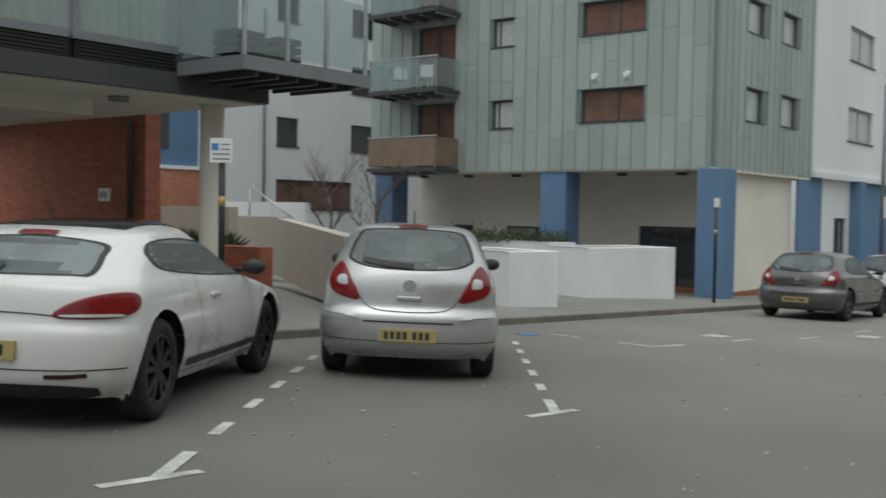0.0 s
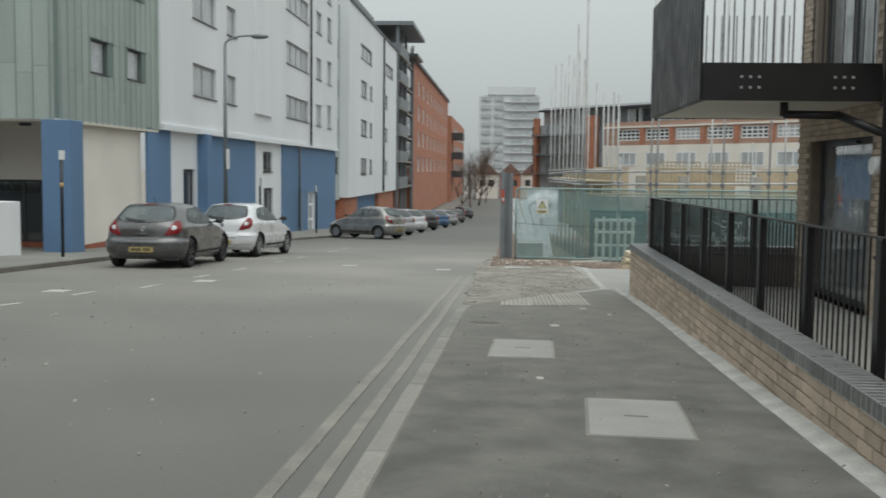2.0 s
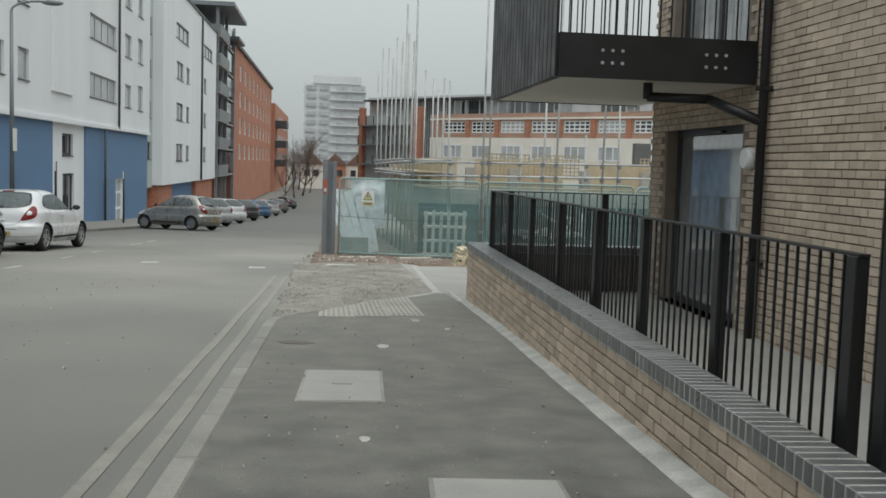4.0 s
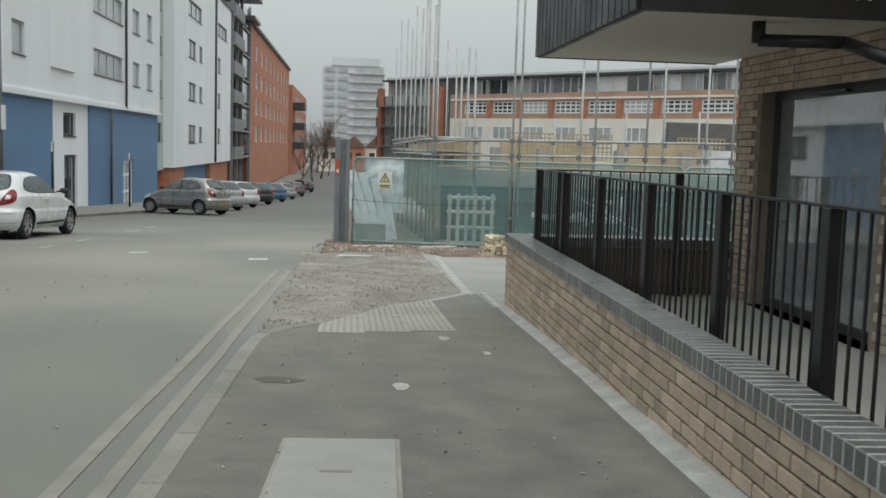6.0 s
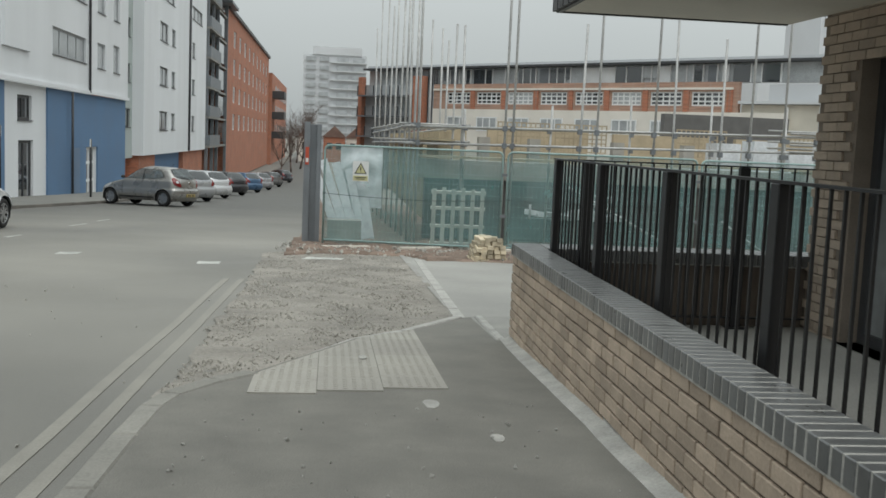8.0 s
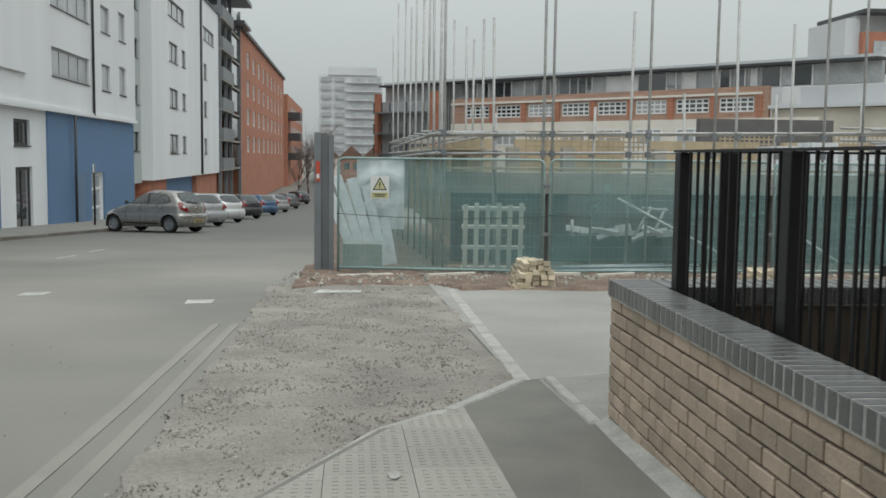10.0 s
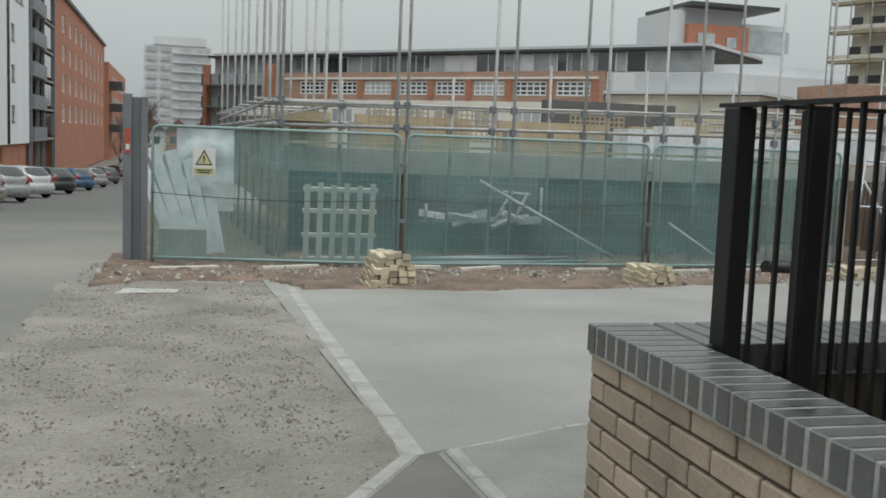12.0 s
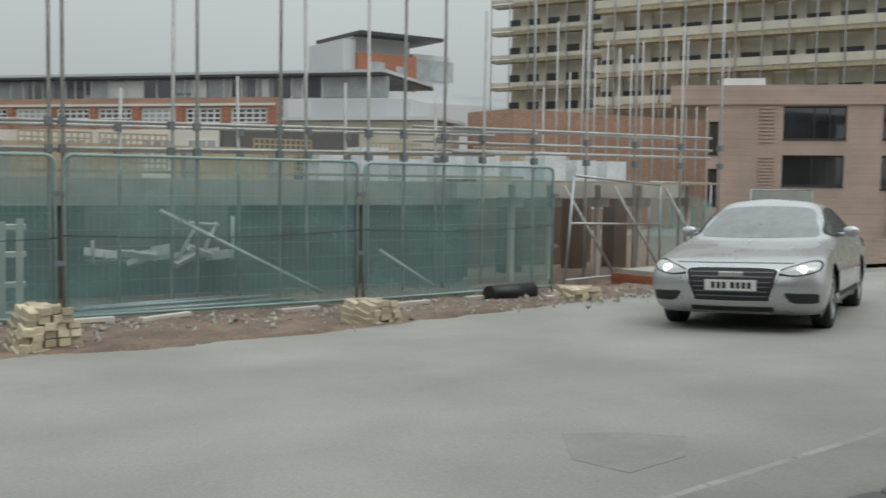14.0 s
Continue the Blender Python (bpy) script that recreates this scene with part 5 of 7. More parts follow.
# ---- cars ----
def curve(table, v):
    """A smooth reading of a table of (v, value) that never overshoots."""
    n = len(table)
    if v <= table[0][0]:
        return table[0][1]
    if v >= table[-1][0]:
        return table[-1][1]
    sl = [(table[i + 1][1] - table[i][1]) / (table[i + 1][0] - table[i][0]) for i in range(n - 1)]

    def tangent(i):
        if i in (0, n - 1):
            return sl[0] if i == 0 else sl[-1]
        a, b = sl[i - 1], sl[i]
        return 0.0 if a * b <= 0 else 2 * a * b / (a + b)
    i = max(k for k in range(n - 1) if table[k][0] <= v)
    d = table[i + 1][0] - table[i][0]
    t = (v - table[i][0]) / d
    return ((2 * t ** 3 - 3 * t * t + 1) * table[i][1] + (t ** 3 - 2 * t * t + t) * d * tangent(i)
            + (-2 * t ** 3 + 3 * t * t) * table[i + 1][1] + (t ** 3 - t * t) * d * tangent(i + 1))


def rounded(pts, n=5, closed=True):
    """A smooth outline through the given corners."""
    out, m = [], len(pts)
    for i in range(m if closed else m - 1):
        g = [Vector(pts[(i + k) % m if closed else min(max(i + k, 0), m - 1)]) for k in (-1, 0, 1, 2)]
        for j in range(n):
            t = j / n
            out.append(tuple(0.5 * (2 * g[1] + (g[2] - g[0]) * t + (2 * g[0] - 5 * g[1] + 4 * g[2] - g[3]) * t * t + (3 * g[1] - g[0] - 3 * g[2] + g[3]) * t ** 3)))
    if not closed:
        out.append(tuple(pts[-1]))
    return out


def within(pts, u, v):
    hit = False
    for (a, b), (c, d) in zip(pts, pts[1:] + pts[:1]):
        if (b > v) != (d > v) and u < a + (v - b) / (d - b) * (c - a):
            hit = not hit
    return hit


def wheel(parent, x, y, r, out, dark):
    """A tyre with a ten-spoke alloy rim."""
    tyre = bmesh.new()
    prof = [(-0.10, 0.64), (-0.105, 0.84), (-0.09, 0.96), (-0.06, 1.0), (0.06, 1.0), (0.09, 0.96), (0.105, 0.84), (0.10, 0.70), (0.085, 0.66)]
    n = 32
    ring = [[tyre.verts.new((x + out * a, y + r * b * math.cos(k * math.tau / n), r + r * b * math.sin(k * math.tau / n))) for a, b in prof] for k in range(n)]
    for k in range(n):
        for j in range(len(prof) - 1):
            tyre.faces.new((ring[k][j], ring[k][j + 1], ring[(k + 1) % n][j + 1], ring[(k + 1) % n][j])).smooth = True
    w = part("wheel", tyre, M["tyre"], parent)
    rim = bmesh.new()
    rod(rim, (x + out * 0.0, y, r), (x + out * 0.03, y, r), r * 0.62, 24)
    rod(rim, (x + out * 0.04, y, r), (x + out * 0.085, y, r), r * 0.13, 12, r * 0.09)
    for k in range(10):
        a = (k // 2) * math.tau / 5 + (0.16 if k % 2 else -0.16)
        m = Matrix.Translation((x + out * 0.072, y, r)) @ Matrix.Rotation(a, 4, "X") @ Matrix.Rotation(radians(4 if k % 2 else -4), 4, "X")
        box(rim, -0.016, 0.016, -0.021, 0.021, 0.03, r * 0.66, m)
    lip = [(x + out * 0.085, y + r * 0.66 * math.cos(k * math.tau / 28), r + r * 0.66 * math.sin(k * math.tau / 28)) for k in range(29)]
    tube(rim, lip, 0.012, 5)
    part("rim", rim, M["rimdark" if dark else "rim"], w)


# per body style: tail and nose set-back by height, half width by height, and glass outlines (metres from the tail, height)
STYLES = dict(
    hatch=dict(L=4.0, H=1.48, W=1.74,
               tail=[(0.2, 0.16), (0.3, 0.05), (0.36, 0.02), (0.48, 0.0), (0.58, 0.0), (0.63, 0.03), (0.68, 0.06), (0.85, 0.075), (1.0, 0.12), (1.2, 0.27), (1.36, 0.42), (1.41, 0.5), (1.45, 0.9), (1.475, 1.45), (1.48, 1.75)],
               nose=[(0.2, 0.2), (0.3, 0.05), (0.45, 0.0), (0.6, 0.03), (0.7, 0.12), (0.8, 0.35), (0.88, 0.65), (0.95, 1.0), (1.0, 1.12), (1.15, 1.36), (1.3, 1.62), (1.4, 1.85), (1.45, 2.05), (1.475, 2.18), (1.48, 2.22)],
               side=[(0.2, 0.87), (0.26, 0.93), (0.36, 0.975), (0.46, 1.0), (0.58, 1.0), (0.66, 0.975), (0.8, 0.965), (0.93, 0.945), (0.99, 0.905), (1.1, 0.86), (1.25, 0.79), (1.38, 0.71), (1.43, 0.62), (1.46, 0.46), (1.475, 0.25), (1.48, 0.08)],
               dlo=[(0.72, 1.08), (0.86, 1.26), (1.15, 1.345), (1.9, 1.365), (2.3, 1.27), (2.78, 1.02), (1.9, 0.99), (1.1, 1.0)],
               rear=[(0.0, 1.01), (0.4, 1.03), (0.585, 1.09), (0.6, 1.16), (0.55, 1.3), (0.45, 1.385), (0.0, 1.4)],
               front=[(0.0, 1.02), (0.5, 1.03), (0.64, 1.05), (0.56, 1.25), (0.48, 1.38), (0.0, 1.4)],
               lamp=(0, [(0.66, 1.07), (0.755, 0.975), (0.77, 0.845), (0.68, 0.77), (0.47, 0.735), (0.56, 0.93)]),
               lens=(0, [(0.6, 0.94), (0.645, 0.945), (0.68, 0.925), (0.68, 0.87), (0.63, 0.855), (0.585, 0.86)]), plate=0.42),
    coupe=dict(L=4.25, H=1.328, W=1.81,
               tail=[(0.2, 0.14), (0.27, 0.05), (0.36, 0.01), (0.5, 0.0), (0.6, 0.005), (0.66, 0.04), (0.8, 0.06), (0.888, 0.09), (0.932, 0.17), (1.02, 0.36), (1.152, 0.66), (1.196, 0.74), (1.258, 1.05), (1.31, 1.6), (1.328, 2.0)],
               nose=[(0.2, 0.2), (0.3, 0.05), (0.45, 0.0), (0.6, 0.03), (0.68, 0.12), (0.76, 0.4), (0.835, 0.8), (0.888, 1.15), (0.932, 1.3), (1.064, 1.6), (1.196, 1.9), (1.275, 2.05), (1.31, 2.15), (1.328, 2.2)],
               side=[(0.2, 0.88), (0.27, 0.94), (0.4, 0.985), (0.52, 1.0), (0.64, 0.995), (0.72, 0.985), (0.835, 0.965), (0.906, 0.93), (0.95, 0.885), (1.064, 0.81), (1.17, 0.73), (1.24, 0.65), (1.293, 0.47), (1.319, 0.25), (1.328, 0.08)],
               dlo=[(0.8, 1.03), (0.86, 1.11), (1.12, 1.175), (1.7, 1.19), (2.2, 1.13), (2.82, 0.925), (2.2, 0.915), (1.5, 0.935), (0.95, 0.975)],
               rear=[(0.0, 0.936), (0.45, 0.941), (0.585, 0.95), (0.55, 1.055), (0.46, 1.143), (0.0, 1.178)],
               front=[(0.0, 0.95), (0.5, 0.958), (0.62, 0.976), (0.54, 1.152), (0.44, 1.24), (0.0, 1.258)],
               lamp=(40, [(-0.98, 0.715), (-0.9, 0.78), (-0.75, 0.835), (-0.55, 0.855), (-0.47, 0.82), (-0.5, 0.745), (-0.65, 0.7), (-0.92, 0.69)]),
               lens=(40, [(-0.94, 0.712), (-0.75, 0.722), (-0.6, 0.722), (-0.6, 0.708), (-0.78, 0.702), (-0.93, 0.7)]), plate=0.5),
    saloon=dict(L=4.7, H=1.42, W=1.83,
                tail=[(0.2, 0.2), (0.3, 0.05), (0.45, 0.0), (0.6, 0.02), (0.9, 0.07), (0.99, 0.2), (1.03, 0.5), (1.06, 0.75), (1.2, 1.1), (1.34, 1.6), (1.40, 2.1), (1.42, 2.4)],
                nose=[(0.18, 0.22), (0.26, 0.06), (0.4, 0.01), (0.52, 0.0), (0.66, 0.05), (0.72, 0.12), (0.79, 0.4), (0.87, 0.85), (0.93, 1.25), (0.97, 1.4), (1.1, 1.63), (1.28, 1.98), (1.36, 2.15), (1.40, 2.22), (1.42, 2.26)],
                side=[(0.18, 0.87), (0.25, 0.94), (0.4, 0.99), (0.52, 1.0), (0.66, 0.99), (0.8, 0.965), (0.9, 0.935), (0.96, 0.885), (1.1, 0.815), (1.24, 0.73), (1.33, 0.645), (1.38, 0.52), (1.41, 0.25), (1.42, 0.08)],
                dlo=[(0.95, 1.04), (1.25, 1.2), (1.75, 1.29), (2.35, 1.3), (2.7, 1.18), (3.04, 0.995), (2.3, 0.97), (1.4, 0.99)],
                rear=[(0.0, 1.08), (0.52, 1.1), (0.42, 1.3), (0.0, 1.34)],
                front=[(0.0, 0.965), (0.5, 0.975), (0.66, 1.0), (0.6, 1.15), (0.5, 1.3), (0.0, 1.335)],
                lamp=(25, [(-0.35, 0.8), (-0.2, 0.9), (-0.05, 0.9), (-0.05, 0.78), (-0.3, 0.75)]),
                lens=None, plate=0.5))


def car(label, col, at, yaw, style="hatch", L=None, W=None, H=None, wb=2.51, metal=0.3, dark_rims=False, r=0.31, lights_on=False, doors=5, near=True, dark_roof=False):
    s = STYLES[style]
    L, W, H = L or s["L"], W or s["W"], H or s["H"]
    ky, kz, kx = L / s["L"], H / s["H"], W / s["W"]
    h = L / 2
    body_m = paint("car_paint", col, metal)
    c = thing("car", label, "car")
    x, y = at
    up = Vector((0.0015, 0.0403, 1)).normalized()
    ahead = Vector((-math.sin(radians(yaw)), math.cos(radians(yaw)), 0))
    ahead = (ahead - up * ahead.dot(up)).normalized()
    right = ahead.cross(up)
    c.matrix_world = Matrix.Translation((x, y, ground_z(x, y) + 0.005)) @ Matrix((right, ahead, up)).transposed().to_4x4()
    ax_r = -h + (0.95 if style == "saloon" else 0.72) * ky
    ax_f = ax_r + wb
    R = r + 0.06

    # the shell: one plan outline for each height, rounded at tail and nose
    nq, nm = (13, 44) if near else (7, 16)
    zs = sorted({*steps(0.2, 0.62, 0.035 if near else 0.1), *steps(0.62, 1.02, 0.025 if near else 0.06), *steps(1.02, s["H"] - 0.1, 0.035 if near else 0.1), *[s["H"] - q for q in (0.085, 0.07, 0.055, 0.04, 0.028, 0.018, 0.01, 0.004, 0.0005)]})
    bm = bmesh.new()
    rings = []
    for z in zs:
        w = W / 2 * curve(s["side"], z)
        y0, y1 = -h + ky * curve(s["tail"], z), h - ky * curve(s["nose"], z)
        up_f = min(1, max(0, (z - 0.9) / 0.45))
        room = (y1 - y0) / 2
        la, lb = min(0.42 + 0.25 * up_f, room * 0.9), min((0.44 if style == "saloon" else 0.62) + 0.1 * up_f, room * 0.9)
        p = 3.1 if style == "saloon" else 2.7
        half = []
        for k in range(nq):
            t = math.pi / 2 * k / nq
            half.append((w * math.sin(t) ** (2 / p), y0 + la * (1 - max(0, math.cos(t)) ** (2 / p))))
        for k in range(nm + 1):
            f = k / nm
            half.append((w * (1 + 0.012 * math.sin(math.pi * f)), y0 + la + (y1 - lb - y0 - la) * f))
        for k in range(nq - 1, -1, -1):
            t = math.pi / 2 * k / nq
            half.append((w * math.sin(t) ** (2 / p), y1 - lb * (1 - max(0, math.cos(t)) ** (2 / p))))
        full = half + [(-a, b) for a, b in half[-2:0:-1]]
        rings.append([bm.verts.new((a, b, z * kz)) for a, b in full])
    n = len(rings[0])
    for a, b in zip(rings, rings[1:]):
        for k in range(n):
            bm.faces.new((a[k], a[(k + 1) % n], b[(k + 1) % n], b[k])).smooth = True
    bm.faces.new(rings[-1]).smooth = True
    bm.normal_update()
    tree_ = bvhtree.BVHTree.FromBMesh(bm)

    def on_skin(a, u, v, off):
        """A point of the skin seen from outside, from the direction a degrees off the tail."""
        o = Vector((math.sin(radians(a)), -math.cos(radians(a)), 0))
        e = Vector((math.cos(radians(a)), math.sin(radians(a)), 0))
        start = e * u + Vector((0, 0, v)) + o * 4
        hit, nor, _, _ = tree_.ray_cast(start, -o)
        if hit is None:
            hit, nor, _, _ = tree_.find_nearest(start - o * (4 - 0.85 * W / 2 if abs(a - 90) < 30 else 4 - h * 0.9))
        if nor.dot(o) < 0:
            nor = -nor
        return hit + nor * off

    def emit(name, g, material, parent, label_, closed, flip):
        b2 = bmesh.new()
        vs = [[b2.verts.new((-q.x if flip else q.x, q.y, q.z)) for q in row] for row in g]
        m = len(vs[0])
        for a_, b_ in zip(vs, vs[1:]):
            for k in range(m if closed else m - 1):
                b2.faces.new((a_[k], a_[(k + 1) % m], b_[(k + 1) % m], b_[k])).smooth = True
        bmesh.ops.remove_doubles(b2, verts=b2.verts, dist=1e-5)
        return part(name, b2, material, parent, label_)

    def patch(name, a, outline, material, parent, off=0.004, label_="", both=True, rim=0.0):
        """A piece laid on the skin inside an outline; with rim, only a band of that share along its edge."""
        cu, cv = sum(q[0] for q in outline) / len(outline), sum(q[1] for q in outline) / len(outline)
        fs = (1 - rim, 1 - 0.75 * rim, 1 - rim / 2, 1 - 0.25 * rim, 1.0) if rim else [0.02] + [k / 14 for k in range(1, 15)]
        g = [[on_skin(a, cu + (q[0] - cu) * f, cv + (q[1] - cv) * f, off if f < 0.99 else off * 0.4) for q in outline] for f in fs]
        return [emit(name, g, material, parent, label_, True, fl) for fl in ((False, True) if both else (False,))]

    def strip(name, a, pts, wd, material, parent, off=0.004, both=True, soft=True):
        """A narrow band along a line on the skin."""
        pts = rounded(pts, 12, False) if soft else pts
        g = []
        for i, q in enumerate(pts):
            d = (Vector(pts[min(i + 1, len(pts) - 1)]) - Vector(pts[max(i - 1, 0)])).normalized()
            nrm = Vector((-d.y, d.x)) * wd / 2
            g.append([on_skin(a, q[0] + nrm.x * f, q[1] + nrm.y * f, off) for f in (-1, 0, 1)])
        for fl in ((False, True) if both else (False,)):
            emit(name, g, material, parent, "", False, fl)

    def half_to_full(pts):
        pts = [(u * kx, v * kz) for u, v in pts]
        return rounded(pts + [(-u, v) for u, v in pts[::-1] if abs(u) > 1e-6], 9)

    dlo = rounded([(u * ky - h, v * kz) for u, v in s["dlo"]], 9)
    rear, front = half_to_full(s["rear"]), half_to_full(s["front"])
    glass_m = M["car_clear"] if near else M["carglass"]
    cab = details = inn = c
    for name, a, o, both in (("side_window", 90, dlo, True), ("rear_window", 0, rear, False), ("windscreen", 180, front, False)):
        patch(name, a, o, M["screen"] if name == "windscreen" and lights_on else glass_m, cab, 0.005, "", both)
        if near and not (lights_on and name == "windscreen"):
            patch("window_seal", a, o, M["trim"], cab, 0.008, "", both, 0.06)
    la_, lo_ = s["lamp"]
    lamp = rounded([(u * kx, v * kz) for u, v in lo_], 5)
    patch("tail_lamp", la_, lamp, M["taillamp"], details, 0.014)
    if near and s["lens"]:
        patch("reversing_lens", s["lens"][0], rounded([(u * kx, v * kz) for u, v in s["lens"][1]], 4), M["lampclear"], details, 0.02)
    hl = [(h - 0.235, 0.6), (h - 0.33, 0.68), (h - 0.52, 0.76), (h - 0.66, 0.8), (h - 0.6, 0.72), (h - 0.4, 0.62)] if style != "saloon" else None
    if hl:
        patch("head_lamp", 90, rounded([(u - 0.05, v * kz) for u, v in hl], 4), M["lampclear"], details, 0.008)
    if near:
        # shut lines, bumper joints, sills
        zt = min(v for _, v in s["dlo"]) * kz
        jambs = [(2.74 * ky - h, 0.3), (2.72 * ky - h, 0.6), (2.66 * ky - h, zt - 0.02)]
        strip("shut_line", 90, jambs, 0.007, M["trim"], details)
        for q in (1.75, 0.98) if doors == 5 else (1.42,):
            strip("shut_line", 90, [(q * ky - h - 0.02, 0.3), (q * ky - h, 0.62), (q * ky - h - 0.05, zt)], 0.007, M["trim"], details)
        if doors == 5:
            strip("door_pillar", 90, [(1.72 * ky - h, zt - 0.01), (1.74 * ky - h, 1.37 * kz if style == "hatch" else 1.29)], 0.06, M["trim"], details, 0.007)
        strip("shut_line", 90, [(ax_r + R * 0.99, 0.27), ((ax_r + ax_f) / 2, 0.265), (ax_f - R * 0.99, 0.27)], 0.006, M["trim"], details)
        strip("side_moulding", 90, [(ax_r + R + 0.06, 0.33), ((ax_r + ax_f) / 2, 0.335), (ax_f - R - 0.06, 0.345)], 0.055, M["trim"], details, 0.012)
        for q in ((2.02, 1.15) if doors == 5 else (1.75,)):
            for sd in (1, -1):
                b2 = bmesh.new()
                pnt = on_skin(90, q * ky - h, zt - 0.13, 0.0)
                box(b2, sd * (pnt.x - 0.01) if sd > 0 else -pnt.x - 0.03, sd * (pnt.x + 0.03) if sd > 0 else -pnt.x + 0.01, pnt.y - 0.09, pnt.y + 0.09, pnt.z - 0.012, pnt.z + 0.016)
                bevel(part("door_handle", b2, body_m, c), 0.008)
        if style != "saloon":
            zp = s["plate"] * kz
            lo_in = min(lamp, key=lambda q: q[0])
            if style == "hatch":
                strip("tailgate_gap", 0, [(lo_in[0], lo_in[1]), (lo_in[0] * 0.86, 0.665), (lo_in[0] * 0.6, 0.625), (0, 0.612)], 0.008, M["trim"], details)
                strip("bumper_moulding", 0, [(0.45, 0.575), (0.6, 0.59), (0.78, 0.6)], 0.035, body_m, details, 0.014)
                strip("bumper_joint", 0, [(0.0, 0.525), (0.4, 0.525)], 0.014, M["trim"], details, 0.005)
                strip("bumper_joint", 0, [(0.0, 0.352), (0.45, 0.352), (0.8, 0.365)], 0.006, M["trim"], details, 0.005)
            else:
                strip("tailgate_gap", 0, [(0.52, 0.7), (0.3, 0.715), (0, 0.72)], 0.008, M["trim"], details)
                strip("bumper_joint", 0, [(0.0, 0.385), (0.5, 0.385), (0.85, 0.4)], 0.008, M["trim"], details, 0.005)
                strip("reflector", 0, [(0.42, 0.345), (0.55, 0.35), (0.66, 0.36)], 0.026, M["dark_lens"], details, 0.008)
                strip("valance", 0, [(0.0, 0.25), (0.45, 0.25), (0.7, 0.235)], 0.09, M["trim"], details, 0.006)
            py = on_skin(0, 0.0, zp, 0.0).y
            p_ = boxes("number_plate", M["plate_y"], c, (-0.26, 0.26, py - 0.022, py + 0.05, zp - 0.055, zp + 0.055), label="yellow number plate")
            for k in range(7):
                o = -0.21 + 0.056 * k + (0.03 if k > 3 else 0)
                boxes("plate_mark", M["trim"], p_, (o, o + 0.036, py - 0.025, py - 0.022, zp - 0.033, zp + 0.033))
            zb = 0.87 * kz if style == "hatch" else 0.83
            b2 = bmesh.new()
            pt = on_skin(0, 0.0, zb, 0)
            rod(b2, (0, pt.y + 0.01, zb), (0, pt.y - 0.012, zb), 0.062, 20, 0.055)
            part("badge", b2, M["chrome"], c)
            if style == "hatch":
                pt = on_skin(0, 0.0, 0.735, 0)
                bevel(boxes("tailgate_handle", body_m, c, (-0.11, 0.11, pt.y - 0.03, pt.y + 0.02, 0.715, 0.755)), 0.012, 3)
            zw = rear[0][1]
            strip("wiper", 0, [(0.03, zw + 0.03), (-0.2, zw + 0.045), (-0.42, zw + 0.075)], 0.045, M["trim"], details, 0.022, False)
            zl = max(v for _, v in s["rear"]) * kz + 0.012
            strip("brake_lamp", 0, [(-0.13, zl), (0.0, zl + 0.004), (0.13, zl)], 0.03, M["taillamp"], details, 0.012, False)
            b2 = bmesh.new()
            rod(b2, (0, -h + 0.95, H - 0.035), (0, -h + 0.8, H + 0.1), 0.006, 5)
            part("aerial", b2, M["trim"], c)
        if dark_roof:
            g = []
            for yy in steps(0.98 - h, 2.28 - h, 0.07):
                row = []
                for f in steps(-1, 1, 0.1):
                    hit = tree_.ray_cast(Vector((f * 0.46, yy + 0.06 * f * f, 3)), Vector((0, 0, -1)))[0]
                    row.append(hit + Vector((0, 0, 0.006)))
                g.append(row)
            emit("roof_panel", g, M["carglass"], details, "black glass roof panel", False, False)
        # seats and dashboard seen through the glass
        for sx in (-0.37, 0.37):
            for yy in (ax_f - 1.35, ax_f - 2.2):
                bevel(boxes("seat_back", M["cloth"], inn, (sx - 0.24, sx + 0.24, yy - 0.07, yy + 0.07, 0.4, 1.0 * kz)), 0.05, 3)
                bevel(boxes("headrest", M["cloth"], inn, (sx - 0.13, sx + 0.13, yy - 0.08, yy + 0.02, 1.02 * kz, 1.18 * kz)), 0.04, 3)
        boxes("dashboard", M["trim"], inn, (-W * 0.4, W * 0.4, ax_f - 0.72, ax_f - 0.35, 0.5, 0.92 * kz))

    # openings: wheel arches in the sides, and the glazed areas
    gone = []
    for f in bm.faces:
        q = f.calc_center_median()
        if abs(q.x) > 0.5 * W / 2 and any(math.hypot(v.co.y - a, v.co.z - r) < R for a in (ax_f, ax_r) for v in f.verts) and all(min(math.hypot(v.co.y - a, v.co.z - r) for a in (ax_f, ax_r)) < R for v in f.verts):
            gone.append(f)
        elif near and abs(f.normal.x) > 0.55 and within(dlo, q.y, q.z) and all(within(dlo, v.co.y, v.co.z) for v in f.verts):
            gone.append(f)
        elif near and style != "saloon" and q.y < 0 and abs(f.normal.y) > 0.4 and all(within(rear, v.co.x, v.co.z) for v in f.verts):
            gone.append(f)
        elif near and q.y > 0 and not lights_on and abs(f.normal.y) > 0.4 and all(within(front, v.co.x, v.co.z) for v in f.verts):
            gone.append(f)
    bmesh.ops.delete(bm, geom=gone, context="FACES")
    for v in bm.verts:
        for a in (ax_f, ax_r):
            d = math.hypot(v.co.y - a, v.co.z - r)
            if abs(v.co.x) > 0.5 * W / 2 and 1e-4 < d < R:
                v.co.y, v.co.z = a + (v.co.y - a) * R / d, r + (v.co.z - r) * R / d
    part("body", bm, body_m, c)
    boxes("underbody", M["trim"], c, (-W * 0.36, W * 0.36, -h + 0.25, h - 0.3, 0.2, 0.45))
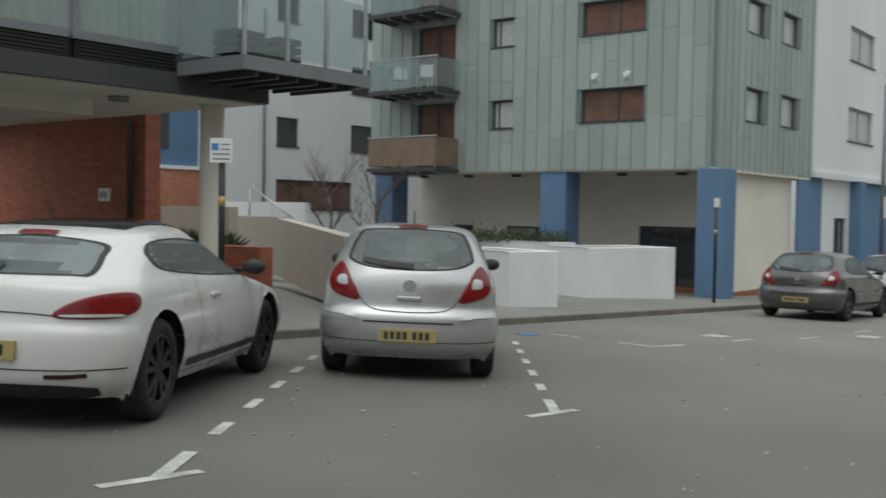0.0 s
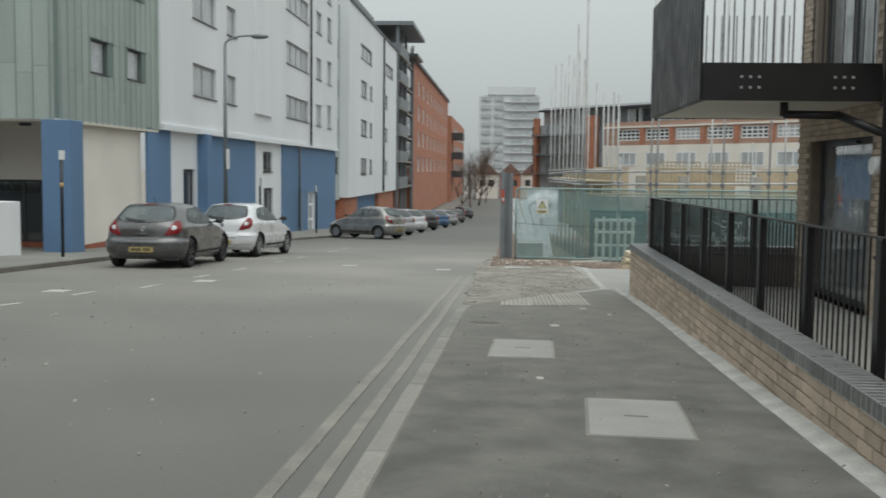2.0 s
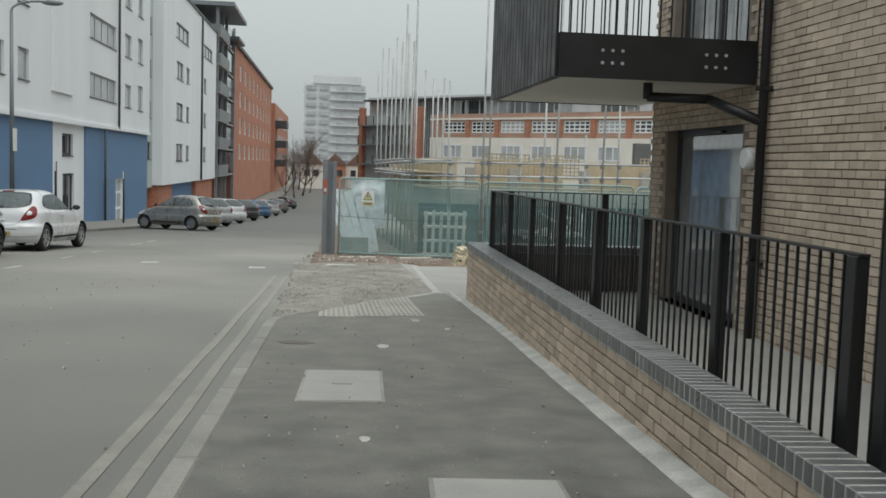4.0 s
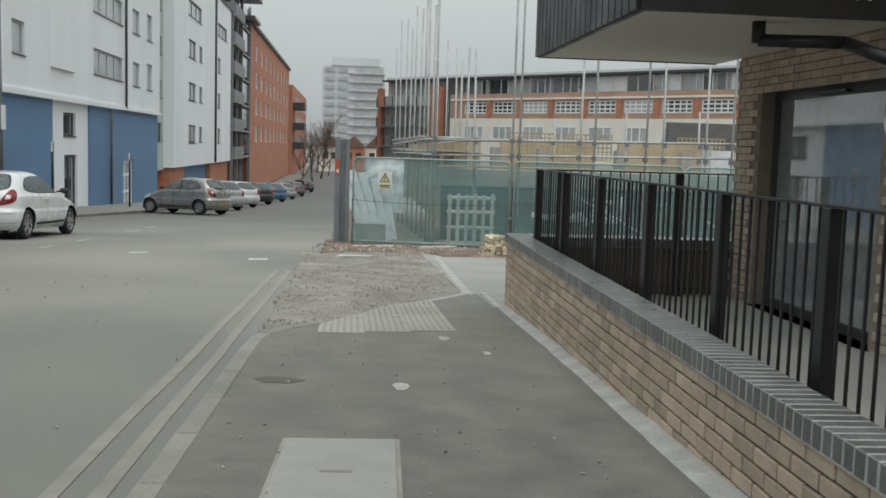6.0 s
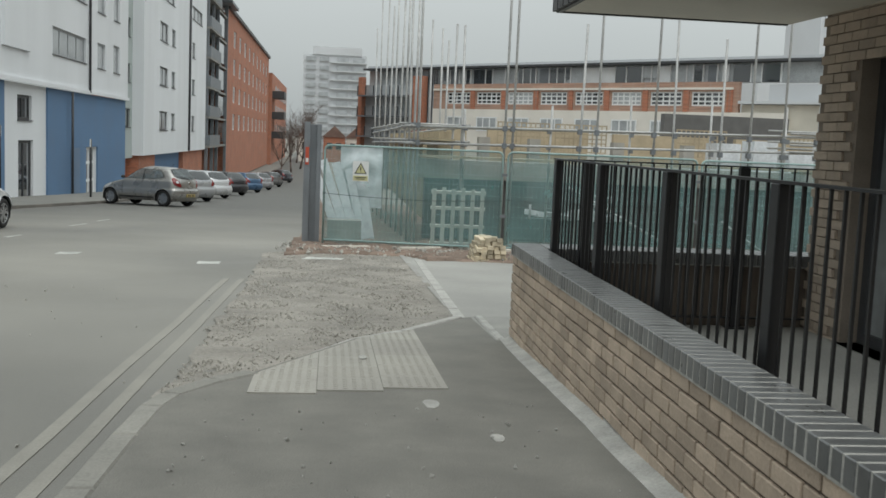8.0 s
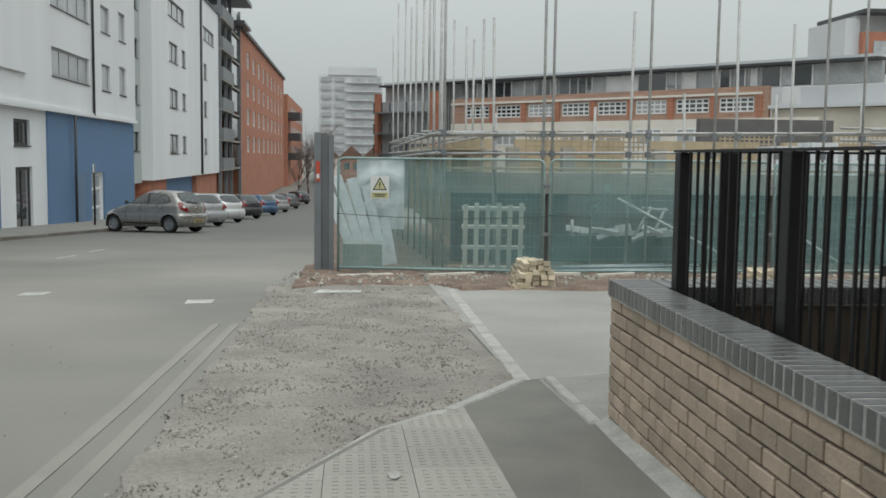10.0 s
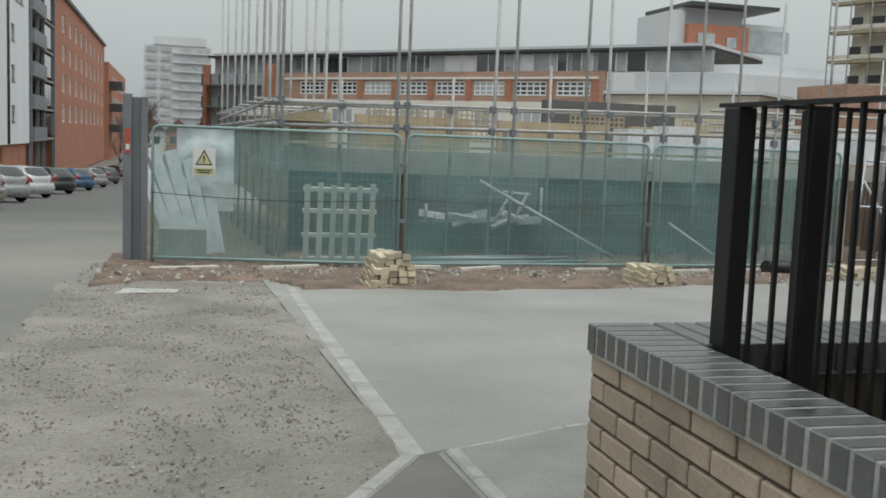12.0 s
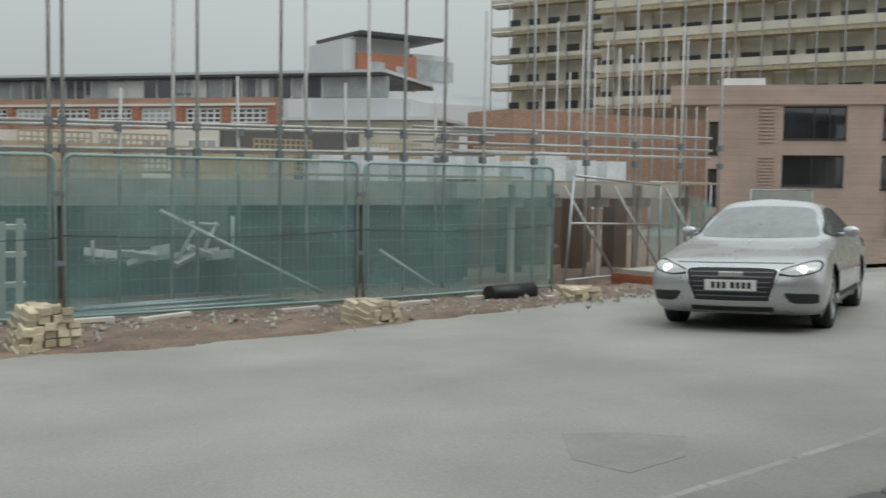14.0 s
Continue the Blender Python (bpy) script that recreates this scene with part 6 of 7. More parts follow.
    for sd in (1, -1):
        for a in (ax_f, ax_r):
            b2 = bmesh.new()
            g = [[b2.verts.new((sd * xx, a + R * math.cos(math.pi * (k / 16 * 1.2 - 0.1)), r + R * math.sin(math.pi * (k / 16 * 1.2 - 0.1)))) for xx in (W / 2 * 0.95, W / 2 - 0.3)] for k in range(17)]
            for p1, p2 in zip(g, g[1:]):
                b2.faces.new((p1[0], p1[1], p2[1], p2[0])).smooth = True
            part("wheel_arch", b2, M["trim"], c)
            wheel(c, sd * (W / 2 - 0.125), a, r, sd, dark_rims)
        b2 = bmesh.new()
        zm = min(v for _, v in s["dlo"]) * kz + 0.06
        bmesh.ops.create_uvsphere(b2, u_segments=14, v_segments=9, radius=1, matrix=Matrix.Translation((sd * (W / 2 + 0.035), 2.62 * ky - h, zm)) @ Matrix.Diagonal((0.1, 0.06, 0.065, 1)))
        box(b2, min(sd * (W / 2 - 0.13), sd * (W / 2 + 0.02)), max(sd * (W / 2 - 0.13), sd * (W / 2 + 0.02)), 2.6 * ky - h, 2.66 * ky - h, zm - 0.045, zm - 0.01)
        smooth(part("mirror", b2, M["trim"] if not lights_on else body_m, c))
    if lights_on:
        # face of the saloon: lamps, six-sided grille, badge, plate, intakes
        hl = rounded([(0.78, 0.635), (0.62, 0.7), (0.34, 0.755), (0.24, 0.74), (0.34, 0.655), (0.6, 0.605)], 4)
        patch("head_lamp", 150, hl, M["lampclear"], details, 0.008)
        patch("lamp_surround", 150, hl, M["trim"], details, 0.011, "", True, 0.16)
        for sx in (-1, 1):
            b2 = bmesh.new()
            pt = on_skin(180, -sx * 0.69, 0.675, 0.0)
            rod(b2, (sx * 0.69, pt.y - 0.03, 0.675), (sx * 0.69, pt.y + 0.03, 0.675), 0.045, 14)
            part("lit_bulb", b2, lampglow, c)
        patch("grille", 180, rounded([(-0.44, 0.68), (0.0, 0.69), (0.44, 0.68), (0.47, 0.6), (0.4, 0.38), (0.34, 0.345), (-0.34, 0.345), (-0.4, 0.38), (-0.47, 0.6)], 3), M["trim"], details, 0.006, "black six-sided grille", False)
        patch("grille_frame", 180, rounded([(-0.44, 0.68), (0.0, 0.69), (0.44, 0.68), (0.47, 0.6), (0.4, 0.38), (0.34, 0.345), (-0.34, 0.345), (-0.4, 0.38), (-0.47, 0.6)], 3), M["chrome"], details, 0.012, "", False, 0.05)
        for k in range(6):
            hw = 0.36 + 0.013 * k
            strip("grille_bar", 180, [(-hw, 0.4 + 0.048 * k), (0, 0.4 + 0.048 * k), (hw, 0.4 + 0.048 * k)], 0.009, M["greysteel"], details, 0.014, False)
        pt = on_skin(180, 0, 0.62, 0.02)
        bevel(boxes("badge", M["chrome"], c, (-0.13, 0.13, pt.y - 0.012, pt.y + 0.006, 0.6, 0.65)), 0.02, 3)
        pt = on_skin(180, 0, 0.5, 0.0)
        p_ = boxes("number_plate", M["sign"], c, (-0.26, 0.26, pt.y - 0.03, pt.y + 0.03, 0.455, 0.565), label="white number plate")
        for k in range(7):
            o = -0.21 + 0.056 * k + (0.03 if k > 3 else 0)
            boxes("plate_mark", M["trim"], p_, (o, o + 0.036, pt.y + 0.03, pt.y + 0.034, 0.478, 0.542))
        for o in ([(-0.83, 0.43), (-0.66, 0.435), (-0.53, 0.435), (-0.56, 0.37), (-0.61, 0.335), (-0.72, 0.33), (-0.83, 0.335), (-0.845, 0.38)],):
            patch("intake", 180, rounded(o, 3), M["trim"], details, 0.006)
        strip("lower_slot", 180, [(-0.42, 0.265), (0, 0.26), (0.42, 0.265)], 0.05, M["trim"], details, 0.005, False)
        strip("shut_line", 180, [(-0.6, 0.735), (0, 0.735), (0.6, 0.735)], 0.007, M["trim"], details, 0.002, False)
    return c


car("white three-door coupe parked nose to the kerb", (0.6, 0.6, 0.585), (-7.97, 4.48), 33.5, "coupe", wb=2.58, metal=0.0, dark_rims=True, doors=3, r=0.335, dark_roof=True)
car("silver hatchback parked nose to the kerb", (0.46, 0.47, 0.47), (-7.92, 8.06), 39.0, L=3.9, W=1.65, H=1.44, metal=0.55, doors=3)
car("dark grey hatchback parked along the kerb", (0.1, 0.1, 0.1), (-8.15, 22.6), 1.0, L=4.3, W=1.78, H=1.43, wb=2.70, metal=0.5, dark_rims=True, r=0.325)
car("white hatchback parked behind a grey one", (0.6, 0.61, 0.62), (-7.8, 28.0), -5.0, metal=0.0, doors=3, r=0.32)
car("grey hatchback parked at an angle to the kerb", (0.3, 0.295, 0.28), (-6.95, 47.2), 62.0, L=3.8, W=1.7, H=1.52, wb=2.47, metal=0.5, r=0.3)
far_cars = (((0.35, 0.36, 0.37), "silver", 55.0), ((0.55, 0.56, 0.57), "white", 62.0), ((0.03, 0.03, 0.035), "black", 71.0), ((0.05, 0.11, 0.2), "blue", 82.0), ((0.3, 0.3, 0.31), "silver", 93.0), ((0.12, 0.12, 0.12), "grey", 106.0), ((0.05, 0.05, 0.06), "dark", 124.0))
for colr, word, yy in far_cars:
    car(word + " car parked at an angle far down the street", colr, (-7.2 + (yy - 50) * 0.015, yy), 46.0, L=4.1, W=1.75, H=1.46, wb=2.55, near=False)
car("silver saloon with headlights on in the side road", (0.47, 0.485, 0.5), (11.02, 22.33), 119.0, "saloon", wb=2.81, metal=0.6, lights_on=True, r=0.325)

# ---- building site behind mesh fence panels ----
FENCE = [(-0.1, 26.75), (3.42, 26.1), (7.32, 26.15), (10.95, 26.45)]


def fence_panel(a, b, i):
    (xa, ya), (xb, yb) = a, b
    n = math.hypot(xb - xa, yb - ya) - 0.06
    z = ground_z((xa + xb) / 2, (ya + yb) / 2) + 0.02
    f = thing("fence_panel", "temporary mesh fence panel hung with green netting", "fence", (xa, ya, z), "site fence panels", turn=math.degrees(math.atan2(yb - ya, xb - xa)))
    bm = bmesh.new()
    path = [(0.02, 0.0, 0.0), (0.02, 0.0, 1.86)] + [(0.02 + 0.1 * (1 - math.cos(k * math.pi / 8)), 0.0, 1.86 + 0.1 * math.sin(k * math.pi / 8)) for k in range(1, 5)]
    path += [(n - q[0], 0, q[2]) for q in path[::-1]]
    tube(bm, path, 0.021, 8)
    rod(bm, (0.02, 0, 0.1), (n - 0.02, 0, 0.1), 0.019, 8)
    part("tube_frame", bm, M["fenceframe"], f)
    bm = bmesh.new()
    for k in range(1, 44):
        rod(bm, (k * n / 44, 0, 0.1), (k * n / 44, 0, 1.94), 0.0009, 3)
    for k in range(1, 9):
        rod(bm, (0.02, 0, 0.1 + k * 0.2), (n - 0.02, 0, 0.1 + k * 0.2), 0.0012, 3)
    tagged(part("wire_mesh", bm, M["steel"], f), kind="stuff")
    bm = bmesh.new()
    nx, nz = 40, 20
    g = [[bm.verts.new((0.03 + (n - 0.05) * u / nx, 0.03 + 0.025 * noise.noise((u * 0.35 + 9 * i, v * 0.3, 2)) + 0.05 * max(0, 1 - v / 3) * noise.noise((u * 0.3, 4, i)), 0.04 + 1.9 * v / nz + 0.015 * math.sin(u * 0.9) * (v == 0))) for u in range(nx + 1)] for v in range(nz + 1)]
    for v in range(nz):
        for u in range(nx):
            bm.faces.new((g[v][u], g[v][u + 1], g[v + 1][u + 1], g[v + 1][u])).smooth = True
    part("netting", bm, M["net"], f, "translucent green debris netting")
    bm = bmesh.new()
    tube(bm, [(n * k / 20, -0.03, 1.02 - 0.06 * math.sin(math.pi * k / 20) + 0.02 * i) for k in range(21)], 0.006, 5)
    part("cable", bm, M["black"], f)
    for zz in (0.7, 1.5):
        bm = bmesh.new()
        box(bm, n - 0.03, n + 0.08, -0.035, 0.035, zz, zz + 0.05)
        part("clamp", bm, M["greysteel"], f)


for i in range(3):
    fence_panel(FENCE[i], FENCE[i + 1], i)
# the last, bare panel that stands askew beyond, and a netted one further off
bare = thing("fence_panel", "bare mesh fence panel leaning beside the site", "fence", (11.6, 27.0, ground_z(11.6, 27)), turn=18)
bm = bmesh.new()
for p, q in (((0, 0, 0), (0.25, 0, 1.9)), ((0.25, 0, 1.9), (3.4, 0, 1.75)), ((3.4, 0, 1.75), (3.45, 0, 0.0)), ((0.03, 0, 0.15), (3.45, 0, 0.1)), ((0.15, 0, 1.1), (3.4, 0, 1.0))):
    rod(bm, p, q, 0.021)
part("tube_frame", bm, M["steel"], bare)
bm = bmesh.new()
for k in range(1, 30):
    rod(bm, (k * 0.115, 0, 0.15), (0.15 + k * 0.112, 0, 1.85), 0.002, 3)
tagged(part("wire_mesh", bm, M["steel"], bare), kind="stuff")
for k, (p, q) in enumerate((((18.0, 31.5), (21.2, 32.5)), ((27.0, 36.0), (30.5, 36.2)))):
    fp = thing("fence_panel", "fence panel with sagging green netting further back", "fence", (*p, ground_z(*p)), "site fence panels", turn=math.degrees(math.atan2(q[1] - p[1], q[0] - p[0])))
    bm = bmesh.new()
    g = [[bm.verts.new((3.4 * u / 12, 0.1 * noise.noise((u * 0.5, v, k)), 0.1 + (1.9 - 0.5 * (u / 12) * (k == 0)) * v / 6)) for u in range(13)] for v in range(7)]
    for v in range(6):
        for u in range(12):
            bm.faces.new((g[v][u], g[v][u + 1], g[v + 1][u + 1], g[v + 1][u])).smooth = True
    part("netting", bm, M["net"], fp)
    bm = bmesh.new()
    for a, b in (((0, 0.03, 0), (0, 0.03, 2)), ((3.4, 0.03, 0), (3.4, 0.03, 2)), ((0, 0.03, 2), (3.4, 0.03, 2))):
        rod(bm, a, b, 0.02)
    part("tube_frame", bm, M["steel"], fp)

# grey steel gate column with a small red notice
post = thing("gate_post", "grey steel gate column with a small red notice", "post", (-0.3, 27.3, ground_z(-0.3, 27.3) - 0.05))
bevel(boxes("column", M["greysteel"], post, (-0.2, -0.08, -0.1, 0.1, 0, 2.5)), 0.006)
bevel(boxes("column", M["greysteel"], post, (0.05, 0.14, -0.1, 0.1, 0, 2.46)), 0.006)
boxes("web", M["greysteel"], post, (-0.078, 0.048, -0.02, 0.02, 0, 2.455))
nb = boxes("notice", M["signred"], post, (-0.17, -0.1, -0.115, -0.101, 1.65, 2.0), label="red notice")
boxes("notice_field", M["sign"], nb, (-0.16, -0.11, -0.12, -0.116, 1.7, 1.78))
# warning sign on the netting
sg = thing("warning_sign", "white warning sign with yellow triangle on netting", "sign", (0.62, 26.52, 0.08), turn=-10)
sg.scale = (0.78, 1, 0.78)
boxes("board", M["sign"], sg, (-0.2, 0.2, -0.01, 0.0, 0.06, 0.56))
bm = bmesh.new()
prism(bm, [(-0.155, 0.25), (0.155, 0.25), (0, 0.53)], -0.013, -0.01, "y")
part("triangle_edge", bm, M["black"], sg)
bm = bmesh.new()
prism(bm, [(-0.12, 0.27), (0.12, 0.27), (0, 0.485)], -0.016, -0.013, "y")
part("triangle", bm, M["signyellow"], sg)
boxes("mark", M["black"], sg, (-0.014, 0.014, -0.019, -0.016, 0.33, 0.42), (-0.012, 0.012, -0.019, -0.016, 0.29, 0.312))
boxes("caption_panel", M["signyellow"], sg, (-0.18, 0.18, -0.014, -0.01, 0.08, 0.2))
boxes("caption_marks", M["black"], sg, (-0.14, 0.14, -0.017, -0.014, 0.15, 0.17), (-0.11, 0.11, -0.017, -0.014, 0.11, 0.13))

# pallet leaning on the fence from inside
pal = thing("pallet", "weathered wooden pallet leaning behind the fence", "pallet", (2.56, 26.62, ground_z(2.7, 26.6) + 0.04), turn=-3)
pal.matrix_world = pal.matrix_world @ Matrix.Rotation(radians(8), 4, "X")
for k in range(6):
    boxes("slat", M["palewood"], pal, (-0.52 + 0.19 * k, -0.44 + 0.19 * k, -0.02, 0, 0, 1.2 + 0.03 * (k % 2)))
for z in (0.06, 0.42, 0.78, 1.1):
    boxes("bearer", M["palewood"], pal, (-0.54, 0.54, 0.0, 0.08, z, z + 0.055))


def brick_pile(x, y, rows_n, label, seed, turn):
    """A loose stack of yellow bricks that weighs the fence foot down."""
    rnd = random.Random(seed)
    p = thing("brick_pile", label, "bricks", (x, y, ground_z(x, y) - 0.01), "brick stacks at the fence", turn=turn)
    bm = bmesh.new()
    box(bm, -0.108, 0.108, -0.051, 0.051, 0, 0.073)
    bmesh.ops.bevel(bm, geom=bm.edges[:], offset=0.004, segments=1, affect="EDGES")
    me = finish(bm, "brick", M["yellow_brick"])
    for j in range(rows_n):
        span = 0.62 * math.sqrt(max(0.12, 1 - (j / (rows_n + 0.4)) ** 2.2))
        cnt = max(2, round(span / 0.112))
        for k in range(cnt):
            if j == 0 and k == cnt // 2:
                continue
            for d in range(2):
                b = new("brick", me)
                b.parent = p
                tip = (k - (cnt - 1) / 2) / max(1, cnt / 2)
                b.matrix_local = pose(tip * span / 2 * 0.95 + rnd.uniform(-0.008, 0.008), (d - 0.5) * 0.225 + rnd.uniform(-0.03, 0.03), 0.078 * j * (1 - 0.12 * abs(tip)) + rnd.uniform(0, 0.006), rnd.uniform(-3, 3), 14 * tip + rnd.uniform(-4, 4), 90 + rnd.uniform(-7, 7))


brick_pile(2.78, 24.05, 6, "stack of pale yellow bricks on the fence foot", 1, 8)
brick_pile(6.4, 24.25, 4, "low stack of yellow bricks beside the netting", 2, 14)
brick_pile(10.3, 25.15, 3, "small stack of yellow bricks near the pipe", 3, -10)
pipe = thing("drain_pipe", "short length of black plastic pipe", "pipe", (9.55, 25.75, ground_z(9.5, 25.7) + 0.12), turn=10)
bm = bmesh.new()
rod(bm, (-0.45, 0, 0), (0.45, 0, 0), 0.13, 18)
part("tube", bm, M["black"], pipe)
bm = bmesh.new()
rod(bm, (-0.455, 0, 0), (-0.44, 0, 0), 0.105, 18)
part("bore", bm, M["trim"], pipe)

# scaffold over the low walls of the new building
scaf = thing("scaffolding", "steel tube scaffolding with boards round new walls", "scaffold")
rnd = random.Random(5)
front_row = ((1.83, 6.8), (3.67, 7.5), (3.84, 8.2), (5.29, 3.55), (5.66, 8.0), (6.92, 8.6), (7.38, 3.9), (8.42, 3.4), (9.06, 8.2), (9.83, 8.8), (10.6, 3.4), (11.7, 7.0), (12.9, 4.2), (14.1, 6.5), (15.3, 3.6), (16.4, 6.0))


def standard(x, y, top_z):
    bm = bmesh.new()
    lean = rnd.uniform(-0.06, 0.06)
    rod(bm, (x, y, ground_z(x, y)), (x + lean, y, top_z), 0.026, 6)
    part("standard", bm, M["tube"], scaf)
    # couplers where the ledgers cross
    for z in (1.28, 0.92):
        boxes("coupler", M["greysteel"], scaf, (x - 0.045, x + 0.045, y - 0.06, y + 0.05, z - 0.05, z + 0.06))


for x, top_z in front_row:
    standard(x, 28.0, top_z)
for x, y in ((3.0, 29.25), (4.9, 29.25), (6.8, 29.25), (8.7, 29.25), (10.5, 29.25)):
    standard(x, y, 1.7 + rnd.uniform(0, 0.6))
for k, y in enumerate((28.2, 29.1, 30.9, 32.8, 34.9, 37.5, 40.4, 43.5, 47.0)):
    standard(1.75, y, 4.4 + 1.3 * rnd.random() + 0.05 * k)
for k, y in enumerate((28.5, 30.4, 32.1, 33.2, 36.2, 39.5)):
    standard(2.85, y, 3.3 + 1.0 * rnd.random() + 0.08 * k)
for z in (1.28, 0.92):
    for y in (28.05, 29.3):
        bm = bmesh.new()
        rod(bm, (1.55, y, z - 0.02), (11.8, y, z + 0.13), 0.026, 6)
        part("ledger", bm, M["tube"], scaf)
    for x in (1.7, 2.8):
        bm = bmesh.new()
        rod(bm, (x, 27.7, z), (x, 48, z - 0.1), 0.026, 6)
        part("ledger", bm, M["tube"], scaf)
    for k in range(8):
        bm = bmesh.new()
        rod(bm, (1.5, 29.2 + 2.3 * k, z + 0.05), (3.1, 29.2 + 2.3 * k, z + 0.05), 0.026, 6)
        part("transom", bm, M["tube"], scaf)
for z in (1.45, 1.2, 1.05):
    bm = bmesh.new()
    rod(bm, (10.0, 28.0, z), (16.6, 28.4, z + 0.05), 0.026, 6)
    part("ledger", bm, M["tube"], scaf)
    bm = bmesh.new()
    rod(bm, (10.2, 29.6, z + 0.08), (17.2, 30.0, z + 0.1), 0.026, 6)
    part("ledger", bm, M["tube"], scaf)
for y in (28.15, 28.4, 28.65, 28.9):
    boxes("board", M["board"], scaf, (1.9, 11.6, y, y + 0.22, 0.62, 0.66))
    boxes("board", M["board"], scaf, (10.6, 16.8, y, y + 0.22, 0.56, 0.6))
for k in range(10):
    boxes("board", M["board"], scaf, (1.85 + 0.05 * (k % 2), 2.7, 28.6 + 2.2 * k, 30.6 + 2.2 * k, 0.98, 1.02))
bm = bmesh.new()
rod(bm, (5.0, 27.6, 0.12), (7.0, 26.7, -1.0), 0.03, 6)
part("brace", bm, M["tube"], scaf)
bm = bmesh.new()
rod(bm, (8.4, 27.6, -0.5), (9.1, 27.1, -1.05), 0.026, 6)
part("brace", bm, M["tube"], scaf)
for x in (12.4, 13.6, 14.9):
    bm = bmesh.new()
    rod(bm, (x, 28.0, 0.5), (x + 0.9, 27.6, -1.1), 0.026, 6)
    part("brace", bm, M["tube"], scaf)

shell = thing("new_building", "half-built walls of grey block and tan brick", "building")
wall("block_wall", "y", 30.0, 0.3, 2.2, 11.6, -1.4, 0.12, [(4.6, 7.0, -0.75, 0.1)], M["greyblock"], shell)
boxes("slab_edge", M["block"], shell, (2.0, 11.8, 29.85, 30.4, 0.12, 0.55), (11.2, 17.0, 29.6, 30.2, 0.25, 0.6))
wall("tan_wall", "y", 44.0, 0.3, 3.5, 26.0, -1, 1.5, [(5.0, 5.8, 0.2, 1.5), (9.6, 10.6, 0.2, 1.5), (14.5, 15.4, 0.2, 1.5)], M["insul"], shell)
boxes("block_wall", M["greyblock"], shell, (15.2, 21.2, 52.0, 52.5, -1, 2.65))
for x in (4.6, 6.2, 8.9, 11.2, 13.9, 17.0):
    boxes("pier", M["block"], shell, (x, x + 0.35, 38.0, 38.4, -1, 1.15))
wall("tan_wall", "x", 2.6, 0.3, 31.0, 52.0, -1.2, 1.2, [(34, 35.2, 0, 1.2), (40, 41.2, 0, 1.2), (46, 47.2, 0, 1.2)], M["insul"], shell)
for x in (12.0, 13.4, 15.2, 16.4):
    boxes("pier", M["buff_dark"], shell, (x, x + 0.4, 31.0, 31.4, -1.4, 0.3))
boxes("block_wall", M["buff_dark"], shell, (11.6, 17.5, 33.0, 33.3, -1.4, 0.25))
for k in range(9):
    x = 11.5 + 1.15 * k
    boxes("wrapped_pallet", M["plastic"], shell, (x, x + 0.75, 36.0, 36.9, -0.2, 1.25 + 0.15 * math.sin(k * 2.3)))
# added wall that backs the opening so it looks like a dark interior
wall("inner_wall", "y", 32.6, 0.2, 2.9, 11.2, -1.4, 0.12, [], M["greyblock"], shell)
for x in (11.9, 12.8, 14.0, 15.1, 16.5):
    boxes("prop", M["timber"], shell, (x, x + 0.09, 28.9, 28.99, -1.3, 0.52))
    boxes("prop_head", M["block"], shell, (x - 0.1, x + 0.22, 28.8, 29.2, 0.1, 0.28))
heap = thing("debris_heap", "white boards and broken sheeting heaped in the opening", "building material", (5.75, 29.75, -0.75))
for k in range(14):
    bm = bmesh.new()
    m = Matrix.Translation((rnd.uniform(-0.95, 0.95), rnd.uniform(-0.1, 0.1), 0.03 + 0.025 * (k % 5))) @ Euler((rnd.uniform(-0.9, 0.9), rnd.uniform(-0.4, 0.4), rnd.uniform(-0.5, 0.5))).to_matrix().to_4x4()
    box(bm, -rnd.uniform(0.12, 0.34), rnd.uniform(0.1, 0.3), -0.02, 0.02, -0.03, rnd.uniform(0.02, 0.12), m)
    part("board", bm, M["plastic"], heap)
bm = bmesh.new()
for p, q in (((0.2, 0, 0), (0.55, 0, 0.62)), ((0.35, 0, 0.6), (0.9, 0, 0.55)), ((0.6, 0, 0.05), (0.85, 0, 0.6)), ((1.12, 0, 0), (1.12, 0, 0.7)), ((-1.1, 0, 0), (-1.1, 0, 0.35))):
    rod(bm, p, q, 0.03, 6)
part("frame_rods", bm, M["plastic"], heap)
# tan trellis screens standing on the far wall
for x0 in (5.9, 8.0, 12.5, 16.5, 20.5):
    sc = thing("brick_guard", "tan mesh brick guard on the scaffold", "mesh guard", (x0, 42.5, 0.75), "brick guards")
    bm = bmesh.new()
    for k in range(12):
        box(bm, k * 0.17, k * 0.17 + 0.045, 0, 0.02, 0, 1.0)
    for k in range(7):
        box(bm, 0, 1.92, 0.02, 0.035, k * 0.16, k * 0.16 + 0.045)
    tagged(part("mesh_panel", bm, M["insul"], sc), kind="stuff")
# sheeting, planks and stacked tubes on the ground
wrap = thing("sheeted_stack", "planks leaning under white plastic sheeting", "building material", (0.9, 28.2, ground_z(0.9, 28)))
for k in range(5):
    bm = bmesh.new()
    m = Matrix.Translation((0.16 * k - 0.6, 0.1 * k, 0)) @ Matrix.Rotation(radians(-22 + 3 * k), 4, "Y")
    box(bm, -0.09, 0.09, 0, 0.04, 0, 1.9 - 0.08 * k, m @ Matrix.Rotation(radians(-6), 4, "X"))
    part("sheeted_plank", bm, M["plastic"], wrap)
bm = bmesh.new()
g = [[bm.verts.new((-0.65 + 0.09 * u + 0.02 * noise.noise((u, v, 1)), 0.5 + 0.15 * noise.noise((u * 0.4, v * 0.4, 7)), 0.7 + 0.11 * v)) for u in range(11)] for v in range(13)]
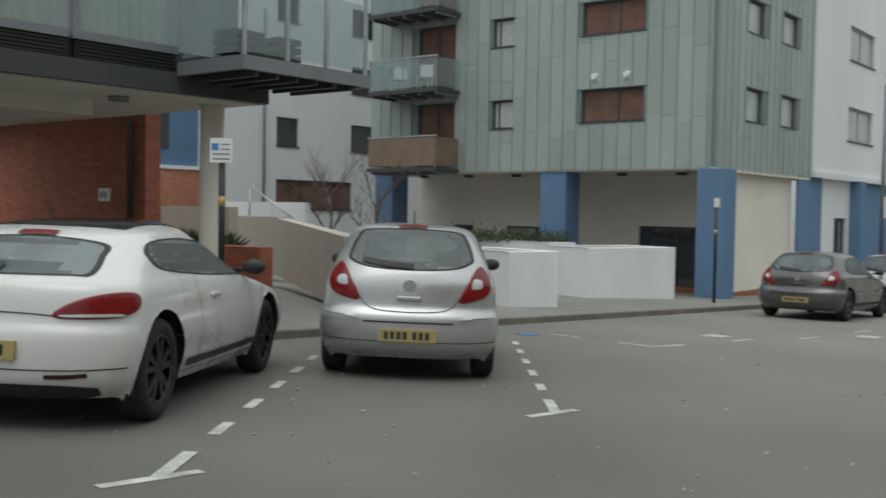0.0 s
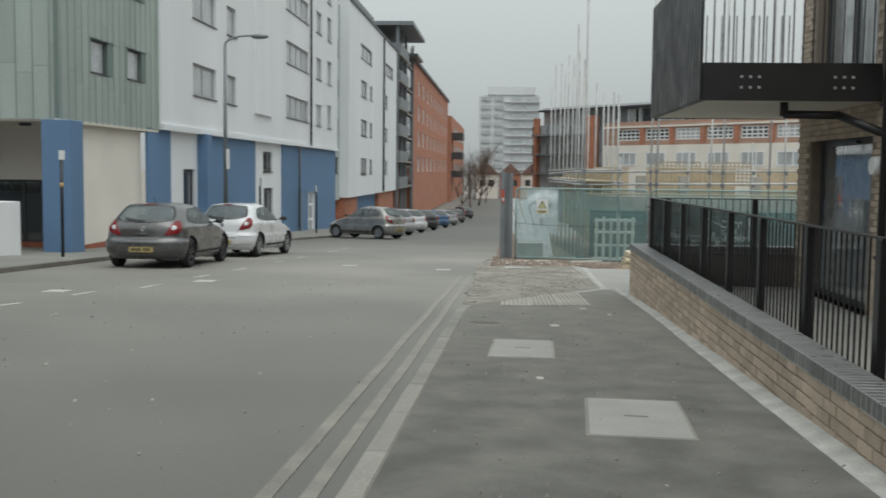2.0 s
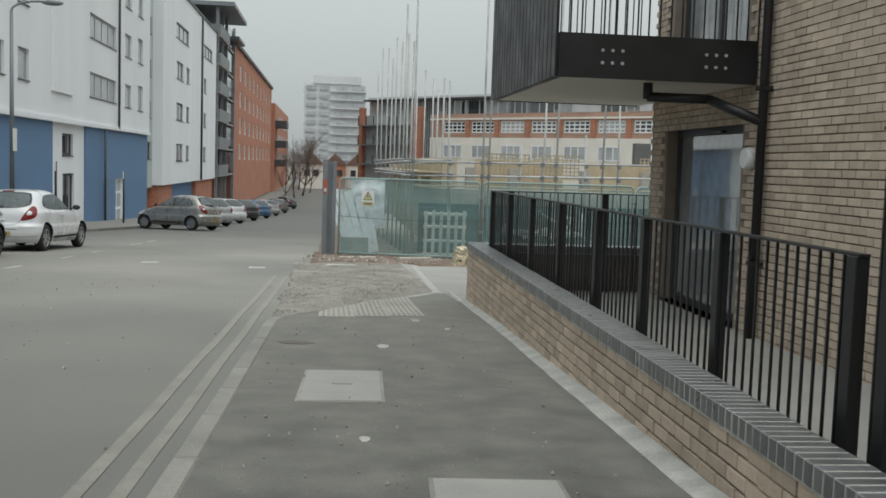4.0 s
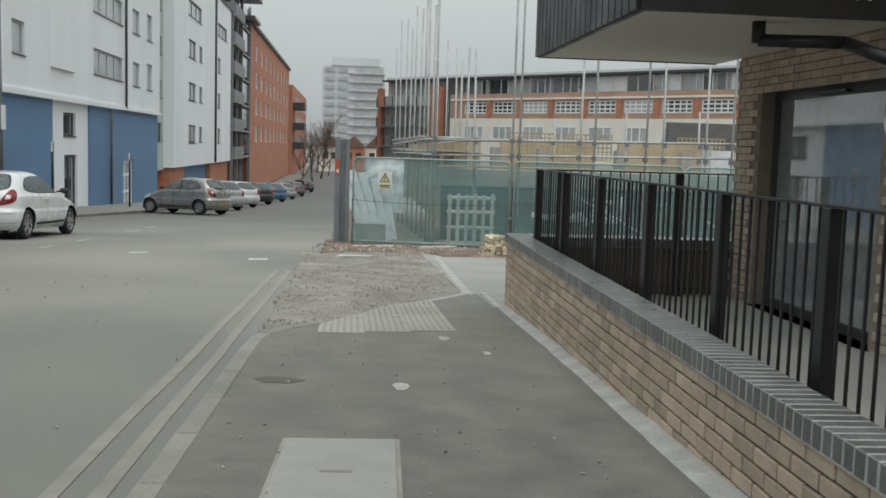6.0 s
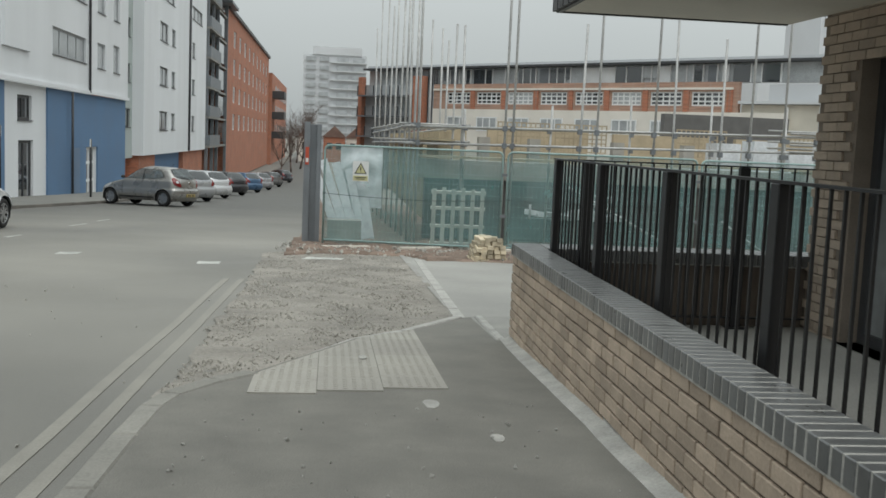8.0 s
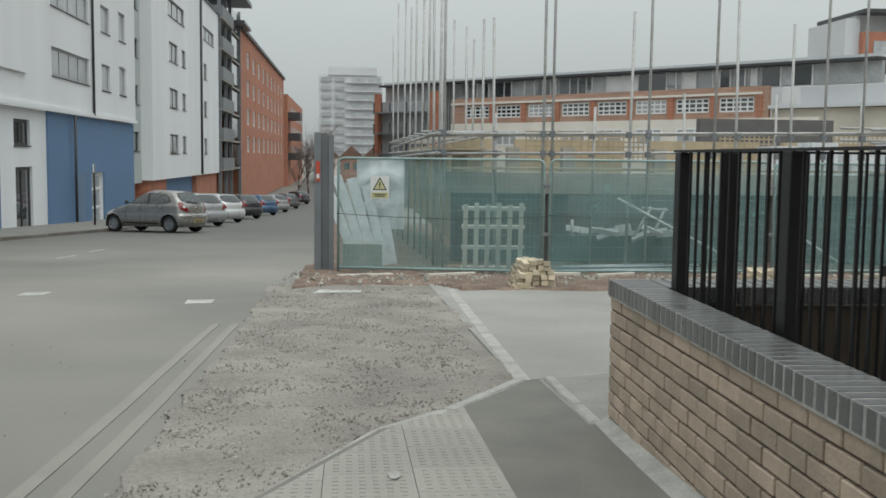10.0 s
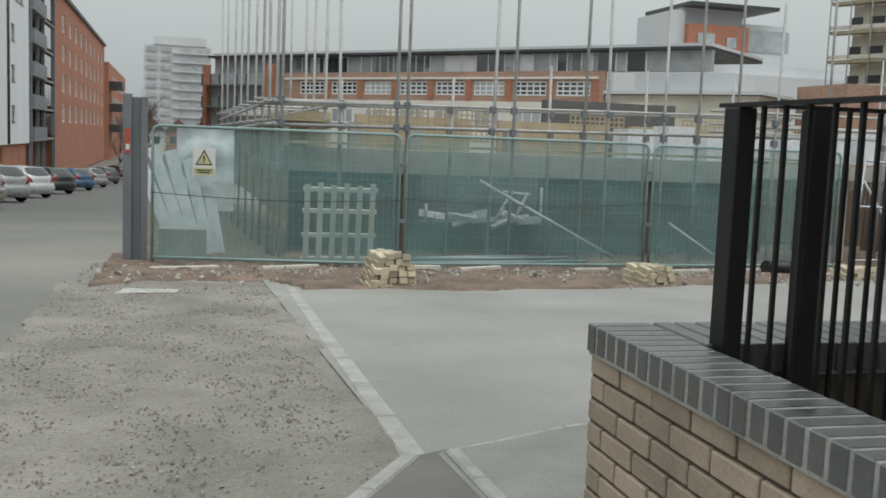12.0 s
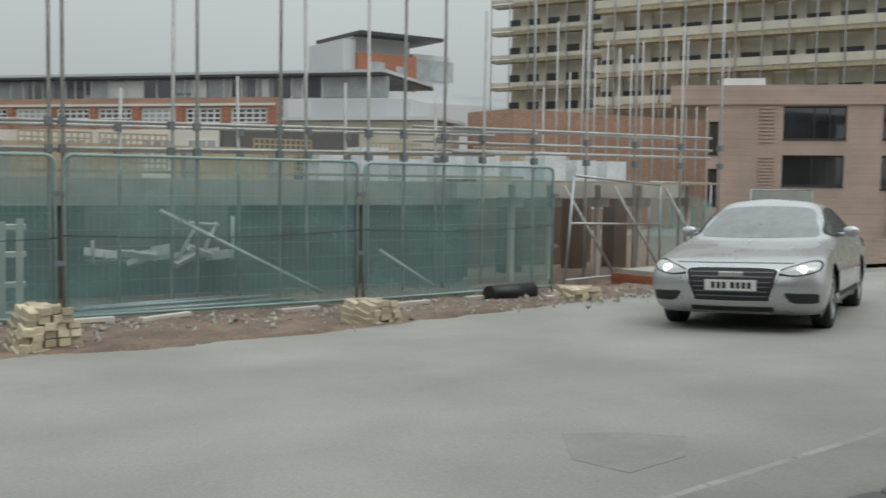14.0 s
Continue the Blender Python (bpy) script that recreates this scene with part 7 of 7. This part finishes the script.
for v in range(12):
    for u in range(10):
        bm.faces.new((g[v][u], g[v][u + 1], g[v + 1][u + 1], g[v + 1][u])).smooth = True
part("sheet", bm, M["plastic"], wrap)
boxes("bag", M["block"], wrap, (-0.9, -0.2, -0.6, -0.1, 0, 0.5))
tubes = thing("tube_stack", "scaffold tubes lying along the fence", "building material", (5.2, 27.0, ground_z(5.2, 27)))
for k in range(5):
    bm = bmesh.new()
    rod(bm, (-1.6 + 0.1 * k, 0.09 * k, 0.05 + 0.05 * (k % 2)), (1.5 - 0.3 * k, 0.09 * k + 0.05, 0.09 + 0.05 * (k % 2)), 0.026, 6)
    part("tube", bm, M["steel"], tubes)
for k in range(8):
    tim = thing("timber_offcut", "weathered timber offcut lying on the earth", "timber", (0.4 + 1.45 * k + rnd.uniform(-0.3, 0.3), 25.6 + rnd.uniform(-0.4, 0.4), ground_z(3, 25.6) + 0.07), "offcuts", turn=rnd.uniform(-25, 25))
    bevel(boxes("plank", M["timber"], tim, (-0.4, rnd.uniform(0.1, 0.6), -0.05, 0.05, -0.03, 0.02)), 0.005)
slabs = thing("slab_stack", "stack of paving slabs on red blocks", "building material", (13.6, 26.6, ground_z(13.6, 26.6)), turn=8)
boxes("slab", M["block"], slabs, (-0.7, 0.7, -0.5, 0.5, 0.22, 0.29))
boxes("base_block", M["red_brick"], slabs, (-0.8, 0.8, -0.6, 0.6, 0, 0.22))

# ---- painted marks, covers, kerbs ----
def mark(name, pts, lift, material, label, category, group=""):
    """A thin painted patch that follows the road."""
    bm = bmesh.new()
    vs = [bm.verts.new((x, y, ground_z(x, y) + lift)) for x, y in pts]
    lo = [bm.verts.new((x, y, ground_z(x, y) + lift - 0.004)) for x, y in pts]
    bm.faces.new(vs)
    for k in range(len(vs)):
        bm.faces.new((vs[k], lo[k], lo[(k + 1) % len(vs)], vs[(k + 1) % len(vs)]))
    return tagged(part(name, bm, material), label, category, group, "structure")


def stripe(x0, y0, x1, y1, w, group="bay marks", material=None, lift=0.006):
    d = Vector((x1 - x0, y1 - y0)).normalized()
    n = Vector((-d.y, d.x)) * w / 2
    mark("bay_mark", [(x0 - n.x, y0 - n.y), (x1 - n.x, y1 - n.y), (x1 + n.x, y1 + n.y), (x0 + n.x, y0 + n.y)], lift, material or M["line"], "worn white parking bay line", "road marking", group)


HX, HY = -0.611, 0.791
for sx, sy in ((-5.16, 2.86), (-4.95, 6.26)):
    stripe(sx - 0.03, sy - 0.32, sx + 0.03, sy + 0.25, 0.08)
    stripe(sx, sy, sx + HX * 0.62, sy + HY * 0.62, 0.085, lift=0.008)
    for k in range(5):
        a = 1.15 + 1.0 * k
        stripe(sx + HX * a, sy + HY * a, sx + HX * (a + 0.42), sy + HY * (a + 0.42), 0.08)
for x0, y0, x1, y1 in ((-9.05, 12.34, -8.45, 12.2), (-7.8, 12.11, -7.28, 12.04), (-7.28, 12.04, -7.13, 12.75), (-7.0, 14.0, -6.95, 14.7), (-6.55, 15.6, -6.5, 16.4), (-6.5, 18.2, -6.45, 19.0), (-6.4, 20.6, -6.35, 21.4), (-6.3, 24.0, -6.25, 24.8), (-6.25, 26.5, -6.2, 27.3), (-6.2, 31.0, -6.1, 32.2), (-6.15, 33.6, -6.1, 34.6)):
    stripe(x0 + 0.28, y0 - 0.15, x1 + 0.28, y1 - 0.15, 0.08)
for x, y in ((-7.4, 14.3), (-5.9, 17.0), (-4.2, 23.0), (-1.9, 22.0)):
    mark("surface_patch", [(x, y), (x + 0.32, y + 0.05), (x + 0.3, y + 0.5), (x - 0.03, y + 0.45)], 0.005, M["line"], "square patch of worn white paint", "road marking")
for off in (-1.50, -1.30):
    for y0, y1 in zip(steps(-20, 20, 1)[:-1], steps(-20, 20, 1)[1:]):
        e = lambda y: 0.014 * noise.noise((y * 0.7, off, 0)) + 0.012 * min(y, 20)
        mark("yellow_line", [(off - 0.04 + e(y0), y0), (off + 0.04 + e(y0), y0), (off + 0.04 + e(y1), y1), (off - 0.04 + e(y1), y1)], 0.005, M["yellow"], "faded yellow parking restriction line", "road marking", "double yellow lines")


def manhole(x0, y0, n, k, label, turn):
    z = ground_z(x0, y0) + 0.1
    m = thing("manhole_cover", label, "manhole cover", (x0, y0, z + 0.0), "footway covers", turn=turn)
    m.matrix_world = m.matrix_world @ Matrix.Rotation(-0.0403, 4, "X")
    bevel(boxes("cover", M["cover"], m, (-n / 2, n / 2, -k / 2, k / 2, -0.05, 0.009)), 0.004)
    boxes("frame", M["kerb"], m, (-n / 2 - 0.02, n / 2 + 0.02, -k / 2 - 0.02, k / 2 + 0.02, -0.05, 0.003))
    boxes("lifting_slot", M["kerbdark"], m, (-0.07, 0.07, -0.015, 0.015, 0.009, 0.011))


covers = (((-0.2, 8.5), 0.53, 1.15, "pale square concrete footway cover", -2), ((0.43, 5.55), 0.57, 1.1, "near pale square concrete footway cover", -4))
for (cx, cy), n, k, lb, tn in covers:
    manhole(cx, cy, n, k, lb, tn)


def kerb_run(name, pts, w, h, material, parent_label, lift=0.1, step=0.9):
    """A line of kerb stones, each with its own joint."""
    k = thing(name, parent_label, "kerb", kind="structure")
    for (xa, ya), (xb, yb) in zip(pts, pts[1:]):
        n = math.hypot(xb - xa, yb - ya)
        cnt = max(1, round(n / step))
        for i in range(cnt):
            fa, fb = i / cnt, (i + 1) / cnt
            ax_, ay_, bx_, by_ = xa + (xb - xa) * fa, ya + (yb - ya) * fa, xa + (xb - xa) * fb, ya + (yb - ya) * fb
            d = Vector((bx_ - ax_, by_ - ay_, ground_z(bx_, by_) - ground_z(ax_, ay_)))
            s = new("kerb_stone", kerb_mesh(round(d.length, 2), w, h, material))
            s.parent = k
            s.matrix_local = Matrix.Translation((ax_, ay_, ground_z(ax_, ay_) + lift)) @ d.to_track_quat("Y", "Z").to_matrix().to_4x4()
    return k


KERBS = {}


def kerb_mesh(n, w, h, material):
    key = (n, w, h, material.name)
    if key not in KERBS:
        bm = bmesh.new()
        box(bm, -w / 2, w / 2, 0.004, n - 0.004, -h, 0.006)
        bmesh.ops.bevel(bm, geom=[e for e in bm.edges if all(v.co.z > 0 for v in e.verts)], offset=0.012, segments=1, affect="EDGES")
        KERBS[key] = finish(bm, "kerb_stone", material)
    return KERBS[key]


kerb_run("kerb", [(kerb_x(y) - 0.07, y) for y in (-30, 0, 12, 14, 16, 18, 20, 36, 40, 44, 48, 90)], 0.14, 0.2, M["kerbdark"], "old stone kerb along the parking bays", 0.1)
kerb_run("kerb", [(-0.905 + kerb_drift(y), y) for y in (-30, 3.5, 7.5, 11.7)] + [(-0.885, 12.3), (-0.83, 12.62), (-0.63, 13.03), (-0.42, 13.3)], 0.13, 0.16, M["kerb"], "pale concrete kerb along the footway", 0.1)
kerb_run("edging", [(-0.44, 13.28), (0.27, 14.9), (0.69, 15.4), (1.3, 16.4)], 0.085, 0.14, M["haunch"], "flush concrete edging at the crossing", 0.066, 0.5)
kerb_run("edging", [(1.34, 16.4), (1.44, 20.0), (1.55, 23.8)], 0.13, 0.12, M["haunch"], "flush concrete channel across the side road", 0.022)
kerb_run("edging", [(1.4, 16.42), (1.8, 16.6), (2.25, 16.84), (2.8, 17.0), (4.23, 17.2), (5.7, 17.4), (8.0, 17.9), (20, 20.4)], 0.11, 0.14, M["haunch"], "concrete edging of the side road footway", 0.04, 0.6)
kerb_run("edging", [(1.485, 15.0), (1.5, 16.42)], 0.075, 0.14, M["haunch"], "pale concrete edging at the end of the wall", 0.076, 0.5)
EDGE = [(1.4, 16.42), (1.8, 16.6), (2.25, 16.84), (2.8, 17.0), (4.23, 17.2), (5.7, 17.4), (8.0, 17.9), (20, 20.4)]
bm = bmesh.new()
prev = None
for x in steps(1.43, 20, 0.4):
    row = []
    for k in range(5):
        y = 14.95 + (line(EDGE, x) - 14.95) * k / 4
        row.append(bm.verts.new((x, y, ground_z(x, y) + max(0.046, 0.102 - 0.012 * (y - 12.6)))))
    if prev:
        for k in range(4):
            bm.faces.new((prev[k], row[k], row[k + 1], prev[k + 1]))
    prev = row
corner = part("pavement_corner", bm, M["patch"])
structure(corner, "grey concrete footway along the end of the wall", "pavement")
# a slanting tactile crossing of blister slabs
tac = thing("tactile_paving", "pale tactile paving slabs at the crossing", "paving", kind="structure")
bm = bmesh.new()
box(bm, 0.002, 0.398, 0.002, 0.398, -0.04, 0.004)
for a in range(6):
    for b in range(6):
        box(bm, 0.04 + 0.058 * a, 0.068 + 0.058 * a, 0.04 + 0.058 * b, 0.068 + 0.058 * b, 0.004, 0.0065)
slab_me = finish(bm, "slab", M["tactile"])


def inside(x, y):
    return y < 13.3 or x > along(SLANT, y) + 0.05


for a in range(3):
    for b in range(7):
        x, y = -0.41 + 0.4 * a, 12.66 + 0.4 * b + 0.1 * a
        corners = [inside(x + u, y + v) for u in (0, 0.4) for v in (0, 0.4)]
        if not any(corners):
            continue
        me = slab_me
        if not all(corners) or y + 0.4 > 15.2:
            # cut along the slanting edge
            cut = bmesh.new()
            cut.from_mesh(slab_me)
            for (ya, xa), (yb, xb) in zip(SLANT[2:], SLANT[3:]):
                if ya < y + 0.4 and y < yb:
                    nrm = Vector((yb - ya, -(xb - xa), 0)).normalized()
                    bmesh.ops.bisect_plane(cut, geom=cut.verts[:] + cut.edges[:] + cut.faces[:], plane_co=(xa + 0.05 - x, ya - y, 0), plane_no=-nrm, clear_outer=True)
            me = finish(cut, "slab", M["tactile"])
            if len(me.polygons) < 6:
                continue
        s = new("slab", me)
        s.parent = tac
        s.matrix_local = Matrix.Translation((x, y, ground_z(x, y) + 0.1 - 0.012 * max(0, y - 12.6) + 0.004)) @ Matrix.Rotation(-0.052, 4, "X")
mark("damp_stain", [(-0.75, 10.62), (-0.66, 10.7), (-0.5, 10.66), (-0.42, 10.56), (-0.52, 10.47), (-0.68, 10.5)], 0.1035, M["stain"], "small damp brown stain on the footway", "stain")
for px_, py_, pr_ in ((0.18, 10.4, 0.055), (0.64, 12.44, 0.05), (0.9, 11.7, 0.035), (-0.1, 6.9, 0.03), (0.3, 13.9, 0.03)):
    mark("trodden_gum", [(px_ + pr_ * math.cos(q * math.tau / 9) * (1 + 0.25 * math.sin(q * 2.3)), py_ + 2.2 * pr_ * math.sin(q * math.tau / 9)) for q in range(9)], 0.104, M["haunch"], "flattened pale spot on the footway", "stain", "pale spots")

# red earth along the fence
earth = sheet("earth_bank", M["earth"], steps(-0.7, 16, 0.1), steps(23.3, 28.4, 0.1), 0.05, 0.06, edge=lambda f, y: 0)
for v in earth.data.vertices:
    front_y = line([(-0.7, 23.9), (-0.2, 24.6), (1.3, 24.7), (1.7, 23.75), (4.0, 23.5), (6.4, 23.95), (12.0, 25.4), (16, 26.5)], v.co.x)
    front_y += 0.12 * noise.noise((v.co.x * 0.8, 0, 0)) + 0.1 * noise.noise((v.co.x * 2.6, 4, 0))
    v.co.z -= 0.2 * max(0, min(1, (front_y - v.co.y) / 0.25)) + 0.02 * noise.noise((v.co.x * 9, v.co.y * 9, 1))
structure(earth, "bank of red-brown earth and rubble under the fence", "ground")
site = sheet("site_ground", M["earth"], steps(-0.6, 40, 2), steps(28.3, 60, 2), 0.02, 0.08)
structure(site, "churned red-brown earth of the building site", "ground")


def scatter(name, label, n, area, size, seed, lift, material):
    """Loose stones as one heap of small angular lumps."""
    rn = random.Random(seed)
    bm = bmesh.new()
    for _ in range(n):
        x, y = area(rn)
        s = size * rn.uniform(0.3, 1.0) ** 2 + 0.006
        m = Matrix.Translation((x, y, ground_z(x, y) + lift + s * 0.2)) @ Euler((rn.uniform(0, 6), rn.uniform(0, 6), rn.uniform(0, 6))).to_matrix().to_4x4() @ Matrix.Diagonal((s, s * rn.uniform(0.5, 1), s * rn.uniform(0.3, 0.7), 1))
        vs = [bm.verts.new(m @ Vector(p)) for p in ((1, 0, 0.2), (-0.9, 0.2, 0), (0.1, 1, -0.2), (0, -0.9, 0.1), (0.2, 0.1, 1), (-0.1, 0, -1))]
        for f in ((0, 2, 4), (2, 1, 4), (1, 3, 4), (3, 0, 4), (2, 0, 5), (1, 2, 5), (3, 1, 5), (0, 3, 5)):
            bm.faces.new([vs[k] for k in f])
    ob = part(name, bm, material)
    return tagged(ob, label, "stones", kind="stuff")


def in_apron(rn):
    y = 12.6 + 12 * rn.random() ** 1.3
    x = rn.uniform(-0.95, 1.2)
    while y < 13.2 + (x + 0.5) * 1.7 or (x > 1.15 + 0.02 * (y - 16)):
        y, x = 12.6 + 12 * rn.random() ** 1.2, rn.uniform(-0.95, 1.2)
    return x + 0.12 * noise.noise((y * 1.5, 0, 0)), y


scatter("gravel", "loose grey gravel on the rough road edge", 10000, in_apron, 0.0115, 11, 0.013, M["gritstone"])
scatter("rubble", "broken brick and stone along the fence foot", 1400, lambda rn: (rn.uniform(-0.9, 14), rn.gauss(25.4, 0.6)), 0.05, 12, 0.05, M["stone"])
scatter("grit", "scattered pale grit and litter on asphalt", 260, lambda rn: (rn.uniform(-9, -1.2), 3 + 16 * rn.random()), 0.018, 13, 0.1 * 0 + 0.004, M["stone"])
scatter("grit", "pale chips lying on the footway", 260, lambda rn: (rn.uniform(-0.8, 1.3), rn.uniform(2, 12.5)), 0.012, 14, 0.102, M["cover"])
# patched slab in the side road
mark("road_patch", [(4.44, 18.49), (4.72, 18.35), (4.97, 18.04), (4.61, 17.72), (4.15, 17.64), (4.10, 18.00)], 0.0225, M["patch"], "rough patch in the concrete road", "road marking")
mark("litter", [(-9.0, 11.6), (-8.75, 11.62), (-8.7, 11.78), (-8.95, 11.8)], 0.008, M["signblue"], "flattened blue litter by the kerb", "litter")
mark("white_powder", [(-0.4, 23.2), (0.25, 23.3), (0.3, 23.6), (-0.3, 23.7)], 0.022, M["line"], "spilt white powder on the gravel", "litter")

# ---- bricks of the low wall ----
def brick_mesh(n, d, h, material, name="brick"):
    bm = bmesh.new()
    box(bm, -d, d, 0.0065, n - 0.0065, 0.006, h - 0.006)
    bmesh.ops.bevel(bm, geom=bm.edges[:], offset=0.004, segments=1, affect="EDGES")
    return finish(bm, name, material)


full = brick_mesh(0.225, 0.012, 0.075, M["buff"])
half_b = brick_mesh(0.112, 0.012, 0.075, M["buff"])
rnd = random.Random(9)
near_bricks, rest = [], []
for c in range(11):
    y = 14.99
    first = c % 2
    while y > 0.5:
        n = 0.112 if first else 0.225
        first = False
        y -= n
        z = wall_top(y) - 0.09 - 0.075 * (c + 1)
        if z > ground_z(1.55, y) + 0.03:
            near_bricks.append((y, z, n))
near_bricks.sort(key=lambda b: abs(b[0] - 10.5))
for k, (y, z, n) in enumerate(near_bricks):
    if k < 300:
        b = new("brick", full if n > 0.2 else half_b)
        b.parent = lowwall
        b.matrix_local = Matrix.Translation((1.556 + rnd.uniform(-0.0025, 0.0025), y, z))
    else:
        rest.append((y, z, n))
bm = bmesh.new()
for y, z, n in rest:
    e = rnd.uniform(-0.0025, 0.0025)
    box(bm, 1.544 + e, 1.565, y + 0.005, y + n - 0.005, z + 0.005, z + 0.07)
tagged(part("brick_run", bm, M["buff_stuff"], lowwall), kind="stuff")
# the wall's end face
endb = brick_mesh(0.215, 0.012, 0.075, M["buff"])
for c in range(9):
    for k in range(12):
        b = new("brick", endb)
        b.parent = lowwall
        b.matrix_local = Matrix.Translation((1.545 + 0.2275 * k + (0.11 if c % 2 else 0) + 0.225, 14.994, wall_top(15) - 0.09 - 0.075 * (c + 1))) @ Matrix.Rotation(radians(90), 4, "Z")
# coping bricks on edge, laid across the wall
bm = bmesh.new()
box(bm, 0, 0.215, 0.0068, 0.0682, 0, 0.09)
bmesh.ops.bevel(bm, geom=bm.edges[:], offset=0.004, segments=1, affect="EDGES")
cope = finish(bm, "coping_brick", M["bluebrick"])
bm = bmesh.new()
box(bm, 0, 0.36, 0.0068, 0.0682, 0, 0.09)
bmesh.ops.bevel(bm, geom=bm.edges[:], offset=0.004, segments=1, affect="EDGES")
cope_long = finish(bm, "coping_brick", M["bluebrick"])
y = 15.0
while y > 1.0:
    y -= 0.075
    b = new("coping_brick", cope)
    b.parent = lowwall
    b.matrix_local = Matrix.Translation((1.531 + rnd.uniform(-0.002, 0.002), y, wall_top(y) - 0.0875))
bm = bmesh.new()
y = 1.0
while y > -6:
    y -= 0.075
    box(bm, 1.535, 1.75, y + 0.005, y + 0.07, wall_top(y) - 0.088, wall_top(y))
tagged(part("coping_run", bm, M["bluebrick"], lowwall), kind="stuff")
bm = bmesh.new()
for a, b in zip(steps(1, 14.98, 0.2)[:-1], steps(1, 14.98, 0.2)[1:]):
    box(bm, 1.5335, 1.742, a, b, wall_top(a) - 0.096, wall_top(a) + 0.0005)
box(bm, 1.75, 8.6, 14.66, 14.99, wall_top(15) - 0.1, wall_top(15) - 0.005)
bmesh.ops.remove_doubles(bm, verts=bm.verts, dist=1e-5)
part("coping_bed", bm, M["haunch"], lowwall)
for k in range(90):
    b = new("coping_brick", cope_long)
    b.parent = lowwall
    b.matrix_local = Matrix.Translation((1.755 + 0.075 * (k + 1), 14.64, wall_top(15) - 0.0875)) @ Matrix.Rotation(radians(90), 4, "Z")

# ---- bricks of the new flats ----
bm_rest = bmesh.new()
face_bricks = []
for c in range(92):
    z = -0.55 + 0.075 * c
    y = 14.65 - (0.1125 if c % 2 else 0.0)
    while y > 1.0:
        y0, y1 = y - 0.215, y - 0.0
        y -= 0.225
        if not any(o[0] - 0.02 < y1 and y0 < o[1] + 0.02 and o[2] - 0.03 < z + 0.04 < o[3] + 0.02 for o in ob_):
            face_bricks.append((y0, z))
face_bricks.sort(key=lambda q: abs(q[0] - 10.3) + abs(q[1] - 1.0))
fbm = brick_mesh(0.225, 0.012, 0.075, M["buff_face"])
for k, (y0, z) in enumerate(face_bricks):
    e = rnd.uniform(-0.003, 0.003)
    if k < 300:
        b = new("brick", fbm)
        b.parent = newflats
        b.location = (XB + 0.012 + e, y0 - 0.005, z)
    else:
        box(bm_rest, XB + e, XB + 0.022, y0, y0 + 0.215, z + 0.005, z + 0.07)
tagged(part("brick_run", bm_rest, M["buff_face_run"], newflats), kind="stuff")

# ---- cladding panels of the green block ----
def panels(axis, at, u0, u1, z0, z1, holes, width, out, seed):
    rn = random.Random(seed)
    u = u0
    while u < u1 - 0.05:
        w = min(width, u1 - u)
        z = z0 - rn.uniform(0, 1.6)
        while z < z1:
            h = rn.choice((1.5, 1.9, 2.4))
            a, b = max(z, z0), min(z + h, z1)
            z += h
            if b - a < 0.1:
                continue
            cuts = [(a, b)]
            for o in holes:
                if o[0] < u + w - 0.02 and u + 0.02 < o[1]:
                    nxt = []
                    for p, q in cuts:
                        if o[3] <= p or o[2] >= q:
                            nxt.append((p, q))
                        else:
                            if o[2] > p + 0.05:
                                nxt.append((p, o[2] - 0.03))
                            if o[3] < q - 0.05:
                                nxt.append((o[3] + 0.02, q))
                    cuts = nxt
            for p, q in cuts:
                bm = bmesh.new()
                us = [(u + 0.004, u + w - 0.004)]
                for o in holes:
                    if o[2] < (p + q) / 2 < o[3]:
                        us = [(s, min(e, o[0])) for s, e in us if s < o[0]] + [(max(s, o[1]), e) for s, e in us if e > o[1]]
                for s, e in us:
                    if e - s > 0.02:
                        bar(bm, axis, at, at + out * 0.025, s, e, p + 0.004, q - 0.004)
                        bar(bm, axis, at + out * 0.025, at + out * 0.05, e - 0.02, e, p + 0.004, q - 0.004)
                if bm.verts:
                    part("cladding_panel", bm, M["copper"], flats)
                else:
                    bm.free()
        u += w


panels("y", YG + 0.028, -24.35, XF, 2.46, 10.5, front + doors_f, 0.45, -1, 1)
panels("x", XF - 0.028, YG, 33.0, 2.46, 14.5, side_w, 0.45, 1, 2)
